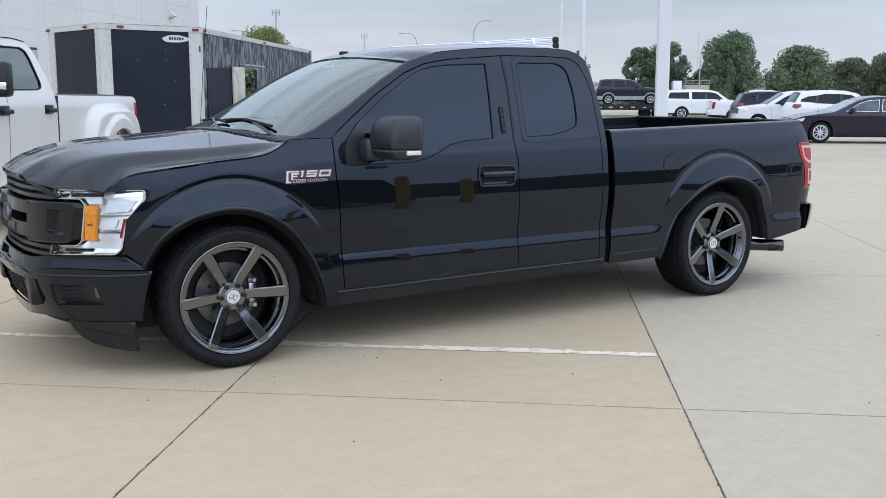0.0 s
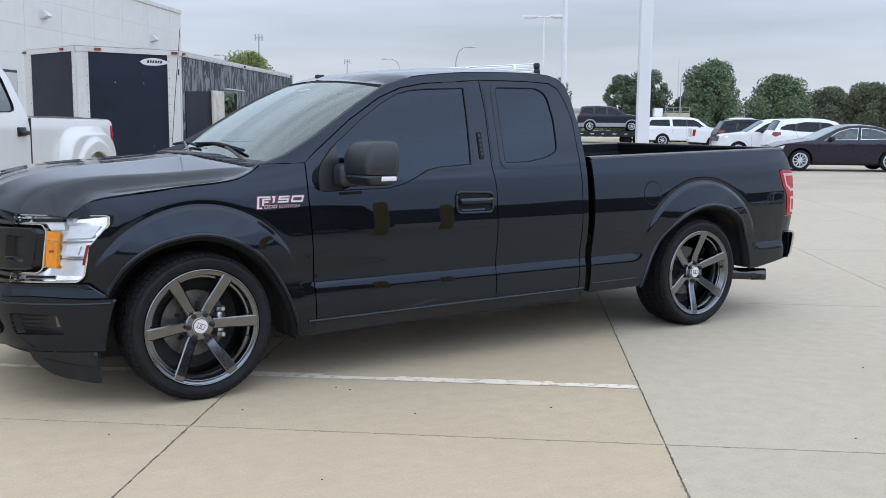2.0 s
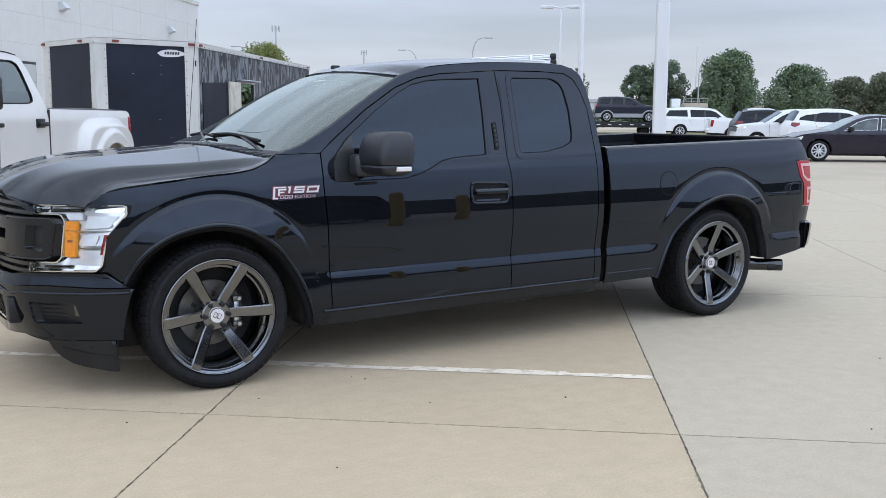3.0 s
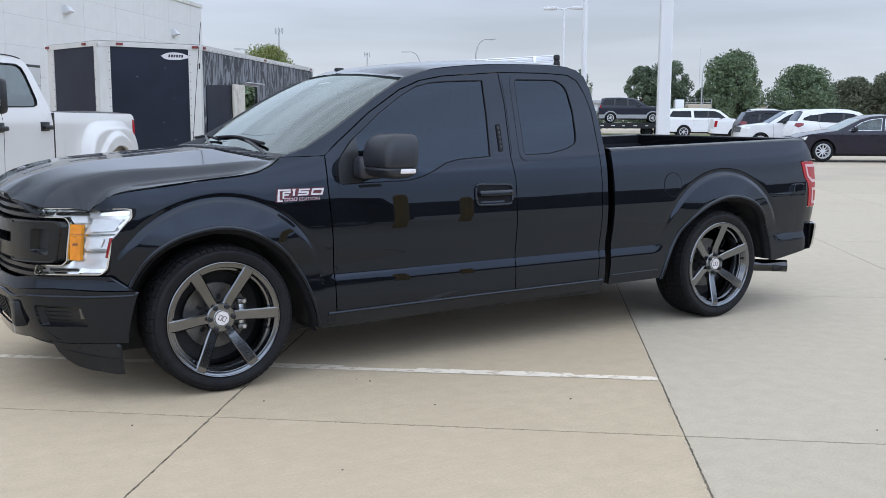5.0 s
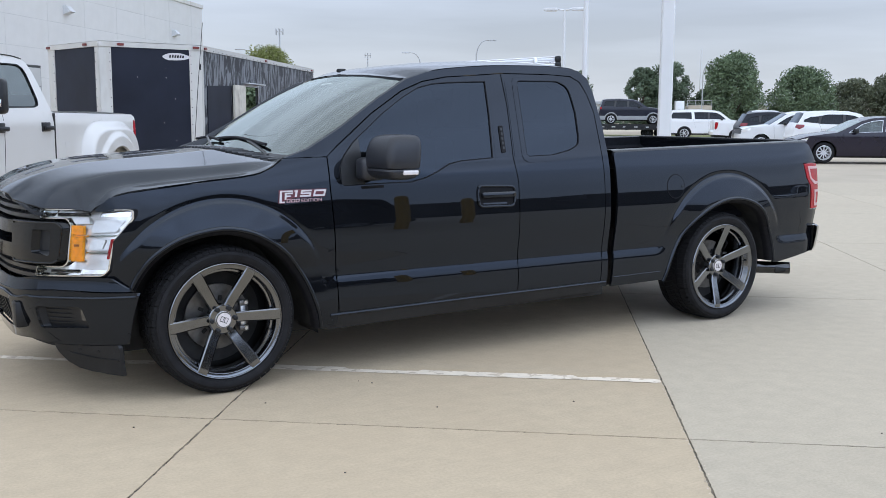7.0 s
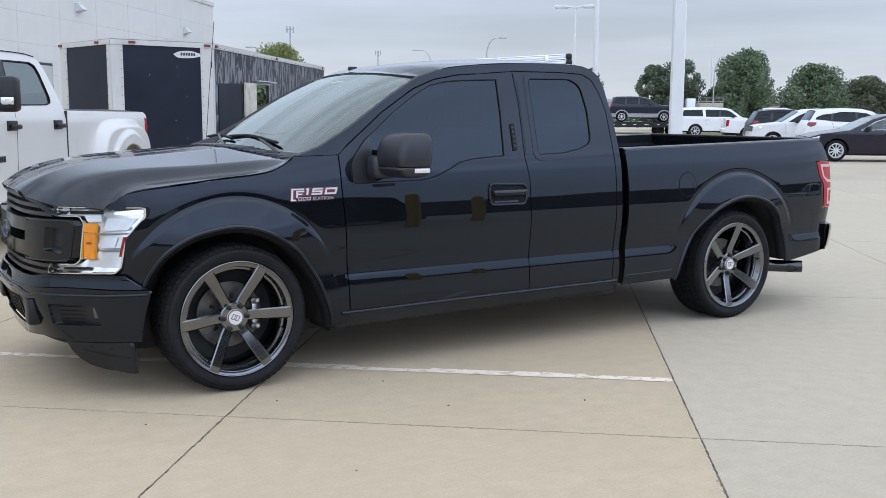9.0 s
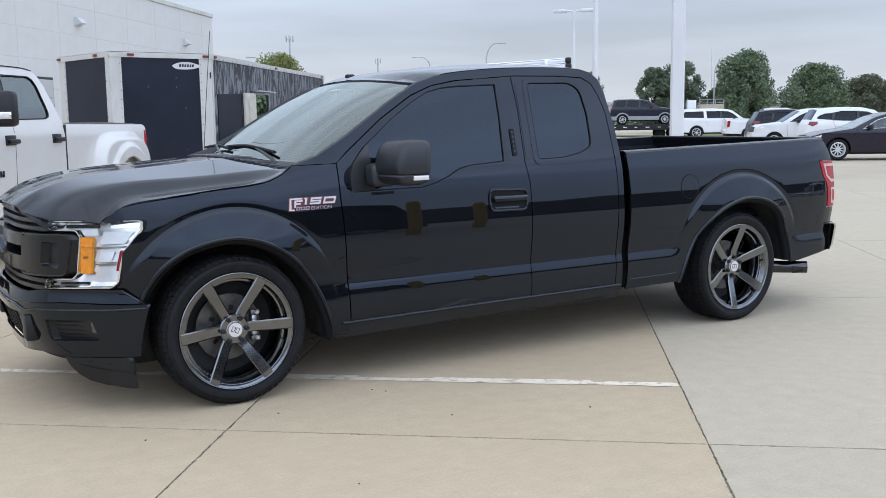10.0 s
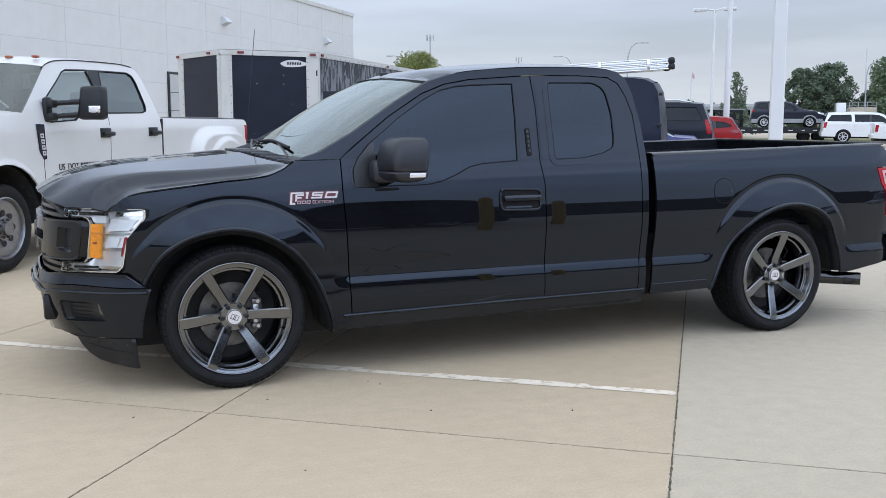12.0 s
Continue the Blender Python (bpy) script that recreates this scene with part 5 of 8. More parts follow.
for z, hw in ((1.008, 0.36), (0.970, 0.54), (0.932, 0.60), (0.672, 0.60), (0.635, 0.58)):
    panel("grille_slat", [(-hw, z - 0.010), (hw, z - 0.010), (hw, z + 0.010), (-hw, z + 0.010)], lambda y, zz, w: fm(y, zz, w + 0.004), M_SATIN, pickup, step=0.06, depth=0.05)
for k in range(27):
    y = -0.58 + 1.16 * k / 26
    zt = 0.938 + 0.085 * (1 - (abs(y) / 0.62) ** 2)
    for z0, z1 in ((0.915, zt), (0.61, 0.71)):
        panel("grille_rib", [(y - 0.005, z0), (y + 0.005, z0), (y + 0.005, z1), (y - 0.005, z1)], lambda yy, zz, w: fm(yy, zz, w + 0.022), M_GAP, pickup, step=0.2, depth=0.03)
hl = [(0.62, 0.955), (0.59, 0.960), (0.45, 1.004), (0.12, 1.044), (-0.12, 1.044), (-0.45, 1.004), (-0.59, 0.960), (-0.62, 0.955), (-0.62, 0.938), (-0.575, 0.942), (-0.44, 0.986), (-0.12, 1.026), (0.12, 1.026), (0.44, 0.986), (0.575, 0.942), (0.62, 0.938)]
panel("grille_frame", hl, lambda y, z, w: fm(y, z, w - 0.004), M_BLACK, pickup, step=0.04, depth=0.03)
em = [(0.115 * math.cos(2 * math.pi * k / 40), 0.812 + 0.048 * math.sin(2 * math.pi * k / 40)) for k in range(40)]
panel("grille_emblem", em, lambda y, z, w: fm(y, z, w - 0.034), M_STEEL, pickup, "oval emblem, plain blue with a bright rim", step=0.04, depth=0.012, holes=[inset(em, 0.010)])
panel("emblem_field", inset(em, 0.008), lambda y, z, w: fm(y, z, w - 0.031), M_BLUE_EMB, pickup, step=0.04, depth=0)
# painted valance under lamps and grille
va = [(0.950, 0.574), (0.90, 0.640), (0.86, 0.642), (0.56, 0.628), (0.45, 0.612), (-0.45, 0.612), (-0.56, 0.628), (-0.86, 0.642), (-0.90, 0.640), (-0.950, 0.574)]
panel("front_valance", va + [(-0.70, 0.578), (-0.50, 0.560), (0.50, 0.560), (0.70, 0.578)], lambda y, z, w: fm(y, z, w - 0.02 - 0.3 * max(0, 0.62 - z)), M_BLACK, pickup, step=0.03, depth=0.012)


# bumper with fog-lamp pockets, number plate bracket and air dam
def bumper_map(y, z, w):
    t = (z - 0.30) / 0.26
    k = 1 - min(1.0, abs(y) / 0.97) ** 6
    return (front_x(abs(y)) + 0.13 * max(0.0, 0.54 - z) + 0.13 * max(0.0, 0.56 - z) * k - (0.050 + 0.015 * math.sin(math.pi * min(1, max(0, t)))) * k + w, -y * (1 + 0.01 * t), z)


bo = [(0.948, 0.566), (0.70, 0.574), (0.50, 0.560), (-0.50, 0.560), (-0.70, 0.574), (-0.948, 0.566), (-0.930, 0.44), (-0.912, 0.304), (-0.72, 0.292), (-0.50, 0.300), (-0.2, 0.27), (0.2, 0.27), (0.50, 0.300), (0.72, 0.292), (0.912, 0.304), (0.930, 0.44)]
fogs = [rounded([(s * a, b) for a, b in ((0.615, 0.487), (0.800, 0.494), (0.815, 0.386), (0.612, 0.374))], 0.015) for s in (1, -1)]
inlet = rounded([(-0.40, 0.50), (0.40, 0.50), (0.36, 0.34), (-0.36, 0.34)], 0.02)
bumper = panel("front_bumper", bo, bumper_map, M_BLACK, pickup, step=0.025, depth=0.014, holes=fogs + [inlet])
# a rolled bead along the bumper's top edge
bead = [(0.946, 0.548), (0.85, 0.542), (0.70, 0.538), (0.62, 0.536), (0.58, 0.538), (0.50, 0.522), (0.45, 0.520), (0.37, 0.540), (0.0, 0.546)]
tube("bumper_bead", [Vector(bumper_map(y, z, -0.004)) for y, z in resample(bead + [(-y, z) for y, z in bead[::-1][1:]], 0.03, closed=False)], 0.0075, M_BLACK, bumper, sides=8)
for s in (1, -1):
    panel("fog_pocket", rounded([(s * a, b) for a, b in ((0.60, 0.50), (0.815, 0.508), (0.83, 0.372), (0.60, 0.36))], 0.01), lambda y, z, w: bumper_map(y, z, w + 0.05 * min(1, max(0.05, (0.83 - abs(y)) * 9))), M_TRIM, bumper, step=0.03, depth=0)
    rim_ = resample(fogs[0 if s == 1 else 1], 0.02)
    strip("pocket_wall", [[bumper_map(y, z, w) for y, z in rim_ + rim_[:1]] for w in (0.0, 0.006, 0.07)], M_TRIM, bumper)
    for z in (0.398, 0.420, 0.442, 0.464):
        panel("pocket_rib", [(s * 0.625, z), (s * 0.76, z + 0.006), (s * 0.76, z + 0.012), (s * 0.625, z + 0.006)], lambda y, zz, w: bumper_map(y, zz, w + 0.040), M_TRIM, bumper, step=0.05, depth=0.012)
    panel("fog_lamp", rounded([(s * 0.787, 0.424), (s * 0.799, 0.424), (s * 0.799, 0.478), (s * 0.789, 0.478)], 0.003), lambda y, z, w: bumper_map(y, z, w + 0.010), M_STEEL, bumper, "slim clear fog lamp", step=0.02, depth=0.02)
    bm = box_bm((-0.05, -0.055, 0.36), (0.02, 0.055, 0.50), 0.016)
    hook = part("tow_hook_cover", bm, M_TRIM, bumper, "blocky black tow-hook cover", smooth=40)
    hook.location = (bumper_map(0.46, 0.43, 0)[0] + 0.028, -s * 0.46, 0)
panel("inlet_back", [(-0.42, 0.32), (0.42, 0.32), (0.42, 0.52), (-0.42, 0.52)], lambda y, z, w: bumper_map(y, z, w + 0.06), M_GAP, bumper, step=0.1, depth=0)
for k in range(12):
    y = -0.36 + 0.72 * k / 11
    panel("inlet_rib", [(y - 0.006, 0.34), (y + 0.006, 0.34), (y + 0.006, 0.50), (y - 0.006, 0.50)], lambda yy, zz, w: bumper_map(yy, zz, w + 0.02), M_TRIM, bumper, step=0.2, depth=0.03)


def dam_map(y, z, w):
    t = (0.30 - z) / 0.17
    a = abs(y)
    return (front_x(a) + 0.02 + 0.05 * t * (1 if a < 0.8 else max(0, (0.96 - a) / 0.16)) + w, -y * (1 - 0.015 * t), z)


for s in (1, -1):
    dam = [(s * y, z) for y, z in ((0.892, 0.300), (0.80, 0.292), (0.72, 0.288), (0.635, 0.292), (0.648, 0.240), (0.675, 0.198), (0.715, 0.166), (0.77, 0.147), (0.83, 0.140), (0.892, 0.137))]
    corner = panel("air_dam", dam, dam_map, M_TRIM, pickup, "matt black air dam at the bumper's corner", step=0.03, depth=0.02)
    panel("dam_crease", [(s * y, z) for y, z in ((0.888, 0.222), (0.80, 0.226), (0.70, 0.252), (0.695, 0.246), (0.80, 0.218), (0.888, 0.214))], lambda y, z, w: dam_map(y, z, w - 0.006), M_TRIM, corner, step=0.04, depth=0.008)
    for y, z in ((0.745, 0.268), (0.815, 0.262), (0.872, 0.262)):
        panel("dam_clip", circle(s * y, z, 0.007, 10), lambda y, z, w: dam_map(y, z, w - 0.003), M_GAP, corner, "small round clip", step=0.03, depth=0.003)
panel("bumper_underside", [(-0.64, 0.262), (0.64, 0.262), (0.66, 0.300), (0.5, 0.305), (0.2, 0.276), (-0.2, 0.276), (-0.5, 0.305), (-0.66, 0.300)], lambda y, z, w: dam_map(y, z, w + 0.05), M_GAP, pickup, step=0.05, depth=0.02)

# ---------------------------------------------------------------- ground
GX, GY = 1.519, -2.772
GA, GB = radians(-39.0), radians(52.2)
A_DIR, B_DIR = Vector((math.cos(GA), math.sin(GA), 0)), Vector((math.cos(GB), math.sin(GB), 0))


def lot(a, b, z=0.0):
    """A place of the lot, by its joints: a along the stripe, b across it."""
    return Vector((GX, GY, z)) + A_DIR * a + B_DIR * b


M_CONC = material("old_concrete", (0.488, 0.395, 0.274), 0.85, var=0.07, scale=75, bump=0.14, bump_scale=160, stain=(0.445, 0.35, 0.238), stain_scale=0.7, stain_lo=0.45, stain_hi=0.9, per_object=0.03, broom=(radians(39), 0.022))
M_CONC2 = material("pale_concrete", (0.470, 0.407, 0.310), 0.85, var=0.07, scale=75, bump=0.14, bump_scale=160, stain=(0.425, 0.36, 0.273), stain_scale=0.6, stain_lo=0.5, stain_hi=0.95, per_object=0.03, broom=(radians(-51), 0.014))
M_JOINT = material("joint_sealant", (0.19, 0.16, 0.12), 0.9, var=0.5, scale=45, stain=(0.07, 0.06, 0.045), stain_scale=14, stain_lo=0.44, stain_hi=0.62, bump=0.5, bump_scale=120)
M_GRIT = material("dark_grit", (0.10, 0.085, 0.068), 0.9, var=0.3, scale=30, bump=0.3, bump_scale=120)
M_STRIPE = material("worn_white_line_paint", (0.75, 0.665, 0.545), 0.7, var=0.08, scale=15, bump=0.2, stain=(0.55, 0.46, 0.35), stain_scale=16, stain_lo=0.56, stain_hi=0.60, stretch=(1, 1, 1))
M_GROUND = material("concrete_apron", (0.442, 0.381, 0.295), 0.9, var=0.08, scale=0.6, bump=0.1, bump_scale=30)

S = 2500
link_mesh("ground", [(-S, -S, -0.014), (S, -S, -0.014), (S, S, -0.014), (-S, S, -0.014)], [(0, 1, 2, 3)], M_GROUND)
tagged(bpy.data.objects["ground"], "flat pale concrete lot", "ground", kind="structure")
pavement = tagged(link_mesh("pavement", [tuple(lot(a, b, -0.0035)) for a, b in ((-13.39, -7.39), (14.09, -7.39), (14.09, 18.49), (-13.39, 18.49))], [(0, 1, 2, 3)], M_JOINT), "concrete slabs with dark sealed joints", "pavement", kind="structure")
rnd = random.Random(4)
A_CUTS = [-13.4, -11.15, -8.9, -6.68, -4.45, -2.225, 0.0, 2.6, 4.9, 7.2, 9.5, 11.8, 14.1]
B_CUTS = [-7.4, -3.7, 0.0, 3.7, 7.4, 11.1, 14.8, 18.5]
for i in range(len(A_CUTS) - 1):
    for j in range(len(B_CUTS) - 1):
        a0, a1, b0, b1 = A_CUTS[i], A_CUTS[i + 1], B_CUTS[j], B_CUTS[j + 1]
        near = a0 > -5 and a1 < 5 and b0 > -5 and b1 < 5
        g = 0.0036
        loop = []
        for (p, q) in (((a0, b0), (a1, b0)), ((a1, b0), (a1, b1)), ((a1, b1), (a0, b1)), ((a0, b1), (a0, b0))):
            n = 150 if near else 1
            along_b = p[0] == q[0]
            main = along_b and abs(p[0]) < 0.01 and near
            rough = 0.0026 if near else 0.0
            for k in range(n):
                t = k / n
                u, v = p[0] + (q[0] - p[0]) * t, p[1] + (q[1] - p[1]) * t
                gg = (0.0022 if main else g) + (abs(rnd.gauss(0, rough)) if 0 < k else 0)
                ca, cb = (a0 + a1) / 2, (b0 + b1) / 2
                u = u + (gg if u < ca else -gg) if abs(u - a0) < 1e-6 or abs(u - a1) < 1e-6 else u
                v = v + (gg if v < cb else -gg) if abs(v - b0) < 1e-6 or abs(v - b1) < 1e-6 else v
                loop.append((u, v))
        n = len(loop)
        o = lot((a0 + a1) / 2, (b0 + b1) / 2)
        vt = [tuple(lot(u, v) - o) for u, v in loop] + [tuple(lot(u, v, -0.012) - o) for u, v in loop]
        fc = [tuple(range(n))] + [(k, k + n, (k + 1) % n + n, (k + 1) % n) for k in range(n)]
        sl = link_mesh("slab", vt, fc, M_CONC if a1 <= 0.01 else M_CONC2, pavement, smooth=False)
        sl.location = o


def stripe(a0, a1, b, w, seed, name="parking_line"):
    r = random.Random(seed)
    n = max(8, int((a1 - a0) / 0.025))
    up, dn = [], []
    e0, e1 = 0.0, 0.0
    for k in range(n + 1):
        a = a0 + (a1 - a0) * k / n
        if r.random() < 0.12:
            e0 = r.choice((0, 0, 0.006, 0.018, 0.030, 0.036))
        if r.random() < 0.12:
            e1 = r.choice((0, 0, 0.003, 0.008, 0.014))
        up.append(tuple(lot(a, b + w / 2 - e0 - r.random() * 0.003, 0.0025)))
        dn.append(tuple(lot(a, b - w / 2 + e1 + r.random() * 0.003, 0.0025)))
    fc = [(k, k + 1, n + 2 + k, n + 1 + k) for k in range(n)]
    return tagged(link_mesh(name, dn + up, fc, M_STRIPE, None, smooth=False), "worn white parking line painted on concrete", "parking line", kind="structure")


stripe(-5.6, -0.01, 0.985, 0.10, 3)
# pale spalled edges along the main joint
M_CHIP = material("fresh_concrete_chip", (0.54, 0.465, 0.36), 0.9, var=0.12, scale=60, bump=0.3, bump_scale=200)
cr = random.Random(21)
vt, fc = [], []
for k in range(290):
    b = cr.uniform(-3.4, 3.6)
    a = cr.choice((-1, -1, 1)) * cr.uniform(0.006, 0.016)
    L, w = cr.uniform(0.004, 0.018), cr.uniform(0.0015, 0.0045)
    n0 = len(vt)
    for q in range(6):
        th = 2 * math.pi * q / 6
        vt.append(tuple(lot(a + w * math.cos(th) * cr.uniform(0.6, 1.3), b + L * math.sin(th) * cr.uniform(0.6, 1.3), 0.0012)))
    fc.append(tuple(range(n0, n0 + 6)))
link_mesh("chipped_edge", vt, fc, M_CHIP, pavement, smooth=False)
# grit and small stones lying about
for k, (a, b, r) in enumerate(((-1.18, 0.33, 0.007), (-0.50, 0.52, 0.008), (-2.05, 0.28, 0.007), (-1.46, -0.62, 0.006), (-2.55, -0.18, 0.007), (-1.66, 0.75, 0.006), (-1.58, 0.72, 0.007), (0.9, 0.2, 0.006), (1.4, 1.6, 0.007), (0.5, 2.9, 0.007))):
    bm = bmesh.new()
    bmesh.ops.create_icosphere(bm, subdivisions=1, radius=r * 0.75)
    for v in bm.verts:
        v.co = Vector((v.co.x * rnd.uniform(0.7, 1.5), v.co.y * rnd.uniform(0.7, 1.4), v.co.z * 0.6))
    p = part("pebble", bm, M_GRIT, smooth=60)
    p.location = lot(a, b, r * 0.35)
    tagged(p, "small dark pebble on the concrete", "pebble", group="pebbles on the lot")

# ---------------------------------------------------------------- a plain vehicle from its side profile
def vehicle(name, label, category, m, prof, windows, wheels, W, paint, belt, lamps=(), group="", glass_mat=None, rim_mat=None, tumble=0.36, sill=0.30,
            wheel_r=0.34, arch=0.0, seams=(), handles=(), mirror=None, wide=None, step=0.09, detail=False, spokes=7, track=None, sill_mat=None, rub=None, clear_front=False, seal_mat=None, pillars=()):
    """prof: (x, z, name of the skin that follows) from the lower nose over the roof to the lower tail; x runs back from the front axle."""
    root = thing(name, label, category, m, group)
    x0, x1 = min(p[0] for p in prof), max(p[0] for p in prof)
    xm, hl = (x0 + x1) / 2, (x1 - x0) / 2
    glass_mat = glass_mat or M_GLASS_CAR

    def yw(x, z):
        y = W - 0.03 * max(0.0, (0.55 - z) / 0.3) ** 2
        if z > belt - 0.12:
            t = z - (belt - 0.12)
            y -= tumble * t * t / (t + 0.16)
        y -= 0.13 * W * abs((x - xm) / hl) ** 7
        if not wide and abs(z - (belt - 0.22)) < 0.03:
            y += 0.004
        if wide:
            y += wide(x, z)
        return y

    # side panels with arches and window openings
    top = [(p[0], p[1]) for p in prof]
    low = [(x1 - 0.02, top[-1][1])]
    arches = sorted(wheels, reverse=True)
    for wx in arches:
        ar = arch or wheel_r + 0.055
        a0 = math.asin(max(-1, min(1, (sill - wheel_r) / ar)))
        low += [(wx + ar * math.cos(a0 + (math.pi - 2 * a0) * k / 14), wheel_r + ar * math.sin(a0 + (math.pi - 2 * a0) * k / 14)) for k in range(15)]
    outline = top + low[1:]
    for s in (1, -1):
        sm = lambda x, z, w, s=s: (x, -s * (yw(x, z) - w), z)
        body = panel("body_side", outline, sm, paint, root, step=step, depth=0.02, holes=[w for w in windows])
        for wi, wdw in enumerate(windows):
            panel("side_glass", inset(wdw, 0.002), lambda x, z, w, sm=sm: sm(x, z, w + 0.012), M_GLASS_WS if clear_front and wi == 0 else glass_mat, body, "tinted side glass", step=0.15, depth=0)
            panel("window_seal", wdw, lambda x, z, w, sm=sm: sm(x, z, w - 0.003), seal_mat or M_SEAL, body, "bright window trim" if seal_mat else "black window seal", step=0.12, depth=0.012, holes=[inset(wdw, 0.013)])
        for pl in pillars:
            panel("pillar_trim", pl, lambda x, z, w, sm=sm: sm(x, z, w - 0.004), M_SATIN, body, "dark pillar trim", step=0.12, depth=0.006)
        for ln in seams:
            n = len(ln)
            lp = [(x - 0.004, z) for x, z in ln] + [(x + 0.004, z) for x, z in ln[::-1]]
            panel("panel_seam", lp, lambda x, z, w, sm=sm: sm(x, z, w - 0.0015), M_SEAL, body, step=0.1, depth=0.002)
        for hx, hz in handles:
            h = box("door_handle", (hx - 0.10, -0.018, hz - 0.02), (hx + 0.10, 0.018, hz + 0.02), M_TRIM if sill > 0.45 else paint, body, bevel=0.01)
            h.location.y = -s * (yw(hx, hz) + 0.016)
        for lo, mat, lab in lamps:
            panel("lamp", lo, lambda x, z, w, sm=sm: sm(x, z, w - 0.006), mat, body, lab, step=0.1, depth=0.03)
        if rub:
            z0, z1, rm = rub
            pts = [(x0 + 0.05, z0)]
            cuts = [x0 + 0.06]
            for wx in sorted(wheels):
                cuts += [wx - wheel_r - 0.06, wx + wheel_r + 0.06]
            cuts.append(x1 - 0.06)
            for k in range(0, len(cuts), 2):
                panel("lower_cladding", [(cuts[k], z0), (cuts[k + 1], z0), (cuts[k + 1], z1), (cuts[k], z1)], lambda x, z, w, sm=sm: sm(x, z, w - 0.008), rm, body, "contrasting lower cladding", step=0.15, depth=0.01)
            for wx in wheels:
                ar = wheel_r + 0.055
                lip = [(wx + ar * math.cos(math.pi * k / 16), wheel_r + ar * math.sin(math.pi * k / 16)) for k in range(17)]
                out = [(wx + (ar + 0.075) * math.cos(math.pi * k / 16), wheel_r + (ar + 0.075) * math.sin(math.pi * k / 16)) for k in range(17)]
                panel("arch_cladding", out + lip[::-1], lambda x, z, w, sm=sm: sm(x, z, w - 0.010), rm, body, "contrasting wheel-arch cladding", step=0.12, depth=0.012)
        if mirror:
            mx, mz = mirror
            mm = box("door_mirror", (mx - 0.06, -0.10, mz - 0.06), (mx + 0.06, 0.10, mz + 0.08), M_TRIM if paint is not M_BLACK else paint, body, bevel=0.03)
            mm.location.y = -s * (yw(mx, mz) + 0.11)
        for wx in wheels:
            ar = (arch or wheel_r + 0.055) - 0.005
            rows = [[(wx + ar * math.cos(math.pi * k / 14), -s * (W - 0.05 - d), wheel_r + ar * math.sin(math.pi * k / 14)) for k in range(15)] for d in (0, 0.32)]
            strip("wheel_well", rows, M_GAP, body)
            wheel(root, wx, (track or W - 0.13), wheel_r, s, radius=wheel_r, rim=wheel_r * 0.70, spokes=spokes, width=0.22, tint=rim_mat or M_ALLOY, detail=False, turn=17 * wx)
    # skins from side to side
    groups = []
    for i in range(len(prof) - 1):
        tag = prof[i][2]
        if groups and groups[-1][0] == tag:
            groups[-1][1].append(i + 1)
        else:
            groups.append((tag, [i, i + 1]))
    cols = [-1, -0.985, -0.94, -0.8, -0.5, -0.2, 0.2, 0.5, 0.8, 0.94, 0.985, 1]
    for tag, idx in groups:
        if not tag:
            continue
        line = resample([top[i] for i in idx], 0.18, closed=False)
        rows = []
        for k, (x, z) in enumerate(line):
            a, b = Vector(line[max(0, k - 1)]), Vector(line[min(len(line) - 1, k + 1)])
            d = (b - a).normalized() if (b - a).length else Vector((1, 0))
            nrm = Vector((-d.y, d.x))
            y = yw(x, z)
            rows.append([(x + nrm.x * 0.045 * (1 - abs(c) ** 3), y * c, z + nrm.y * 0.045 * (1 - abs(c) ** 3)) for c in cols])
        mat = glass_mat if "glass" in tag or tag == "windscreen" else M_TRIM if tag == "grille" else paint
        strip(tag, rows, mat, root)
    # cabin and underside
    gl = [p for w in windows for p in w]
    if gl:
        ca, cb = min(p[0] for p in gl), max(p[0] for p in gl)
        part("cabin", box_bm((ca - 0.1, -W * 0.86, 0.45), (cb + 0.1, W * 0.86, belt - 0.10), 0.02), M_CABIN, root)
        for k in range(2):
            sx = ca + 0.55 + k * 0.95
            if sx < cb - 0.2:
                for sy in (-0.37, 0.37):
                    part("seat", box_bm((sx, sy - 0.22, belt - 0.4), (sx + 0.14, sy + 0.22, belt + 0.16), 0.05, box_bm((sx + 0.02, sy - 0.11, belt + 0.18), (sx + 0.12, sy + 0.11, belt + 0.34), 0.04)), M_CABIN, root, smooth=40)
    part("underbody", box_bm((x0 + 0.12, -W * 0.70, sill * 0.75), (x1 - 0.12, W * 0.70, 0.62), 0.02), M_GAP, root)
    return root


# ---- the white work truck
def dual(x, z):
    """The front arch, and the fuller tail."""
    f = math.hypot(x - 0.0, z - 0.42)
    u = min(1.0, max(0.0, (0.66 - f) / 0.06))
    end = 0.125 * abs((x - 2.39) / 3.41) ** 7 if x > 4.5 else 0.0
    return 0.03 * u * u * (3 - 2 * u) + end


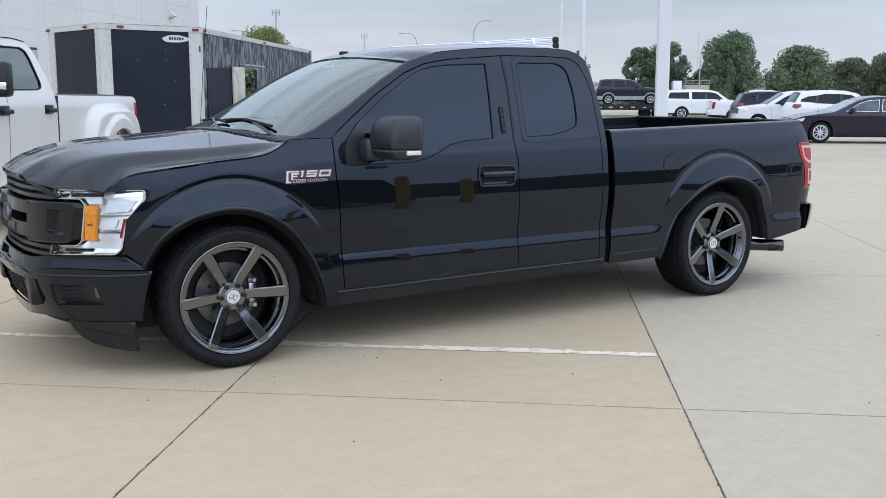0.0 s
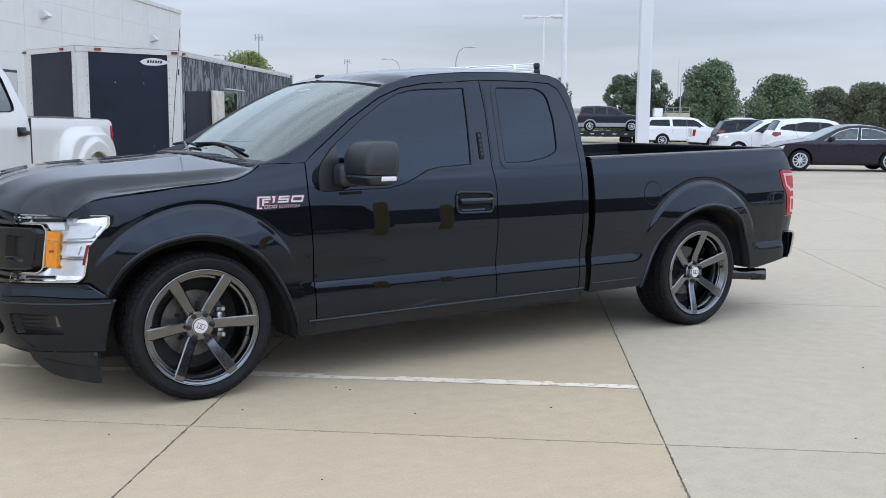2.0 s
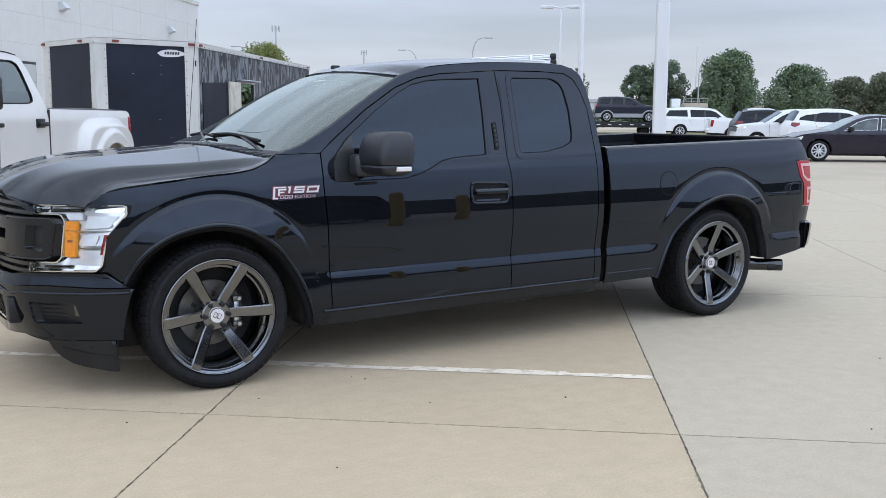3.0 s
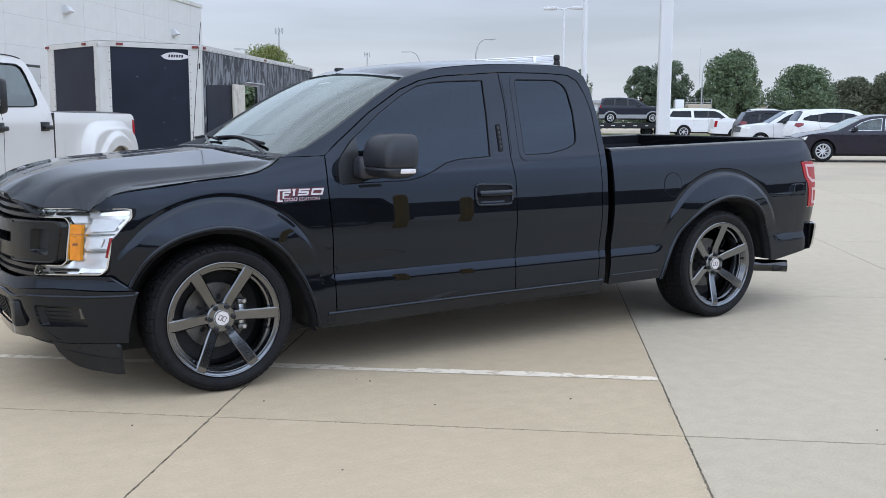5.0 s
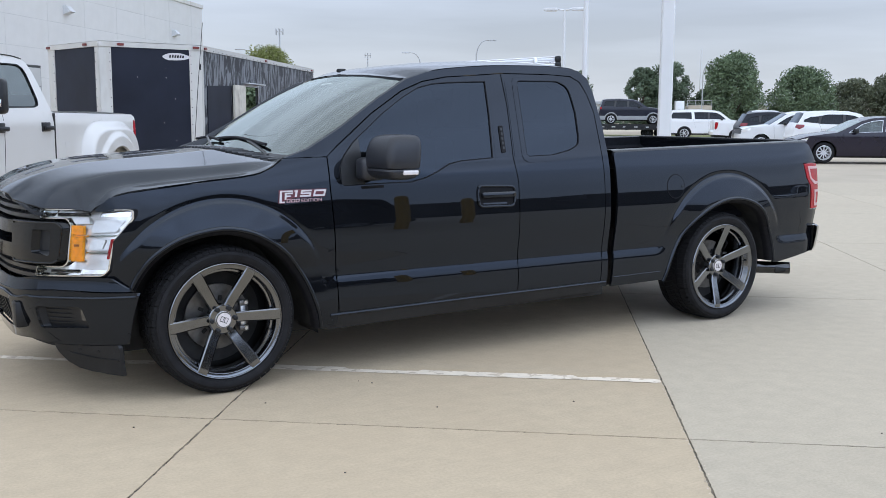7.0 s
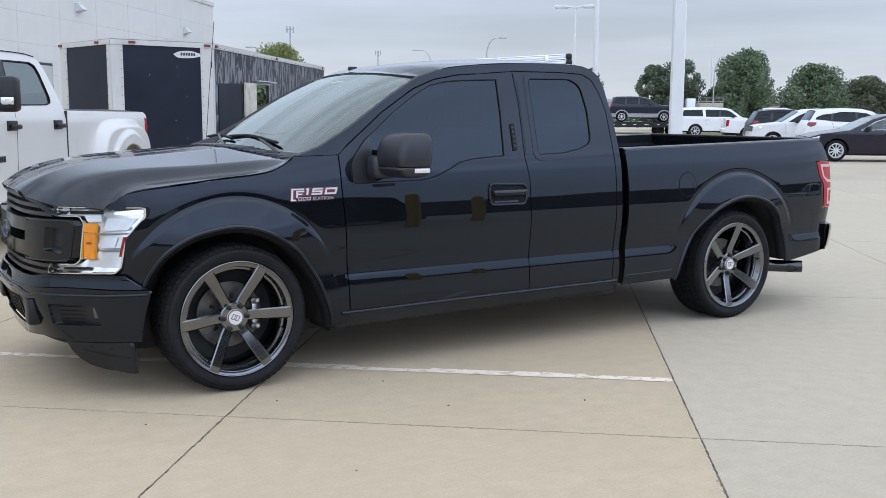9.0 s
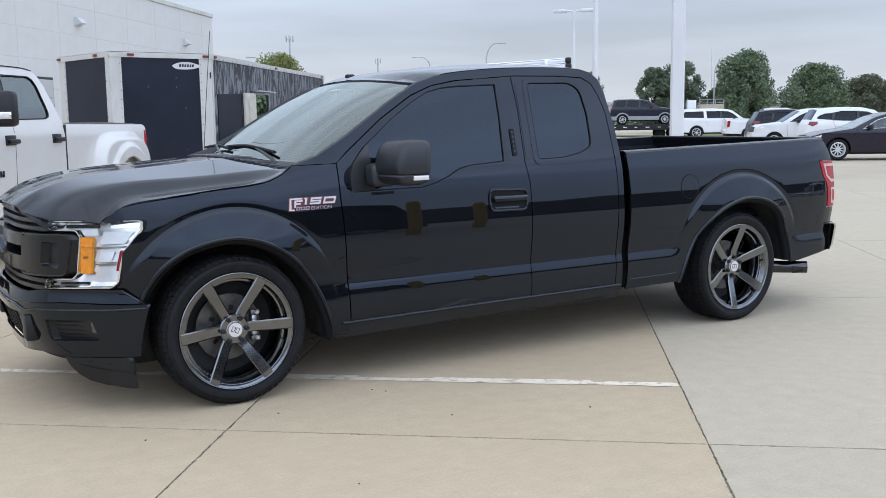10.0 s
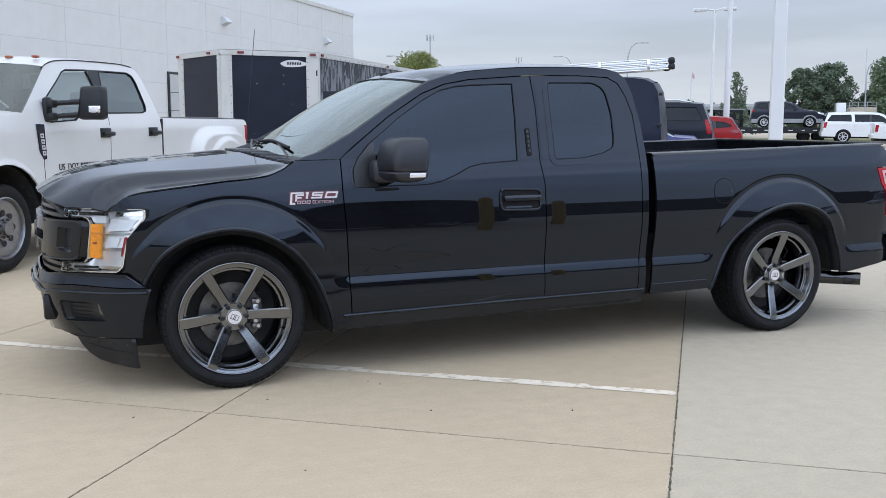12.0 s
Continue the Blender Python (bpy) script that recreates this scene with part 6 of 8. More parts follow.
WF = [(0.705, 1.43), (0.70, 1.50), (0.735, 1.60), (0.86, 1.69), (1.11, 1.845), (1.24, 1.935), (1.33, 1.965), (1.735, 1.982), (1.79, 1.80), (1.85, 1.515), (1.36, 1.49), (1.30, 1.455), (1.24, 1.425), (0.78, 1.405)]
WR = rounded([(1.975, 1.985), (2.60, 1.99), (2.70, 1.955), (2.745, 1.88), (2.80, 1.60), (2.775, 1.535), (2.66, 1.51), (1.90, 1.502), (1.91, 1.70)], 0.02, 3)
wt_prof = [(-0.92, 0.42, "front_bumper"), (-1.02, 0.60, "front_bumper"), (-1.02, 0.78, "grille"), (-0.97, 1.28, "hood"), (-0.85, 1.36, "hood"), (-0.4, 1.435, "hood"), (0.1, 1.475, "hood"), (0.36, 1.50, "windscreen"), (0.96, 1.975, "roof"), (1.05, 2.018, "roof"), (1.19, 2.050, "roof"), (1.5, 2.072, "roof"), (1.78, 2.080, "roof"),
           (2.37, 2.083, "roof"), (2.60, 2.075, "roof"), (2.72, 2.060, "roof"), (2.80, 2.032, "roof"), (2.85, 1.99, "rear_glass"), (2.91, 1.90, "rear_glass"), (3.00, 1.65, "cab_back"), (3.06, 1.47, ""), (3.10, 1.455, ""), (5.60, 1.437, "tailgate"), (5.68, 1.40, "tailgate"), (5.70, 0.80, "rear_bumper"), (5.80, 0.74, "rear_bumper"), (5.78, 0.52, "rear_bumper")]
M_WT_PAINT = material("white_fleet_paint", (0.645, 0.635, 0.615), 0.35, coat=0.6, var=0.02, scale=2, stain=(0.52, 0.50, 0.46), stain_scale=1.5, stain_lo=0.62, stain_hi=0.95)
def flare(x, z):
    """The square flare over the twin rear wheels, with the arch inside it."""
    d = (abs((x - 4.68) / 0.90) ** 4 + abs((z - 0.45) / 0.885) ** 4) ** 0.25
    t = min(1.0, max(0.0, (1.03 - d) / 0.15))
    g = min(1.0, max(0.0, (0.80 - math.hypot(x - 4.68, z - 0.42)) / 0.08))
    return 0.13 * t * t * (3 - 2 * t) + 0.045 * g * g * (3 - 2 * g)


M_DISC = material("dull_wheel_steel", (0.25, 0.25, 0.26), 0.34, metal=0.9, var=0.12, scale=20)
M_CABLAMP = material("dull_orange_lens", (0.35, 0.09, 0.03), 0.3, var=0.1, scale=30)
WT_MAT = pose(0, 0, 0, 0, 0, 55) @ pose(0, 0.98, 0)
wt = vehicle("work_truck", "white crew-cab work pickup with dual rear wheels and black mirrors", "pickup truck", pose(-1.16, 3.9, 0) @ WT_MAT, wt_prof, [WF, WR], [0.0, 4.68], 0.98, M_WT_PAINT, 1.42, wheel_r=0.42, arch=0.60, sill=0.50,
             clear_front=True, wide=dual, step=0.032, tumble=0.34, spokes=0, rim_mat=M_DISC,
             seams=[[(0.64, 0.55), (0.62, 1.0), (0.62, 1.39)], [(1.83, 0.55), (1.87, 1.1), (1.88, 1.48)]],
             lamps=[([(5.60, 1.36), (5.672, 1.35), (5.685, 0.98), (5.63, 0.98), (5.61, 1.08)], M_RED, "red tail lamp"), ([(-0.98, 1.22), (-0.66, 1.26), (-0.70, 0.98), (-0.98, 0.92)], M_REFL, "clear headlamp")])
for s in (1, -1):
    # towing mirrors on two arms
    bm = box_bm((0.86, -0.135, 1.435), (1.02, 0.15, 1.775), 0.045)
    for v in bm.verts:
        if v.co.z > 1.68:
            v.co.y *= 0.86
            v.co.x += 0.03
    mr = part("mirror_head", bm, M_TRIM, wt, "tall black towing mirror", smooth=50)
    mr.location.y = -s * 1.35
    sig = box("mirror_signal", (0.846, -0.125, 1.505), (0.866, 0.0, 1.575), M_CHROME, mr, "bright-framed mirror signal", bevel=0.006)
    box("signal_lens", (0.842, -0.112, 1.52), (0.850, -0.045, 1.56), M_WLENS, sig, "white signal lens", bevel=0.004)
    for z in (1.47, 1.60):
        tube("mirror_arm", [(0.72, s * 0.43, z - 0.02), (0.82, s * 0.34, z), (0.93, s * 0.10, z + 0.02)], 0.026, M_TRIM, mr, sides=8)
        box("arm_sleeve", (0.70, s * 0.36 - 0.06, z - 0.045), (0.80, s * 0.36 + 0.06, z + 0.035), M_TRIM, mr, bevel=0.02)
    box("mirror_mount", (0.69, s * 0.39 - 0.03, 1.41), (0.80, s * 0.39 + 0.03, 1.66), M_TRIM, mr, bevel=0.025)
    # flare over the twin rear wheels
    fl = [(4.68 + 0.925 * math.copysign(abs(math.cos(a)) ** 0.5, math.cos(a)), 0.45 + 0.91 * abs(math.sin(a)) ** 0.5) for a in [math.pi * k / 40 for k in range(41)]]
    fl = [p for p in fl if p[1] > 0.52]
    ar = [(4.68 + 0.60 * math.cos(math.pi * k / 24), 0.42 + 0.60 * math.sin(math.pi * k / 24)) for k in range(25)]
    ar = [p for p in ar if p[1] > 0.52]
    panel("rear_flare", fl + ar[::-1], lambda x, z, w, s=s: (x, -s * (0.982 + flare(x, z) - w), z), M_WT_PAINT, wt, "bulging flare over the twin rear wheels", step=0.022, depth=0.04)
    # black pull handles in their cups, and the black pillar between the doors
    for hx in (1.80, 2.865):
        cup = box("handle_cup", (hx - 0.135, -0.012, 1.240), (hx + 0.075, 0.012, 1.345), M_TRIM, wt, "black door-handle cup", bevel=0.010)
        cup.location.y = -s * 0.982
        grip = box("door_handle", (hx - 0.11, -0.022, 1.255), (hx + 0.105, 0.022, 1.305), M_TRIM, cup, "black pull handle", bevel=0.016)
        grip.location.y = -s * 0.028
    def pillar(x, z, w, s=s):
        t = max(0.0, z - 1.30)
        return (x, -s * (0.98 - 0.34 * t * t / (t + 0.16) + 0.003 - w), z)
    panel("pillar_cover", [(1.745, 1.980), (1.970, 1.984), (1.905, 1.70), (1.895, 1.505), (1.857, 1.512), (1.797, 1.80)], pillar, M_TRIM, wt, "black pillar cover", step=0.05, depth=0.004)
    # vent badge behind the front wheel: plain dark plate with a pale block
    sm = lambda x, z, w, s=s: (x, -s * (0.98 + dual(x, z) - w), z)
    vb = panel("fender_vent", rounded([(0.49, 1.395), (0.635, 1.39), (0.655, 1.05), (0.60, 1.04), (0.535, 1.12)], 0.01), lambda x, z, w: sm(x, z, w - 0.010), M_CHROME, wt, "bright-edged black fender vent", step=0.05, depth=0.012)
    panel("vent_field", inset([(0.49, 1.395), (0.635, 1.39), (0.655, 1.05), (0.60, 1.04), (0.535, 1.12)], 0.020), lambda x, z, w: sm(x, z, w - 0.013), M_TRIM, vb, step=0.05, depth=0.003)
    for k in range(4):
        z0 = 1.30 - k * 0.058
        panel("vent_mark", [(0.555 + k * 0.010, z0), (0.610 + k * 0.008, z0), (0.613 + k * 0.008, z0 - 0.042), (0.560 + k * 0.010, z0 - 0.042)], lambda x, z, w: sm(x, z, w - 0.015), M_BADGE_W, vb, step=0.1, depth=0.003, holes=[[(0.570 + k * 0.010, z0 - 0.012), (0.598 + k * 0.008, z0 - 0.012), (0.599 + k * 0.008, z0 - 0.030), (0.572 + k * 0.010, z0 - 0.030)]])
    for k in range(8):
        a = 2 * math.pi * k / 8
        strip("wheel_vent", [[(0.145 * math.cos(a) + r * math.cos(2 * math.pi * j / 10), -s * (0.845 + 0.085 + d), 0.42 + 0.145 * math.sin(a) + r * math.sin(2 * math.pi * j / 10)) for j in range(10)] for r, d in ((0.030, 0.0), (0.030, 0.004), (0.001, 0.004))], M_GAP, wt, "dark round wheel hole", closed=True)
    strip("wheel_disc", [[(r * math.cos(2 * math.pi * j / 32), -s * (0.845 + d), 0.42 + r * math.sin(2 * math.pi * j / 32)) for j in range(32)] for r, d in ((0.27, 0.02), (0.255, 0.085), (0.19, 0.088), (0.12, 0.070), (0.115, 0.095), (0.07, 0.10), (0.066, 0.145), (0.001, 0.15))], M_DISC, wt, "dull steel wheel disc", closed=True)
    tube("hub_cap", [(0, -s * 0.93, 0.42), (0, -s * 0.965, 0.42)], 0.052, M_TRIM, wt, "black hub cap", sides=20)
    for k in range(8):
        a = 2 * math.pi * (k + 0.5) / 8
        c = (0.088 * math.cos(a), 0.42 + 0.088 * math.sin(a))
        tube("lug_nut", [(c[0], -s * 0.935, c[1]), (c[0], -s * 0.972, c[1])], 0.012, M_STEEL, wt, sides=8)
for s in (1, -1):
    tube("drip_rail", smooth_line([(0.90, -s * 0.800, 1.952), (1.035, -s * 0.786, 2.010), (1.19, -s * 0.776, 2.046), (1.5, -s * 0.770, 2.068), (2.0, -s * 0.768, 2.078), (2.5, -s * 0.768, 2.077), (2.74, -s * 0.772, 2.055)], 4), 0.0055, M_SEAL, wt, sides=6)
for k in range(5):
    y = -0.62 + 0.31 * k
    box("cab_light", (1.06, y - 0.03, 2.070), (1.13, y + 0.03, 2.098), M_CABLAMP, wt, "small dull orange cab light", bevel=0.012)
for k in range(3):
    box("side_mark", (5.44 + k * 0.045, -0.992, 1.10), (5.475 + k * 0.045, -0.984, 1.165), M_TRIM, wt, "dark bar of lettering", bevel=0.002)
part("bed_front", box_bm((3.10, -0.93, 0.75), (3.16, 0.93, 1.44)), M_WT_PAINT, wt)
part("bed_deck", box_bm((3.10, -0.93, 0.85), (5.66, 0.93, 0.90)), M_TRIM, wt)
part("bed_wall", box_bm((3.10, -0.93, 0.9), (5.66, -0.88, 1.42)), M_WT_PAINT, wt)
part("bed_wall", box_bm((3.10, 0.88, 0.9), (5.66, 0.93, 1.42)), M_WT_PAINT, wt)
box("bed_gap", (3.055, -0.985, 0.56), (3.085, -0.96, 1.45), M_GAP, wt)
panel("fuel_flap", rounded([(3.34, 0.94), (3.57, 0.94), (3.57, 1.115), (3.34, 1.115)], 0.02), lambda x, z, w: (x, -(0.983 - w), z), M_WT_PAINT, wt, "square fuel flap", step=0.06, depth=0.006)


lettering("US", 0.092, pose(0.855, -0.985, 0.925, 90, 0, 0), M_TRIM, "door_lettering", "black door lettering", wt)
lettering("DOT", 0.092, pose(1.015, -0.985, 0.923, 90, 0, 0), M_TRIM, "door_lettering", "black door lettering", wt)
for k in range(7):
    box("lettering_bar", (1.250 + k * 0.051, -0.990, 0.921), (1.283 + k * 0.051, -0.983, 0.985), M_TRIM, wt, "black bar of lettering", bevel=0.002)
for k in range(3):
    box("lettering_bar", (0.72 + k * 0.03, -0.990, 0.80 + 0.012 * k), (0.742 + k * 0.03, -0.983, 0.84), M_TRIM, wt, "black bar of lettering", bevel=0.002)

# ---- the cargo trailer with its wedge nose
M_TR_SKIN = material("black_trailer_skin", (0.012, 0.015, 0.027), 0.5, spec=0.2, coat=0.05, var=0.2, scale=2, stain=(0.020, 0.023, 0.034), stain_scale=1.2, stain_lo=0.55, stain_hi=0.9, bump=0.05, bump_scale=3)
M_TR_WORN = material("peeling_black_skin", (0.022, 0.024, 0.030), 0.6, var=0.3, scale=3, stain=(0.20, 0.21, 0.225), stain_scale=1.5, stain_lo=0.50, stain_hi=0.55, stain_twist=1.8, stretch=(4.4, 4.4, 0.95), bump=0.2, bump_scale=20)
M_TR_WHITE = material("chalky_white_trim", (0.56, 0.55, 0.52), 0.6, var=0.06, scale=4, stain=(0.42, 0.38, 0.33), stain_scale=3, stain_lo=0.58, stain_hi=0.8, stretch=(1, 1, 0.3))
M_CREAM = material("cream_board", (0.62, 0.58, 0.50), 0.7, var=0.06, scale=6, stain=(0.42, 0.38, 0.32), stain_scale=4)
M_MARKER = material("faded_red_lens", (0.16, 0.022, 0.018), 0.4, var=0.2, scale=30)
M_RUST = material("rusty_screw", (0.09, 0.08, 0.08), 0.8, var=0.3, scale=40)
tr = thing("cargo_trailer", "black enclosed cargo trailer with wedge nose, white trim and peeling side", "trailer", pose(3.87, 10.87, 0, 0, 0, 52.5))
# local frame: x runs back along the near side from its front corner, y across (0 to 2.55 away), z up
TL, TW, T0, T1 = 8.6, 2.72, 0.45, 2.525
APEX = (-1.144, 1.296)


def wall_map(p, q, out=1):
    p, q = Vector((*p, 0)), Vector((*q, 0))
    d = (q - p).normalized()
    n = Vector((d.y, -d.x, 0)) * out
    return lambda u, z, w: tuple(p + d * u - n * w + Vector((0, 0, z)))


near_wall = wall_map((0, 0), (TL, 0))
far_wall = wall_map((0, TW), (TL, TW), -1)
nose_r = wall_map(APEX, (0, 0))
nose_l = wall_map((0, TW), APEX)
NL = math.hypot(1.144, 1.296)
NF = math.hypot(1.144, TW - 1.296)
hole = [(2.42, 1.30), (3.40, 1.30), (3.40, 1.99), (2.42, 1.99)]
panel("side_skin", [(0.0, T0), (TL, T0), (TL, T1), (0.0, T1)], near_wall, M_TR_WORN, tr, "peeling weathered black side skin", step=0.4, depth=0.04, holes=[hole])
panel("side_skin", [(0.0, T0), (TL, T0), (TL, T1), (0.0, T1)], far_wall, M_TR_SKIN, tr, step=0.6, depth=0.04)
for fm2, ln in ((nose_r, NL), (nose_l, NF)):
    panel("nose_skin", [(0.0, T0), (ln, T0), (ln, T1), (0.0, T1)], fm2, M_TR_SKIN, tr, "smooth black nose skin", step=0.3, depth=0.03)
# white posts and belts
for fm2, u0, u1 in ((nose_r, 0.0, 0.19), (nose_r, NL - 0.215, NL), (nose_l, NF - 0.125, NF), (nose_l, 0.0, 0.235)):
    panel("corner_post", [(u0, T0), (u1, T0), (u1, T1), (u0, T1)], lambda u, z, w, fm2=fm2: fm2(u, z, w - 0.012), M_TR_WHITE, tr, "chalky white corner post", step=0.5, depth=0.02)
panel("corner_post", [(0.0, T0), (0.07, T0), (0.07, T1), (0.0, T1)], lambda u, z, w: near_wall(u, z, w - 0.012), M_TR_WHITE, tr, "chalky white corner post", step=0.5, depth=0.02)
for fm2, ln, nm in ((nose_r, NL, "top_rail"), (nose_l, NF, "top_rail"), (near_wall, TL, "top_rail")):
    panel(nm, [(-0.01, T1), (ln + 0.01, T1), (ln + 0.01, T1 + 0.082), (-0.01, T1 + 0.082)], lambda u, z, w, fm2=fm2: fm2(u, z, w - 0.022), M_TR_WHITE, tr, "white riveted top rail", step=0.5, depth=0.04)
    panel("bottom_rail", [(-0.01, T0 - 0.10), (ln + 0.01, T0 - 0.10), (ln + 0.01, T0), (-0.01, T0)], lambda u, z, w, fm2=fm2: fm2(u, z, w - 0.022), M_TR_WHITE, tr, "white bottom rail", step=0.5, depth=0.04)
for fm2, us in ((nose_r, (0.34, NL - 0.10)), (nose_l, (0.05, NF - 0.42)), (near_wall, (0.15, 4.0, 8.3))):
    for u in us:
        panel("marker_lamp", rounded([(u - 0.055, T1 + 0.022), (u + 0.055, T1 + 0.022), (u + 0.055, T1 + 0.060), (u - 0.055, T1 + 0.060)], 0.01), lambda a, z, w, fm2=fm2: fm2(a, z, w - 0.045), M_MARKER, tr, "small dull red marker lamp", step=0.1, depth=0.024)
# screws along posts and rails
for fm2, u, n in ((nose_r, 0.165, 14), (nose_r, NL - 0.19, 14), (nose_l, 0.21, 14), (nose_l, NF - 0.10, 14)):
    for k in range(n):
        z = T0 + 0.1 + k * (T1 - T0 - 0.2) / (n - 1)
        panel("screw", circle(u, z, 0.008, 8), lambda a, zz, w, fm2=fm2: fm2(a, zz, w - 0.018), M_RUST, tr, step=0.05, depth=0.007)
for k in range(34):
    u = 0.1 + k * 0.25
    panel("screw", circle(u, T1 + 0.02, 0.009, 8), lambda a, zz, w: near_wall(a, zz, w - 0.029), M_RUST, tr, step=0.05, depth=0.008)
for u, z in ((0.62, 2.05), (1.10, 2.20), (1.10, 2.05), (1.05, 1.3), (0.55, 1.2), (1.25, 1.7), (1.25, 1.0)):
    panel("screw", circle(u, z, 0.006, 8), lambda a, zz, w: nose_r(a, zz, w - 0.004), M_TR_WHITE, tr, step=0.05, depth=0.005)
lg = [(1.12, 2.405), (1.20, 2.445), (1.30, 2.465), (1.45, 2.462), (1.60, 2.42), (1.66, 2.405), (1.60, 2.385), (1.45, 2.35), (1.25, 2.345), (1.17, 2.365)]
lgp = panel("maker_plate", smooth_line(lg + [lg[0]], 3)[:-1], lambda u, z, w: nose_r(u - 0.08, z, w - 0.008), M_BADGE_W, tr, "white maker's plate with dark bars", step=0.1, depth=0.008)
for k in range(6):
    panel("plate_bar", [(1.24 + k * 0.045, 2.385), (1.27 + k * 0.045, 2.385), (1.278 + k * 0.045, 2.43), (1.248 + k * 0.045, 2.43)], lambda u, z, w: nose_r(u - 0.08, z, w - 0.011), M_TRIM, lgp, step=0.1, depth=0.003)
panel("number_mark", [(1.69, 2.20), (1.715, 2.20), (1.715, 2.31), (1.69, 2.29)], lambda u, z, w: nose_r(u, z, w - 0.017), M_TRIM, tr, "dark painted bar", step=0.1, depth=0.004)
# roof, serving hatch, dark board, open flap
bm = bmesh.new()
for z in (T1 + 0.070, T1 + 0.090):
    vs = [bm.verts.new((x, y, z)) for x, y in ((APEX[0], APEX[1]), (0, 0), (TL, 0), (TL, TW), (0, TW))]
    bm.faces.new(vs)
part("roof", bm, M_TR_WHITE, tr)
part("floor", box_bm((-0.2, 0.05, T0 - 0.06), (TL - 0.05, TW - 0.05, T0)), M_GAP, tr)
for yy in (0.0, TW - 0.1):
    part("rear_post", box_bm((TL - 0.08, yy, T0), (TL, yy + 0.1, T1)), M_TR_WHITE, tr)
part("rear_header", box_bm((TL - 0.08, 0.1, T1 - 0.15), (TL, TW - 0.1, T1)), M_TR_WHITE, tr)
panel("dark_board", [(0.25, 0.95), (1.60, 0.95), (1.60, 1.98), (0.25, 1.94)], lambda u, z, w: near_wall(u, z, w - 0.014), M_TR_SKIN, tr, "clean black board", step=0.3, depth=0.016)
part("hatch_flap", box_bm((1.64, -0.075, 1.18), (2.34, -0.03, 2.0), 0.008), M_CREAM, tr, "cream hatch flap swung open against the side", smooth=30)
panel("hatch_frame", [(2.36, 1.24), (3.46, 1.24), (3.46, 2.04), (2.36, 2.04)], lambda u, z, w: near_wall(u, z, w - 0.02), M_ALU, tr, "aluminium hatch frame", step=0.3, depth=0.04, holes=[hole])
part("hatch_awning", box_bm((2.34, -0.16, 2.03), (3.50, 0.0, 2.06), 0.006), M_ALU, tr, smooth=30)
for x in (5.0, 5.9):
    wheel(tr, x, 0.10, 0.34, 1, radius=0.34, rim=0.19, spokes=5, width=0.2, tint=M_ALU, detail=False).location.y = -0.02
    wheel(tr, x, 0.10, 0.34, -1, radius=0.34, rim=0.19, spokes=5, width=0.2, tint=M_ALU, detail=False).location.y = TW + 0.02
    box("fender", (x - 0.42, -0.14, 0.72), (x + 0.42, 0.0, 0.76), M_ALU, tr)
tube("hitch_tongue", [(-1.2, TW / 2, 0.48), (-2.4, TW / 2, 0.46)], 0.05, M_GAP, tr)
tube("jack_stand", [(-2.2, TW / 2, 0.0), (-2.2, TW / 2, 0.7)], 0.03, M_ALU, tr)

# ---- the white panelled building
M_WALL = material("white_wall_panel", (0.62, 0.61, 0.59), 0.55, var=0.025, scale=1.5, bump=0.04, bump_scale=20, stain=(0.54, 0.53, 0.50), stain_scale=0.25, stain_lo=0.5, stain_hi=0.9, per_object=0.012)
M_WJOINT = material("wall_joint", (0.50, 0.50, 0.49), 0.8, var=0.1, scale=10)
bw = new("wall_north")
bw.matrix_world = pose(10.1, 52.3, 0, 0, 0, 51)
tagged(bw, "tall white panelled building wall with small wall lamps", "wall", kind="structure")
BX0, BX1, BH = -60.0, 21.0, 9.62
part("wall_core", box_bm((BX0, -0.012, 0), (BX1, 24, BH)), M_WJOINT, bw)
zc = [-0.2, 1.80, 3.32, 4.84, 6.36, 7.88, 9.40]
me_cache = {}
xj = -14.45
xs = [xj + 4.15 * k for k in range(-11, 10)]
for i in range(len(xs) - 1):
    for j in range(len(zc) - 1):
        w, h = min(xs[i + 1], BX1) - xs[i], zc[j + 1] - zc[j]
        if w <= 0.1:
            continue
        key = (round(w, 2), round(h, 2))
        if key not in me_cache:
            ob = part("wall_panel", box_bm((0.010, 0, 0.010), (w - 0.010, 0.06, h - 0.010), 0.006), M_WALL, bw)
            me_cache[key] = ob.data
        else:
            ob = new("wall_panel", me_cache[key])
            ob.parent = bw
        ob.location = (xs[i], -0.02, zc[j])
part("roof_coping", box_bm((BX0 - 0.1, -0.10, BH - 0.22), (BX1 + 0.1, 0.3, BH + 0.06), 0.02), M_TR_WHITE, bw)
M_DOORG = material("grey_door_paint", (0.46, 0.46, 0.45), 0.5, var=0.05, scale=1.5)
dr = part("door_frame", box_bm((-6.28, -0.10, 0), (-3.1, -0.04, 3.94), 0.01), M_SATIN, bw, "dark door frame")
for k in range(4):
    part("door_slat", box_bm((-6.16, -0.16, 0.02 + k * 0.95), (-3.22, -0.10, 0.95 + k * 0.95), 0.02), M_DOORG, bw, "grey overhead door section")
M_LAMPBOX = material("grey_lamp_housing", (0.55, 0.56, 0.57), 0.5, var=0.05, scale=8)
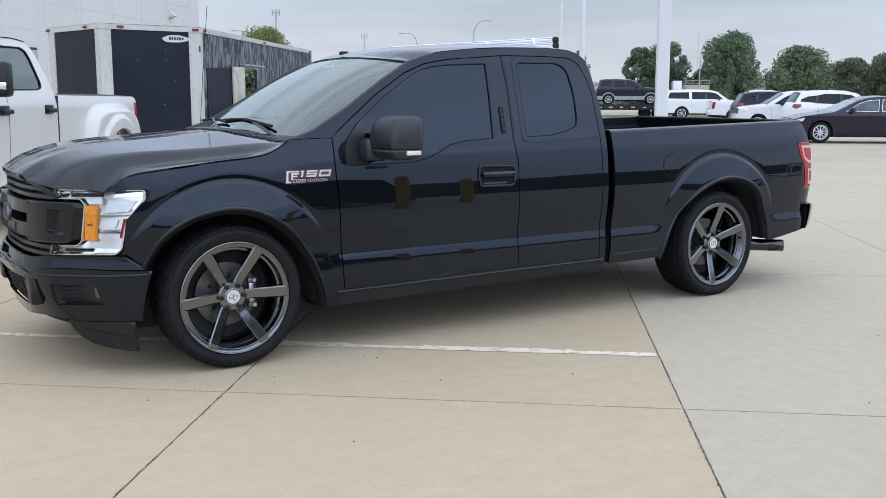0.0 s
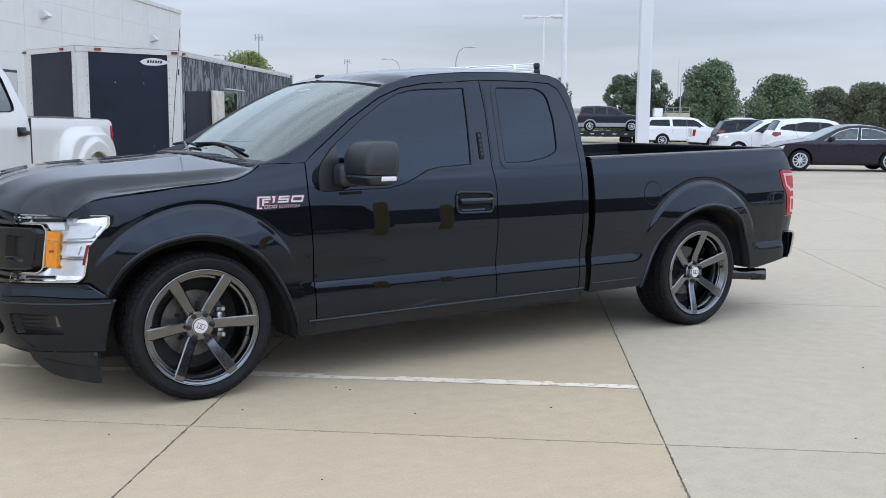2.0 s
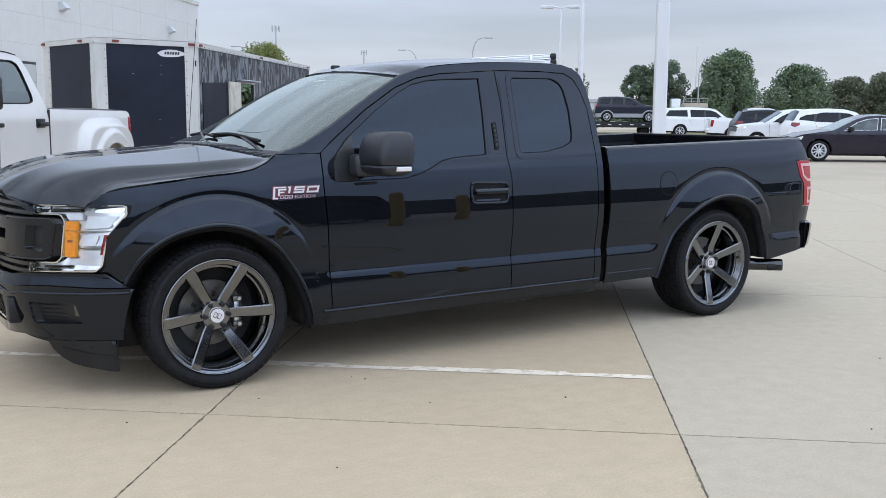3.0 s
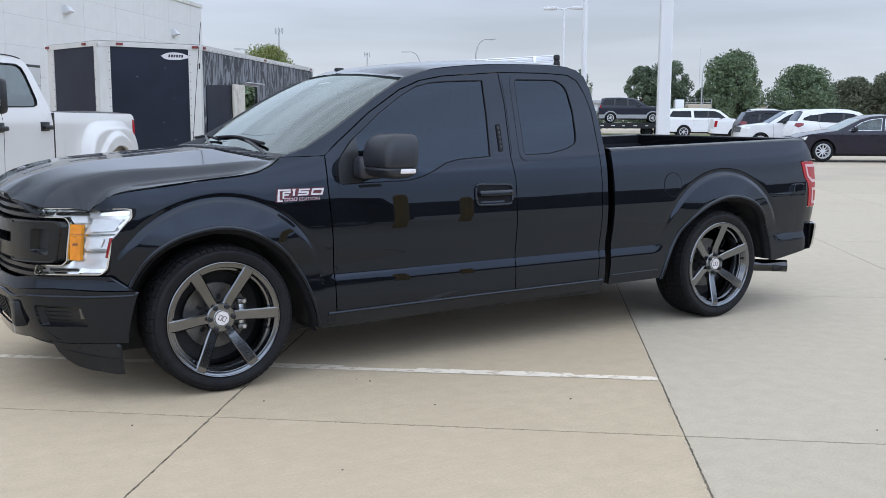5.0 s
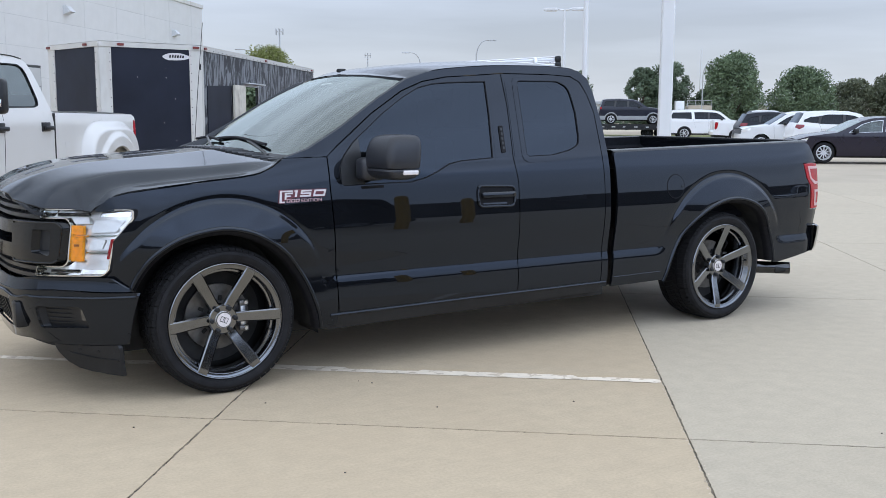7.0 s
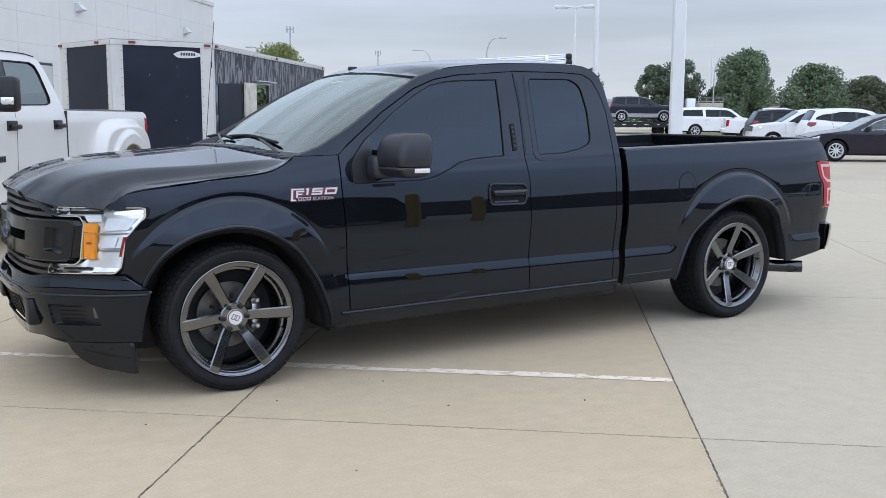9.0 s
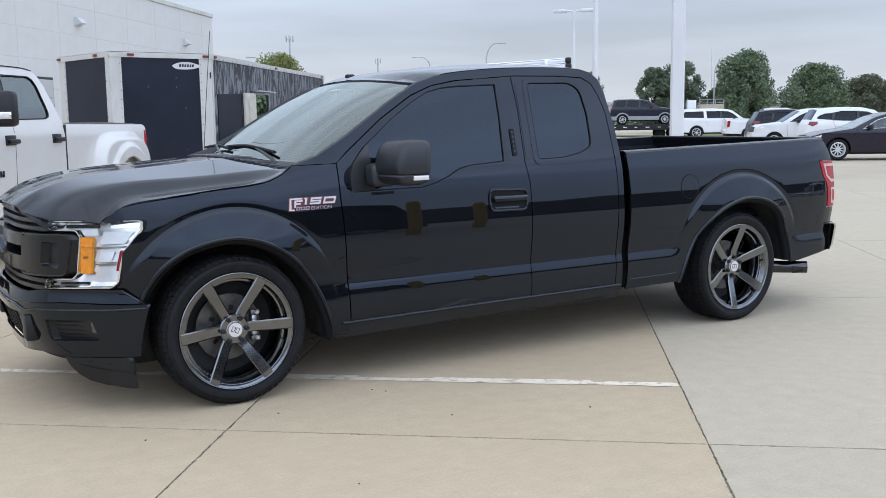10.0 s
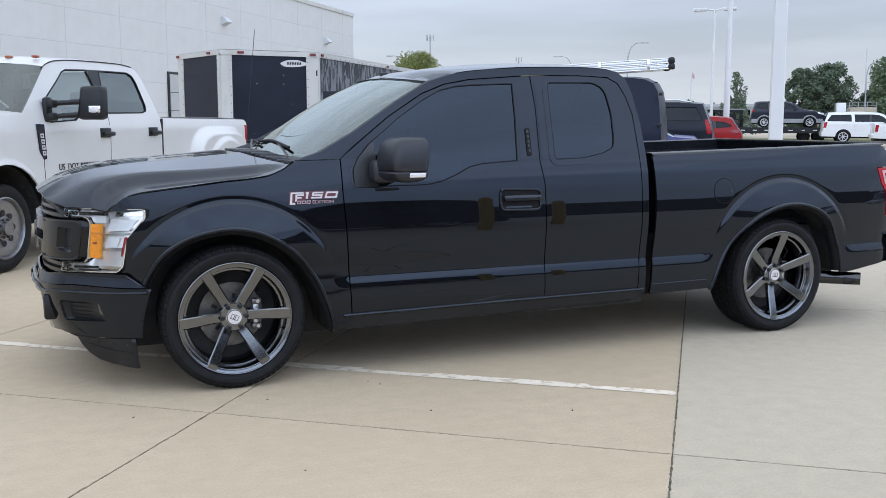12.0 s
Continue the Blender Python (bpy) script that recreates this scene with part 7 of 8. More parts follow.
for k, x in enumerate((-31.3, -15.3, 0.0, 15.3)):
    wl_ = thing("wall_lamp", "small grey wedge-shaped wall lamp on the white wall", "wall lamp", pose(10.1, 52.3, 0, 0, 0, 51) @ pose(x, -0.02, 7.1) @ Matrix.Diagonal((0.72, 0.72, 0.72, 1)), group="wall lamps on the white building")
    bm = bmesh.new()
    vs = [bm.verts.new(p) for p in ((-0.42, 0, -0.32), (0.42, 0, -0.32), (0.42, 0, 0.36), (-0.42, 0, 0.36), (-0.40, -0.62, -0.10), (0.40, -0.62, -0.10), (0.40, -0.25, 0.33), (-0.40, -0.25, 0.33))]
    for f in ((0, 1, 2, 3), (4, 5, 1, 0), (5, 6, 2, 1), (6, 7, 3, 2), (7, 4, 0, 3), (5, 4, 7, 6)):
        bm.faces.new([vs[i] for i in f])
    part("housing", bm, M_LAMPBOX, wl_)
    part("lens", box_bm((-0.33, -0.50, -0.20), (0.33, -0.15, -0.17), 0.01), M_WLENS, wl_, "frosted lens")

# ---------------------------------------------------------------- parked vehicles across the lot
AV, BV = Vector((A_DIR.x, A_DIR.y)), Vector((B_DIR.x, B_DIR.y))
M_SEDAN = material("dark_umber_car_paint", (0.012, 0.0095, 0.020), 0.15, spec=0.35, coat=0.3, var=0.05, scale=2)
M_GREY = material("dark_grey_car_paint", (0.010, 0.012, 0.019), 0.3, coat=0.1, spec=0.22, var=0.05, scale=2)
M_INK = material("blue_black_car_paint", (0.006, 0.008, 0.017), 0.3, coat=0.1, spec=0.22, var=0.05, scale=2)
M_NAVY = material("navy_car_paint", (0.008, 0.010, 0.022), 0.3, spec=0.3, coat=0.35, var=0.05, scale=2)
M_VAN = material("dull_navy_van_paint", (0.007, 0.011, 0.027), 0.4, spec=0.2, coat=0.05, var=0.08, scale=2)
M_BLUE = material("blue_violet_car_paint", (0.035, 0.040, 0.16), 0.3, spec=0.3, coat=0.3, var=0.05, scale=2)
M_REDP = material("red_car_paint", (0.25, 0.006, 0.009), 0.35, spec=0.25, coat=0.1, var=0.05, scale=2)
M_CLAD = material("silver_grey_cladding", (0.32, 0.33, 0.35), 0.5, var=0.05, scale=4)

SUV_PROF = [(-0.80, 0.28, "front_bumper"), (-0.90, 0.50, "front_bumper"), (-0.88, 0.72, "grille"), (-0.82, 0.92, "hood"), (-0.6, 1.00, "hood"), (-0.1, 1.06, "hood"), (0.30, 1.11, "windscreen"), (1.05, 1.58, "roof"), (1.4, 1.66, "roof"), (2.0, 1.69, "roof"), (2.7, 1.67, "roof"), (3.22, 1.60, "rear_glass"), (3.45, 1.22, "liftgate"), (3.58, 1.02, "liftgate"), (3.62, 0.72, "rear_bumper"), (3.66, 0.55, "rear_bumper"), (3.58, 0.30, "rear_bumper")]
SUV_WIN = [[(0.62, 1.14), (1.05, 1.42), (1.30, 1.53), (1.62, 1.56), (1.64, 1.16)], [(1.72, 1.17), (1.72, 1.57), (2.30, 1.57), (2.52, 1.52), (2.60, 1.20)], [(2.68, 1.22), (2.64, 1.50), (2.95, 1.47), (3.20, 1.36), (3.24, 1.27)]]
SUV_LAMPS = [([(3.20, 1.16), (3.50, 1.17), (3.56, 1.05), (3.40, 0.98), (3.22, 1.06)], M_DIMRED, "red tail lamp"), ([(-0.86, 0.88), (-0.45, 0.97), (-0.50, 0.87), (-0.84, 0.78)], M_REFL, "clear headlamp")]
SUV_SEAMS = [[(0.55, 0.4), (0.50, 1.1)], [(1.66, 0.4), (1.68, 1.15)], [(2.45, 0.72), (2.64, 1.2)]]
SUV_PILLARS = [[(1.615, 1.565), (1.725, 1.572), (1.725, 1.165), (1.635, 1.155)], [(2.515, 1.525), (2.645, 1.505), (2.685, 1.215), (2.595, 1.195)]]
SEDAN_PROF = [(-0.85, 0.24, "front_bumper"), (-0.97, 0.42, "front_bumper"), (-0.95, 0.60, "front_bumper"), (-0.85, 0.74, "hood"), (-0.5, 0.85, "hood"), (0.1, 0.94, "hood"), (0.40, 0.98, "windscreen"), (1.10, 1.33, "roof"), (1.45, 1.43, "roof"), (1.85, 1.46, "roof"), (2.3, 1.42, "roof"), (2.65, 1.33, "rear_glass"), (3.25, 1.06, "boot"), (3.65, 1.03, "boot"), (3.80, 0.90, "boot"), (3.84, 0.60, "rear_bumper"), (3.76, 0.30, "rear_bumper")]
SEDAN_WIN = [[(0.72, 0.98), (1.15, 1.25), (1.45, 1.345), (1.78, 1.375), (1.74, 1.0)], [(1.83, 1.0), (1.87, 1.375), (2.25, 1.345), (2.55, 1.26), (2.72, 1.10), (2.62, 1.03)]]
SEDAN_LAMPS = [([(3.40, 0.98), (3.74, 0.98), (3.80, 0.86), (3.5, 0.84)], M_RED, "red tail lamp"), ([(-0.90, 0.70), (-0.50, 0.80), (-0.55, 0.69), (-0.92, 0.60)], M_REFL, "clear headlamp")]
BIG_PROF = [(-0.88, 0.36, "front_bumper"), (-0.98, 0.60, "front_bumper"), (-0.97, 0.80, "grille"), (-0.93, 1.08, "hood"), (-0.6, 1.17, "hood"), (0.1, 1.22, "hood"), (0.40, 1.26, "windscreen"), (1.05, 1.76, "roof"), (1.4, 1.85, "roof"), (2.2, 1.89, "roof"), (3.6, 1.88, "roof"), (4.20, 1.83, "rear_glass"), (4.40, 1.32, "liftgate"), (4.46, 1.10, "liftgate"), (4.48, 0.72, "rear_bumper"), (4.56, 0.66, "rear_bumper"), (4.52, 0.42, "rear_bumper")]
BIG_WIN = [[(0.70, 1.30), (1.10, 1.62), (1.35, 1.72), (1.72, 1.75), (1.74, 1.30)], [(1.84, 1.30), (1.84, 1.75), (2.70, 1.75), (2.66, 1.30)], [(2.84, 1.32), (2.88, 1.74), (4.02, 1.72), (4.24, 1.40), (4.22, 1.34)]]
BIG_LAMPS = [([(4.22, 1.28), (4.41, 1.28), (4.46, 0.94), (4.30, 0.94)], M_RED, "red tail lamp"), ([(-0.95, 1.03), (-0.62, 1.12), (-0.66, 0.90), (-0.95, 0.84)], M_REFL, "clear headlamp")]
WAG_WIN = [[(x, z + 0.08 if z < 1.5 else z + 0.02) for x, z in w] for w in BIG_WIN[:2]] + [[(2.84, 1.40), (2.88, 1.77), (4.04, 1.76), (4.20, 1.50), (4.18, 1.42)]]
WAG_LAMPS = [([(4.27, 1.44), (4.355, 1.44), (4.42, 1.26), (4.45, 1.08), (4.34, 1.08)], M_RED, "red tail lamp")]
BIG_PILLARS = [[(1.715, 1.752), (1.845, 1.752), (1.845, 1.297), (1.735, 1.297)]]
BIG_SEAMS = [[(0.60, 0.5), (0.56, 1.26)], [(1.76, 0.5), (1.79, 1.28)], [(2.62, 0.8), (2.76, 1.3)]]


def by_nose(x, y, prof, W):
    """Facing along the stripe away from the truck's tail side, with its near front corner at (x, y)."""
    p = Vector((x, y)) + AV * -min(q[0] for q in prof) + BV * W
    return pose(p.x, p.y, 0, 0, 0, -39)


def by_tail(x, y, prof, W):
    p = Vector((x, y)) + AV * max(q[0] for q in prof) + BV * W
    return pose(p.x, p.y, 0, 0, 0, 141)


def tail_at(x, y, prof, W):
    p = Vector((x, y)) - AV * max(q[0] for q in prof) + BV * W
    return pose(p.x, p.y, 0, 0, 0, -39)


G_CARS = "cars parked across the lot"
sed_o = Vector((25.16, 14.17)) + BV * 0.90
vehicle("sedan_car", "dark umber four-door sedan with bright alloy wheels", "car", pose(sed_o.x, sed_o.y, 0, 0, 0, -39), SEDAN_PROF, SEDAN_WIN, [0.0, 2.80], 0.92, M_SEDAN, 0.98, SEDAN_LAMPS, G_CARS, wheel_r=0.335, spokes=10,
        seams=[[(0.62, 0.35), (0.55, 0.96)], [(1.76, 0.33), (1.80, 0.98)], [(2.52, 0.62), (2.66, 1.02)]], handles=[(1.55, 0.86), (2.42, 0.88)], mirror=(0.92, 1.02), sill=0.24, seal_mat=M_ALU)
vehicle("sports_utility_car", "white compact utility car with dark windows", "car", by_tail(31.10, 20.10, SUV_PROF, 0.92), SUV_PROF, SUV_WIN, [0.0, 2.69], 0.92, M_WHITE, 1.14, SUV_LAMPS, G_CARS, seams=SUV_SEAMS, pillars=SUV_PILLARS, handles=[(1.5, 0.98), (2.4, 1.0)], mirror=(0.95, 1.16), glass_mat=M_GLASS_FAR)
vehicle("sports_utility_car", "white crossover seen nose-on, behind another white car", "car", by_nose(32.2, 23.7, SUV_PROF, 0.92), SUV_PROF, SUV_WIN, [0.0, 2.69], 0.92, M_WHITE, 1.14, SUV_LAMPS, G_CARS, seams=SUV_SEAMS, pillars=SUV_PILLARS, handles=[(1.5, 0.98)], mirror=(0.95, 1.16), glass_mat=M_GLASS_FAR)
vehicle("sports_utility_car", "dark grey compact utility car", "car", by_tail(35.9, 27.1, SUV_PROF, 0.92), SUV_PROF, SUV_WIN, [0.0, 2.69], 0.92, M_GREY, 1.14, SUV_LAMPS, G_CARS, seams=SUV_SEAMS, pillars=SUV_PILLARS, handles=[(1.5, 0.98), (2.4, 1.0)], mirror=(0.95, 1.16), glass_mat=M_GLASS_FAR)
vehicle("large_utility_car", "long white utility wagon with dark windows", "car", by_tail(44.34, 40.51, BIG_PROF, 1.0), BIG_PROF, BIG_WIN, [0.0, 3.30], 1.0, M_WHITE, 1.28, BIG_LAMPS, G_CARS, wheel_r=0.40, seams=BIG_SEAMS, pillars=BIG_PILLARS, handles=[(1.6, 1.14), (2.5, 1.14)], mirror=(0.98, 1.30), glass_mat=M_GLASS_FAR, sill=0.40)
vehicle("large_utility_car", "dark grey large utility wagon with red tail lamps", "car", tail_at(15.25, 14.15, BIG_PROF, 1.0), BIG_PROF, WAG_WIN, [0.0, 3.30], 1.0, M_INK, 1.28, WAG_LAMPS, G_CARS, wheel_r=0.40, seams=BIG_SEAMS, handles=[(1.6, 1.20)], mirror=(0.98, 1.30), glass_mat=M_GLASS_FAR, sill=0.40)
vehicle("blue_car", "blue-violet sedan half hidden behind other cars", "car", tail_at(12.5, 11.23, SEDAN_PROF, 0.92), SEDAN_PROF, SEDAN_WIN, [0.0, 2.80], 0.92, M_BLUE, 0.98, SEDAN_LAMPS, G_CARS, wheel_r=0.335, sill=0.24)
SMALL_PICK = [(-0.80, 0.40, "front_bumper"), (-0.90, 0.62, "grille"), (-0.86, 1.02, "hood"), (-0.5, 1.10, "hood"), (0.25, 1.16, "windscreen"), (0.85, 1.70, "roof"), (1.2, 1.79, "roof"), (2.1, 1.80, "roof"), (2.5, 1.76, "rear_glass"), (2.75, 1.28, "cab_back"), (2.80, 1.22, ""), (4.45, 1.22, "tailgate"), (4.50, 1.20, "tailgate"), (4.52, 0.70, "rear_bumper"), (4.60, 0.62, "rear_bumper"), (4.56, 0.46, "rear_bumper")]
PICK_WIN = [[(0.58, 1.22), (0.92, 1.58), (1.15, 1.68), (1.50, 1.70), (1.52, 1.22)], [(1.62, 1.22), (1.62, 1.70), (2.30, 1.69), (2.52, 1.30), (2.48, 1.22)]]
PICK_LAMPS = [([(4.30, 1.16), (4.47, 1.16), (4.50, 0.80), (4.36, 0.80)], M_RED, "red tail lamp")]
vehicle("sports_utility_car", "red utility car with dark windows behind the lamp posts", "car", tail_at(23.5, 22.9, SUV_PROF, 0.92) @ Matrix.Diagonal((1, 1, 0.92, 1)), SUV_PROF, SUV_WIN, [0.0, 2.69], 0.92, M_REDP, 1.14, SUV_LAMPS, G_CARS, seams=SUV_SEAMS, pillars=SUV_PILLARS, handles=[(1.5, 0.98), (2.4, 1.0)], mirror=(0.95, 1.16), glass_mat=M_GLASS_FAR)
for lab, m, paint in (("white pickup with red tail lamps", by_tail(40.37, 32.78, SMALL_PICK, 0.93), M_WHITE),):
    pk = vehicle("pickup_car", lab, "pickup truck", m, SMALL_PICK, PICK_WIN, [0.0, 3.30], 0.93, paint, 1.20, PICK_LAMPS, G_CARS, wheel_r=0.38, sill=0.42, seams=[[(0.5, 0.5), (0.48, 1.18)], [(1.55, 0.5), (1.57, 1.2)], [(2.72, 0.5), (2.76, 1.2)]], glass_mat=M_GLASS_FAR)
    part("bed_deck", box_bm((2.8, -0.85, 0.75), (4.46, 0.85, 0.80)), M_TRIM, pk)
    part("bed_wall", box_bm((2.78, -0.88, 0.6), (2.83, 0.88, 1.22)), paint, pk)

dark_wagon = [o for o in bpy.data.objects if o.name.startswith("large_utility_car") and o.parent is None][-1]
for s in (1, -1):
    tube("roof_rail", [(1.35, -s * 0.74, 1.87), (1.5, -s * 0.74, 1.93), (3.6, -s * 0.74, 1.935), (3.9, -s * 0.74, 1.88)], 0.022, M_ALU, dark_wagon, "silver roof rail", sides=8)

# ---- flatbed trailer with a car on it
BOXY_PROF = [(-0.80, 0.28, "front_bumper"), (-0.90, 0.50, "front_bumper"), (-0.88, 0.74, "grille"), (-0.80, 0.94, "hood"), (-0.5, 1.03, "hood"), (0.0, 1.09, "hood"), (0.36, 1.14, "windscreen"), (1.05, 1.56, "roof"), (1.4, 1.64, "roof"), (2.2, 1.69, "roof"), (3.1, 1.67, "roof"), (3.36, 1.62, "rear_glass"), (3.50, 1.22, "liftgate"), (3.58, 1.02, "liftgate"), (3.62, 0.72, "rear_bumper"), (3.66, 0.55, "rear_bumper"), (3.58, 0.30, "rear_bumper")]
BOXY_WIN = [[(0.66, 1.16), (1.08, 1.42), (1.32, 1.53), (1.62, 1.56), (1.64, 1.17)], [(1.74, 1.17), (1.74, 1.57), (2.46, 1.585), (2.52, 1.19)], [(2.62, 1.19), (2.58, 1.58), (3.18, 1.55), (3.34, 1.24)]]
BOXY_LAMPS = [([(3.42, 1.16), (3.53, 1.17), (3.58, 1.02), (3.46, 1.00)], M_RED, "red tail lamp"), ([(-0.86, 0.90), (-0.45, 1.0), (-0.50, 0.90), (-0.84, 0.80)], M_REFL, "clear headlamp")]
deck = Vector((43.6, 44.9))
CROSS_W = 0.95
fx_ = deck + AV * 2.86 + BV * CROSS_W
vehicle("crossover_car", "navy crossover with silver lower cladding, standing on a flatbed trailer", "car", pose(fx_.x, fx_.y, 0.93, 0, 0, 141), BOXY_PROF, BOXY_WIN, [0.0, 2.86 - 0.05], CROSS_W, M_NAVY, 1.14, BOXY_LAMPS, G_CARS, seams=SUV_SEAMS, pillars=[[(1.615, 1.565), (1.745, 1.572), (1.745, 1.165), (1.635, 1.165)], [(2.455, 1.588), (2.585, 1.583), (2.625, 1.185), (2.515, 1.185)]], mirror=(0.95, 1.16), glass_mat=M_GLASS_FAR, rub=(0.30, 0.56, M_CLAD))
ft = thing("flatbed_trailer", "black steel flatbed car trailer with pale markers", "trailer", pose(deck.x, deck.y, 0, 0, 0, -39))
part("deck", box_bm((-1.6, -0.15, 0.84), (5.2, 2.25, 0.93), 0.01), M_GAP, ft)
part("side_rail", box_bm((-1.6, -0.22, 0.56), (5.2, -0.15, 0.90), 0.01), M_TRIM, ft)
part("side_rail", box_bm((-1.6, 2.25, 0.56), (5.2, 2.32, 0.90), 0.01), M_TRIM, ft)
for k in range(9):
    part("side_marker", box_bm((-1.4 + k * 0.74, -0.235, 0.72), (-1.15 + k * 0.74, -0.215, 0.78)), M_BADGE_W, ft)
for k in range(6):
    part("stake_pocket", box_bm((-1.5 + k * 1.25, -0.27, 0.54), (-1.4 + k * 1.25, -0.20, 0.84)), M_TRIM, ft)
for x in (2.55, 3.45):
    for yy, s in ((0.15, 1), (1.95, -1)):
        w_ = wheel(ft, x, 0, 0.36, s, radius=0.36, rim=0.21, spokes=5, width=0.22, tint=M_TRIM, detail=False)
        w_.location.y = yy
neck = box("gooseneck", (-3.7, 0.3, 1.90), (-1.3, 1.8, 2.08), M_TRIM, ft)
part("neck_deck", box_bm((-3.8, 0.2, 2.09), (-1.2, 1.9, 2.15)), M_CLAD, neck, "pale worn neck deck")
for yy in (0.35, 1.75):
    tube("neck_post", [(-1.55, yy, 0.6), (-1.35, yy, 2.05)], 0.10, M_TRIM, ft)
    tube("neck_post", [(-1.95, yy, 0.9), (-1.85, yy, 2.0)], 0.06, M_TRIM, ft)
    tube("neck_brace", [(-1.3, yy, 1.0), (-3.1, yy, 1.95)], 0.07, M_TRIM, ft)
    tube("neck_strut", [(-2.7, yy, 0.5), (-2.7, yy, 1.95)], 0.06, M_TRIM, ft)
    tube("neck_rail", [(-3.6, yy, 1.45), (-1.5, yy, 1.45)], 0.05, M_TRIM, ft)
part("toolbox", box_bm((-2.55, 0.35, 1.50), (-1.70, 1.75, 1.84), 0.03), M_GAP, ft, "dark toolbox in the neck", smooth=40)
part("ramp", box_bm((-1.35, 0.1, 0.93), (-1.25, 2.0, 1.55), 0.01), M_GAP, ft)
for k in range(4):
    part("ramp_bar", box_bm((-1.42, 0.1, 1.0 + k * 0.14), (-1.20, 2.0, 1.03 + k * 0.14)), M_TRIM, ft)
tube("jack_leg", [(-3.2, 1.05, 0.0), (-3.2, 1.05, 1.95)], 0.06, M_TRIM, ft)

# ---- navy van with an aluminium ladder on its roof
VAN_PROF = [(-0.80, 0.32, "front_bumper"), (-0.88, 0.60, "grille"), (-0.80, 1.02, "hood"), (-0.1, 1.18, "windscreen"), (0.75, 1.88, "roof"), (1.3, 2.06, "roof"), (2.5, 2.12, "roof"), (3.45, 2.12, "roof"), (3.66, 2.095, "roof"), (3.80, 2.03, "rear_door"), (3.87, 1.90, "rear_door"), (3.91, 1.65, "rear_door"), (3.95, 1.2, "rear_door"), (3.98, 0.62, "rear_bumper"), (4.04, 0.55, "rear_bumper"), (4.0, 0.34, "rear_bumper")]
VAN_WIN = [[(0.35, 1.26), (0.78, 1.70), (1.0, 1.80), (1.32, 1.82), (1.34, 1.26)]]
van_m = tail_at(8.70, 7.22, VAN_PROF, 0.95)
van = vehicle("cargo_van", "dull navy cargo van with a ladder on its roof", "van", van_m, VAN_PROF, VAN_WIN, [0.0, 3.05], 0.95, M_VAN, 1.30, [([(3.84, 0.9), (3.93, 0.9), (3.95, 0.7), (3.86, 0.7)], M_RED, "red tail lamp")], "", wheel_r=0.35, seams=[[(1.42, 0.4), (1.44, 1.9)], [(2.75, 0.4), (2.78, 1.9)]], tumble=0.22)
for z in (0.8, 1.35, 1.85):
    box("door_hinge", (3.90, -0.96, z - 0.025), (3.965, -0.92, z + 0.025), M_TRIM, van)
M_LADDER = material("dull_aluminium_rail", (0.80, 0.81, 0.83), 0.30, metal=1.0, var=0.03, scale=1.5)
ladder = thing("ladder", "aluminium extension ladder with black end caps", "ladder", van_m @ pose(4.1, 0, 2.225, 0, -3.0, 0) @ pose(-4.1, 0, 0))
for yy, zz, end in ((-0.82, 0.030, 4.06), (-0.42, 0.030, 3.96), (-0.80, 0.128, 4.06), (-0.44, 0.128, 3.96)):
    h_ = 0.088
    sg = -1 if yy < -0.6 else 1
    bm = box_bm((1.3, yy - 0.004, zz), (end, yy + 0.004, zz + h_), 0.002)
    for z0 in (zz, zz + h_ - 0.018):
        box_bm((1.3, min(yy, yy + sg * 0.024), z0), (end, max(yy, yy + sg * 0.024), z0 + 0.018), 0.004, bm)
    rl = part("rail", bm, M_LADDER, ladder, "channel-shaped aluminium rail", smooth=30)
    part("end_cap", box_bm((end - 0.02, yy - 0.040, zz - 0.008), (end + 0.085, yy + 0.040, zz + h_ + 0.006), 0.026), M_TRIM, rl, "black rubber end cap", smooth=40)
for x in (1.9, 2.9, 3.7):
    part("clamp", box_bm((x, -0.862, 0.020), (x + 0.05, -0.838, 0.215), 0.006), M_LADDER, ladder, "bright rail clamp", smooth=30)
for k in range(9):
    tube("rung", [(1.5 + k * 0.30, -0.82, 0.078), (1.5 + k * 0.30, -0.42, 0.078)], 0.016, M_ALU, ladder, sides=8)
for x in (0.9, 3.2):
    tube("roof_bar", [(x, -0.86, 0.01), (x, 0.86, 0.01)], 0.022, M_TRIM, van, sides=8).location.z = 2.15
    for yy in (-0.8, 0.8):
        tube("bar_foot", [(x, yy, 2.04), (x, yy, 2.16)], 0.02, M_TRIM, van, sides=8)

# ---------------------------------------------------------------- posts and lamps
M_POST = material("pale_grey_post_paint", (0.66, 0.67, 0.68), 0.5, var=0.03, scale=3, stain=(0.5, 0.5, 0.5), stain_scale=2, stain_lo=0.6, stain_hi=0.9, stretch=(1, 1, 0.2))
M_GALV = material("galvanised_steel", (0.42, 0.43, 0.44), 0.5, metal=0.5, var=0.08, scale=6)


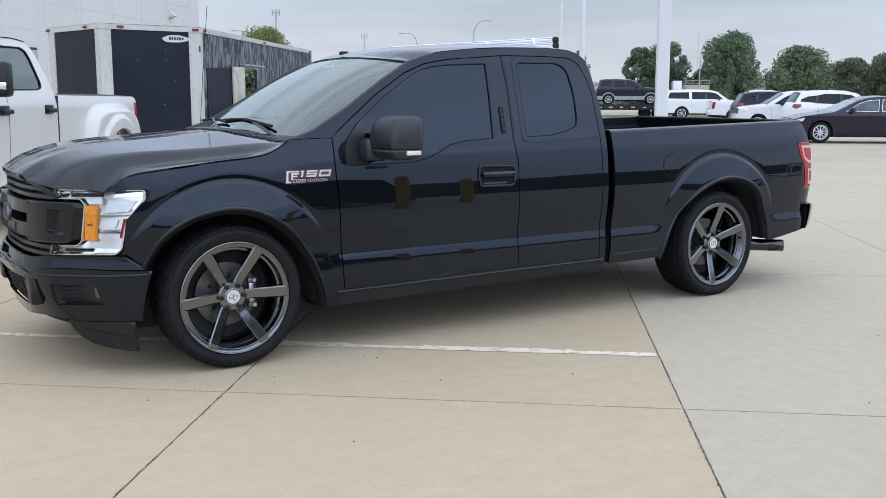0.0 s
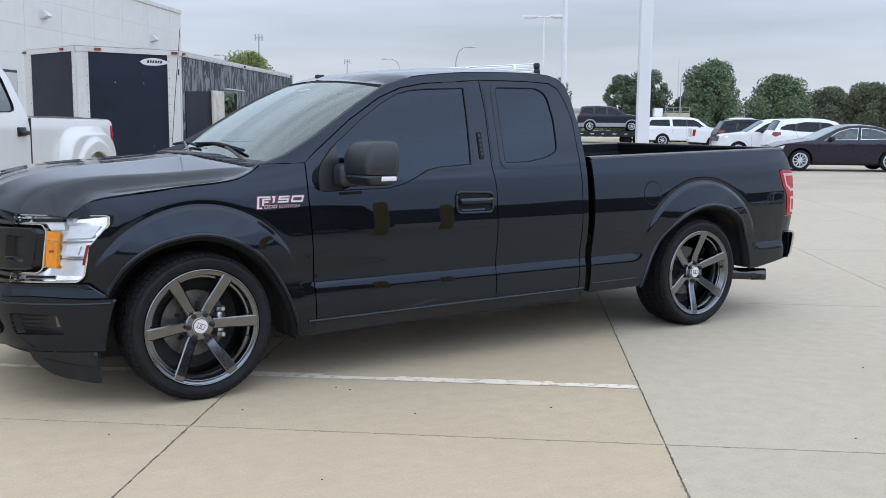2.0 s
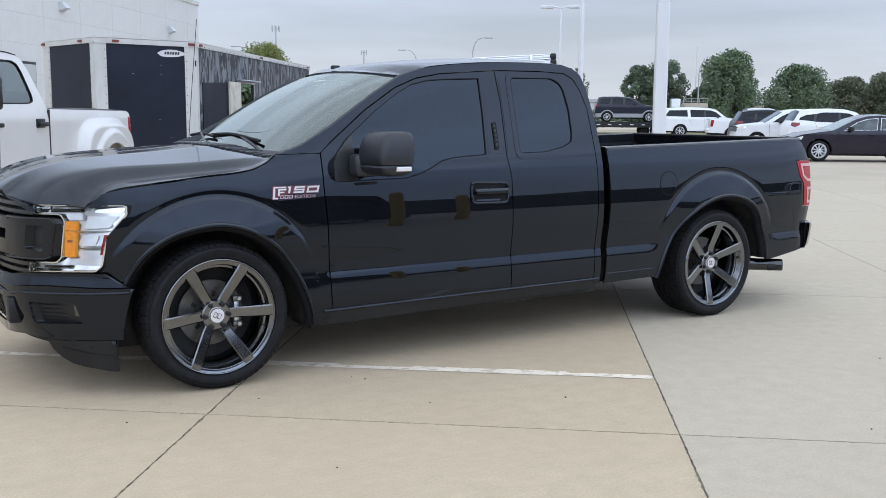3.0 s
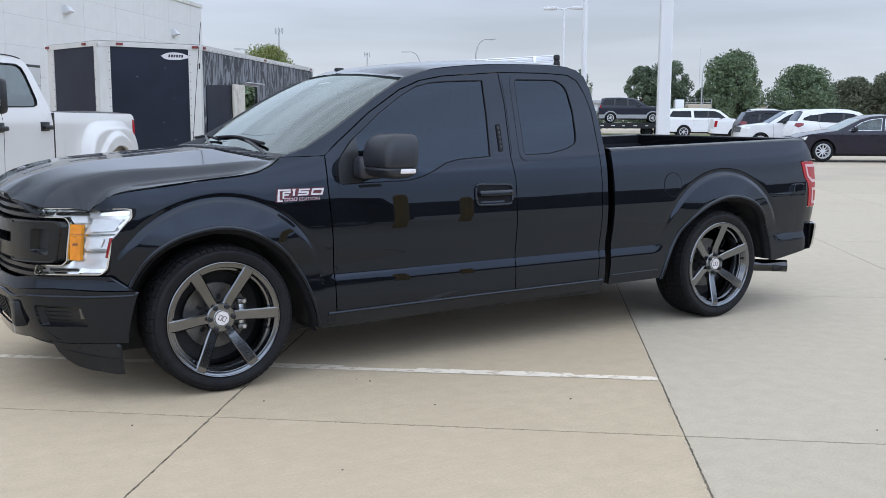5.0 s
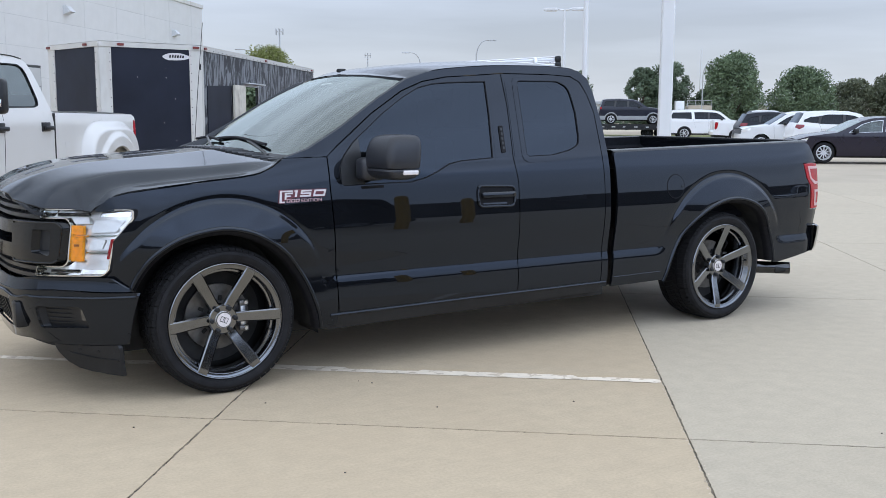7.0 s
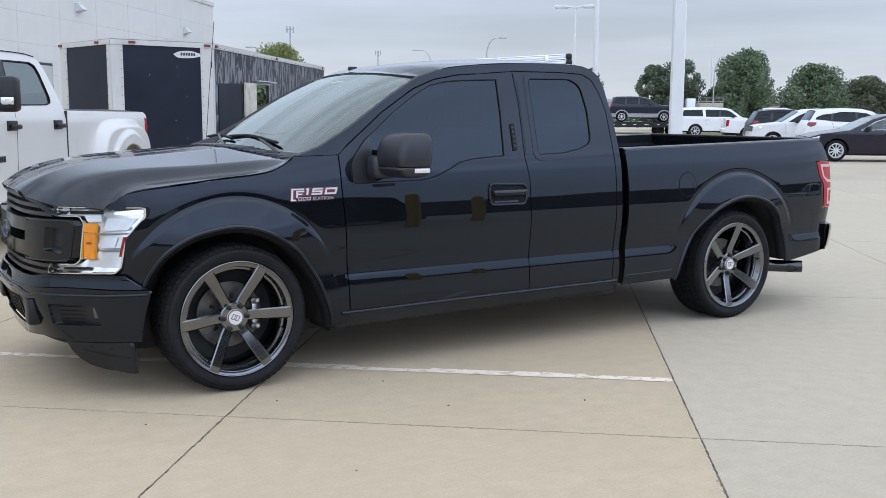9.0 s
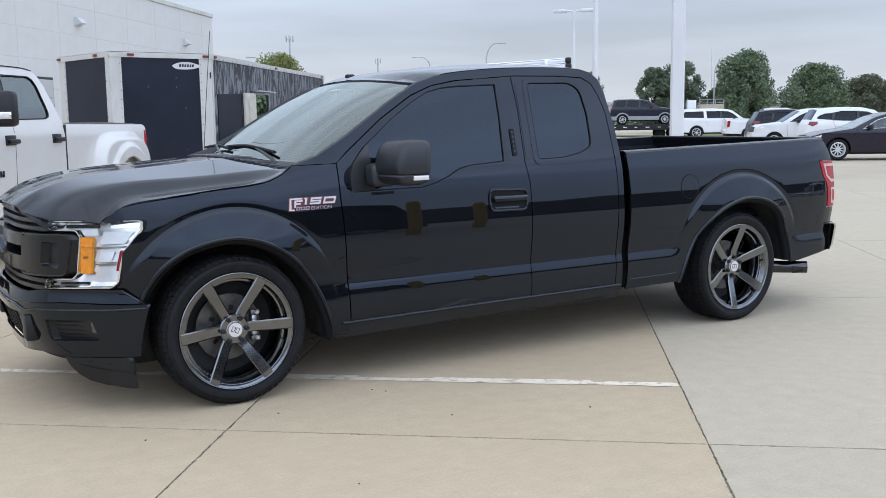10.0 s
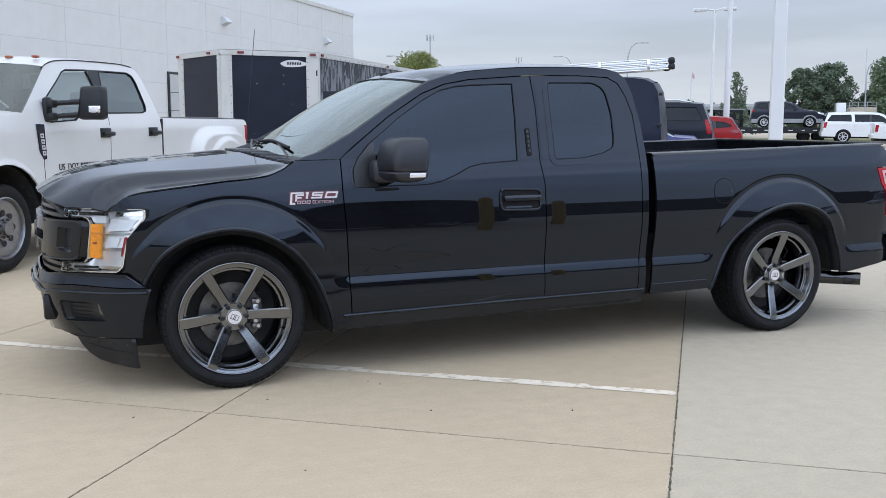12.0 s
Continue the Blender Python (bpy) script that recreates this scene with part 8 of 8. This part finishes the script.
def lamp_post(x, y, h, w, square, heads, label, turn=0.0, base=True, arm=0.9):
    root = thing("lamp_post", label, "lamp post", pose(x, y, 0, 0, 0, turn), "lamp posts over the lot")
    if base:
        strip("plinth", [[(r * math.cos(2 * math.pi * k / 24), r * math.sin(2 * math.pi * k / 24), z) for k in range(24)] for r, z in ((0.32, 0.0), (0.32, 0.60), (0.29, 0.63), (0.001, 0.63))], M_CONC2, root, "round concrete plinth", closed=True)
    if square:
        rows = []
        for z, k in ((0.0, 1.0), (h, 0.86)):
            a = w / 2 * k
            c = a * 0.82
            rows.append([(px, py, z) for px, py in ((c, -a), (a, -c), (a, c), (c, a), (-c, a), (-a, c), (-a, -c), (-c, -a))])
        strip("shaft", rows, M_POST, root, closed=True, cap=True)
    else:
        tube("shaft", [(0, 0, h * k / 6) for k in range(7)], w / 2, M_POST, root, sides=16, taper=w * 0.36)
    for s in heads:
        hd = box("lamp_head", (s * arm - 0.42, -0.22, h - 0.08), (s * arm + 0.42, 0.22, h + 0.10), M_POST, root, bevel=0.05)
        part("lens", box_bm((s * arm - 0.33, -0.16, h - 0.10), (s * arm + 0.33, 0.16, h - 0.075)), M_WLENS, hd, "frosted lens")
        tube("arm", [(0, 0, h - 0.05), (s * (arm - 0.40), 0, h + 0.02)], 0.05, M_POST, root, sides=8)
    return root


lamp_post(8.44, 4.42, 9.0, 0.185, True, (-1, 1), "square pale grey lamp post on a concrete plinth", -39)
lamp_post(24.2, 24.8, 12.0, 0.24, False, (-1, 1), "slim round pale grey lamp post", -45)
lamp_post(37.4, 42.4, 7.95, 0.19, False, (-1, 1), "pale grey lamp post with two flat heads", -45, arm=0.85)
lamp_post(67.4, 59.4, 7.7, 0.13, False, (), "thin grey post among the trees", 0, base=False)
lamp_post(62.0, 148.0, 11.0, 0.3, False, (-1, 1), "distant grey lamp post with two heads", -30, base=False, arm=1.1)


def street_lamp(x, y, h, reach, turn):
    root = thing("street_lamp", "thin curved grey street lamp", "street lamp", pose(x, y, 0, 0, 0, turn), "street lamps far off")
    pts = [(0, 0, 0), (0, 0, h * 0.75), (0.04 * reach, 0, h * 0.86), (0.25 * reach, 0, h * 0.95), (0.6 * reach, 0, h * 0.995), (reach, 0, h)]
    tube("pole", smooth_line(pts, 4), 0.0085 * h, M_GALV, root, sides=8, taper=0.005 * h)
    box("head", (reach * 0.92, -0.11 * reach ** 0.5, h - 0.07 * reach ** 0.5), (reach * 1.5, 0.11 * reach ** 0.5, h + 0.04 * reach ** 0.5), M_GALV, root, bevel=0.02)


street_lamp(65.4, 93.5, 10.4, 1.6, -45)
street_lamp(53.8, 46.3, 5.35, 0.5, -47)
street_lamp(75.2, 122.9, 10.8, 1.9, 150)
street_lamp(37.0, 90.0, 7.9, 1.1, -20)
street_lamp(35.2, 89.0, 7.9, 1.1, 160)


def mast(x, y, h, s):
    root = thing("phone_mast", "distant grey phone mast with a ring of aerials", "mast", pose(x, y, 0), "masts far off")
    tube("pole", [(0, 0, 0), (0, 0, h)], 0.16 * s, M_GALV, root, sides=8)
    for k in range(6):
        a = 2 * math.pi * k / 6
        tube("aerial", [(0.75 * s * math.cos(a), 0.75 * s * math.sin(a), h - 1.0 * s), (0.75 * s * math.cos(a), 0.75 * s * math.sin(a), h + 0.2 * s)], 0.09 * s, M_GALV, root, sides=6)
        tube("bracket", [(0, 0, h - 0.4 * s), (0.75 * s * math.cos(a), 0.75 * s * math.sin(a), h - 0.4 * s)], 0.04 * s, M_GALV, root, sides=6)


def flag_pole(x, y, h):
    root = thing("flag_pole", "thin white flag pole with a small limp flag", "flag pole", pose(x, y, 0))
    tube("pole", [(0, 0, 0), (0, 0, h)], 0.08, M_POST, root, sides=8, taper=0.05)
    rows = [[(0.05 + 0.16 * k, 0.08 * math.sin(k * 1.3), h - 0.2 - 0.10 * k - 0.45 * j) for j in (0, 0.5, 1)] for k in range(3)]
    strip("flag", rows, M_BADGE_P, root, "small faded flag")


flag_pole(59.5, 73.5, 6.2)
mast(41.0, 95.6, 10.6, 0.55)
mast(68.3, 126.9, 10.6, 0.6)

# ---------------------------------------------------------------- trees
def leaf_material(name, base):
    m = bpy.data.materials.new(name)
    m.use_nodes = True
    n, l = m.node_tree.nodes, m.node_tree.links
    b = n["Principled BSDF"]
    b.inputs["Roughness"].default_value = 0.6
    g = n.new("ShaderNodeNewGeometry")
    r = n.new("ShaderNodeValToRGB")
    r.color_ramp.elements[0].color = (base[0] * 0.7, base[1] * 0.7, base[2] * 0.75, 1)
    r.color_ramp.elements[1].color = (base[0] * 1.3, base[1] * 1.25, base[2] * 1.15, 1)
    l.new(g.outputs["Random Per Island"], r.inputs["Fac"])
    l.new(r.outputs["Color"], b.inputs["Base Color"])
    return m


M_LEAF = leaf_material("dark_green_leaves", (0.110, 0.155, 0.098))
M_LEAF2 = leaf_material("mid_green_leaves", (0.125, 0.180, 0.100))
M_LEAF4 = leaf_material("yellow_green_leaves", (0.17, 0.20, 0.05))
M_LEAF3 = leaf_material("rusty_green_leaves", (0.112, 0.130, 0.080))
M_BARK = material("grey_brown_bark", (0.09, 0.07, 0.055), 0.9, var=0.3, scale=8, bump=0.5, bump_scale=15)


def leaf_cloud(name, centres, count, size, mat, seed, parent=None, squash=0.8, label=""):
    """Many small leaf clumps, crossed quads, over a set of lobes (x, y, z, r)."""
    g = np.random.default_rng(seed)
    C = np.array(centres)
    pick = g.choice(len(C), count, p=C[:, 3] ** 2 / (C[:, 3] ** 2).sum())
    d = g.normal(size=(count, 3))
    d /= np.linalg.norm(d, axis=1)[:, None]
    rad = C[pick, 3] * (0.45 + 0.80 * g.random(count) ** 0.8)
    P = C[pick, :3] + d * rad[:, None] * np.array([1, 1, squash])
    u = g.normal(size=(count, 3))
    u /= np.linalg.norm(u, axis=1)[:, None]
    v = np.cross(u, g.normal(size=(count, 3)))
    v /= np.linalg.norm(v, axis=1)[:, None]
    s = size * (0.6 + 0.8 * g.random(count))[:, None]
    k = (0.55 + 0.3 * g.random(count))[:, None]
    V = np.stack([P - u * s, P - v * s * k, P + u * s, P + v * s * k], 1).reshape(-1, 3)
    F = [(4 * i, 4 * i + 1, 4 * i + 2, 4 * i + 3) for i in range(count)]
    return link_mesh(name, V, F, mat, parent, label, smooth=False)


def tree(x, y, h, width, seed, mat, label, leaves=5200, low=0.22, lobes=26, size=0.085, cone=0.0):
    r = random.Random(seed)
    root = thing("tree", label, "tree", pose(x, y, 0), "trees round the lot")
    tr_pts = [(0, 0, -0.1), (0.05, 0.02, h * 0.2), (-0.04, 0.05, h * 0.45), (0.03, 0, h * 0.8)]
    tube("trunk", smooth_line(tr_pts, 3), 0.045 * h * 0.55, M_BARK, root, sides=8, taper=0.03)
    cs = []
    lobes *= 3
    for k in range(lobes):
        t = (k + 0.5) / lobes
        z = h * (low + (0.97 - low) * t)
        prof = math.sin(math.pi * min(1, (0.18 + 0.80 * t))) ** 0.55
        if cone:
            prof = (1 - t) ** 0.9 * 1.0 + 0.06
        a = k * 2.4 + r.uniform(-0.4, 0.4)
        rr = width / 2 * prof * (0.15 + 0.78 * r.random() ** 0.7)
        lr = width * r.choice((0.06, 0.075, 0.09, 0.14)) * r.uniform(0.85, 1.2) * (0.75 + 0.25 * prof)
        if cone:
            lr *= 0.3 + 0.6 * prof
        cs.append((rr * math.cos(a), rr * math.sin(a), min(z, h - lr * 0.95), lr))
        if k % 9 == 0:
            b = (0.4 + 0.4 * t) * z
            tube("limb", [(0, 0, b), (rr * 0.5 * math.cos(a), rr * 0.5 * math.sin(a), (b + z) / 2 + 0.1), (rr * math.cos(a), rr * math.sin(a), z)], 0.012 * h, M_BARK, root, sides=5, taper=0.01)
    leaf_cloud("crown", cs, int(leaves * 3.6), size * 0.98, mat, seed, root, squash=0.95)
    return root


tree(60.4, 59.4, 5.75, 3.6, 11, M_LEAF, "dark green broad tree beyond the parked cars", low=0.15, leaves=6000)
tree(62.2, 58.2, 6.2, 4.4, 12, M_LEAF, "dark green tree grown into its neighbour", low=0.15, leaves=5000)
tree(64.6, 55.8, 3.9, 3.4, 42, M_LEAF, "low dark green tree beside a taller one", low=0.15, leaves=3500)
tree(62.0, 50.5, 6.75, 5.0, 13, M_LEAF2, "tall full green tree with a rounded crown", low=0.16, leaves=7500, lobes=34)
tree(69.4, 49.4, 5.75, 5.8, 14, M_LEAF2, "wide green tree with a broken outline", low=0.12, leaves=7000, lobes=32)
tree(76.0, 48.9, 4.9, 4.6, 15, M_LEAF3, "dull rusty-green tree beyond the cars", low=0.14, leaves=5000)
tree(78.2, 46.4, 5.2, 5.2, 16, M_LEAF3, "dull green tree with bare stems low down", low=0.25, leaves=5000)
tree(81.0, 42.5, 5.4, 5.6, 17, M_LEAF, "dark green tree at the far edge of the lot", low=0.2, leaves=5000)
tree(53.3, 59.3, 5.5, 4.2, 18, M_LEAF, "small pointed green tree with feathery top", low=0.10, leaves=2300, lobes=34, size=0.07, cone=1.0)
tree(36.2, 86.8, 8.2, 7.6, 19, M_LEAF4, "green tree rising behind the cargo trailer", low=0.2, leaves=6000)
tree(10.4, 25.5, 2.9, 4.2, 20, M_LEAF2, "low green tree seen through the open trailer", low=0.05, leaves=4000)

# ---- grass strip, kerb, far hedges and low buildings
M_GRASS = material("dry_lawn", (0.16, 0.17, 0.06), 0.95, var=0.3, scale=3, bump=0.5, bump_scale=40)
M_KERB = material("kerb_concrete", (0.45, 0.43, 0.39), 0.85, var=0.1, scale=6, bump=0.2)
bm = box_bm((-70, 0.7, -0.2), (70, 9.0, 0.12), 0.03)
lawn = part("lawn", bm, M_GRASS)
lawn.matrix_world = pose(41.5, 43.0, 0, 0, 0, -39)
tagged(lawn, "strip of dry yellow-green grass at the edge of the lot", "lawn", kind="structure")
bm = box_bm((-70, 0.52, -0.2), (70, 0.7, 0.14), 0.02)
kb = part("kerb", bm, M_KERB, smooth=30)
kb.matrix_world = pose(41.5, 43.0, 0, 0, 0, -39)
tagged(kb, "low concrete kerb along the grass", "kerb", kind="structure")
hedge = []
hr = random.Random(5)
for k in range(150):
    t = k / 149
    ang = radians(5 + 85 * t)
    D = 190 + 50 * hr.random()
    hedge.append((D * math.cos(ang), D * math.sin(ang), hr.uniform(0.2, 2.0), hr.uniform(1.6, 4.6)))
hd = leaf_cloud("far_woods", hedge, 70000, 0.42, M_LEAF, 30)
tagged(hd, "low far-off line of dark trees", "woods", kind="stuff")
M_SHED = material("pale_shed_wall", (0.55, 0.56, 0.56), 0.6, var=0.05, scale=0.5)
M_SHED2 = material("tan_shed_wall", (0.42, 0.36, 0.28), 0.7, var=0.06, scale=0.5)
for x, y, L, Wd, h, ang, mat, lab in ((70.0, 92.0, 22, 8, 2.9, -39, M_SHED, "low pale building far behind the cars"), (92.0, 72.0, 26, 10, 2.8, -39, M_SHED2, "low tan building far behind the trees"), (112.0, 56.0, 30, 10, 3.2, -45, M_SHED, "long low pale building far off")):
    b_ = thing("far_building", lab, "building", pose(x, y, 0, 0, 0, ang), "low buildings far off")
    part("wall", box_bm((-L / 2, 0, 0), (L / 2, Wd, h)), mat, b_)
    part("roof", box_bm((-L / 2 - 0.4, -0.4, h), (L / 2 + 0.4, Wd + 0.4, h + 0.35), 0.03), M_GALV, b_)
    n = int(L / 3)
    for k in range(n):
        xx = -L / 2 + 1.0 + k * 3
        wv = part("window", box_bm((xx, -0.06, 1.2), (xx + 1.7, 0.02, 2.7), 0.02), M_LAMPBOX, b_)
        part("pane", box_bm((xx + 0.1, -0.08, 1.3), (xx + 1.6, -0.05, 2.6)), M_GLASS_DARK, wv)
# a white box lorry and its load beside the wagons
lor = thing("box_lorry", "white lorry with a box body, far behind the wagons", "lorry", pose(55.5, 49.5, 0, 0, 0, -39))
part("box", box_bm((-0.78, 0, 0.9), (-0.14, 1.6, 2.68), 0.03), M_WHITE, lor, smooth=30)
part("frame", box_bm((-0.9, 0.3, 0.6), (2.6, 1.9, 0.85), 0.02), M_GAP, lor)
part("cab", box_bm((0.15, 0.1, 0.85), (2.0, 2.1, 2.34), 0.10), M_SHED2, lor, "dull tan cab", smooth=40)
for k in range(4):
    tube("rack_post", [(0.1 + k * 0.62, 0.15, 2.2), (0.1 + k * 0.62, 0.15, 2.72)], 0.022, M_GALV, lor, sides=6)
tube("rack_rail", [(0.1, 0.15, 2.72), (1.96, 0.15, 2.72)], 0.022, M_GALV, lor, sides=6)
tube("rack_rail", [(-0.1, 0.15, 2.45), (1.96, 0.15, 2.45)], 0.02, M_GALV, lor, sides=6)
for x in (0.0, 2.1):
    for yy, s in ((0.2, 1), (2.0, -1)):
        w_ = wheel(lor, x, 0, 0.42, s, radius=0.42, rim=0.26, spokes=5, width=0.25, tint=M_GALV, detail=False)
        w_.location.y = yy

# ---------------------------------------------------------------- behind the camera: the service building and its bollards, mirrored in the paint
M_DARKWALL = material("dark_service_wall", (0.060, 0.062, 0.066), 0.7, var=0.15, scale=2)
M_BAYDARK = material("open_bay", (0.012, 0.012, 0.013), 0.8, var=0.2, scale=3)
M_YELLOW = material("yellow_bollard_paint", (0.55, 0.33, 0.03), 0.5, var=0.08, scale=8)
ws_ = new("wall_south")
ws_.matrix_world = pose(0, -64, 0, 0, 0, 0)
tagged(ws_, "dark service building with open bays", "wall", kind="structure")
for x0, x1, h in ((-80, -42, 4.0), (-42, -12, 4.4), (-12, 18, 4.2), (18, 30, 4.7), (30, 34, 3.4), (34, 52, 5.6), (52, 56, 4.2), (56, 80, 6.0), (80, 86, 4.8), (86, 150, 5.8)):
    part("wall_body", box_bm((x0, -8, 0), (x1, 0, h)), M_DARKWALL, ws_)
for k in range(19):
    x = -76 + k * 11.5
    part("bay_door", box_bm((x, -0.02, 0.05), (x + 7.2, 0.05, 1.9), 0.02), M_BAYDARK, ws_)
bol = thing("bollard", "tall yellow painted steel guard post", "bollard", pose(3.73, -5.69, 0), "yellow bollards")
strip("post", [[(r * math.cos(2 * math.pi * k / 20), r * math.sin(2 * math.pi * k / 20), z) for k in range(20)] for r, z in ((0.085, 0.0), (0.085, 1.45), (0.07, 1.50), (0.04, 1.525), (0.001, 1.53))], M_YELLOW, bol, closed=True)
for x, y, k in ((4.97, -6.24, 0.93), (1.2, -9.4, 0.7)):
    copy_thing(bol, pose(x, y, 0) @ Matrix.Diagonal((1, 1, k, 1)))
M_DARKCAR = material("flat_black_car_paint", (0.005, 0.005, 0.006), 0.5, spec=0.2, var=0.1, scale=3)
vehicle("sports_utility_car", "black utility car parked behind the yellow guard posts", "car", pose(1.09, -7.95, 0), SUV_PROF, SUV_WIN, [0.0, 2.69], 0.95, M_DARKCAR, 1.14, (), G_CARS, seams=SUV_SEAMS, pillars=SUV_PILLARS, glass_mat=M_GLASS_FAR)
# unseen white cars, added to mirror as pale streaks in the bed side
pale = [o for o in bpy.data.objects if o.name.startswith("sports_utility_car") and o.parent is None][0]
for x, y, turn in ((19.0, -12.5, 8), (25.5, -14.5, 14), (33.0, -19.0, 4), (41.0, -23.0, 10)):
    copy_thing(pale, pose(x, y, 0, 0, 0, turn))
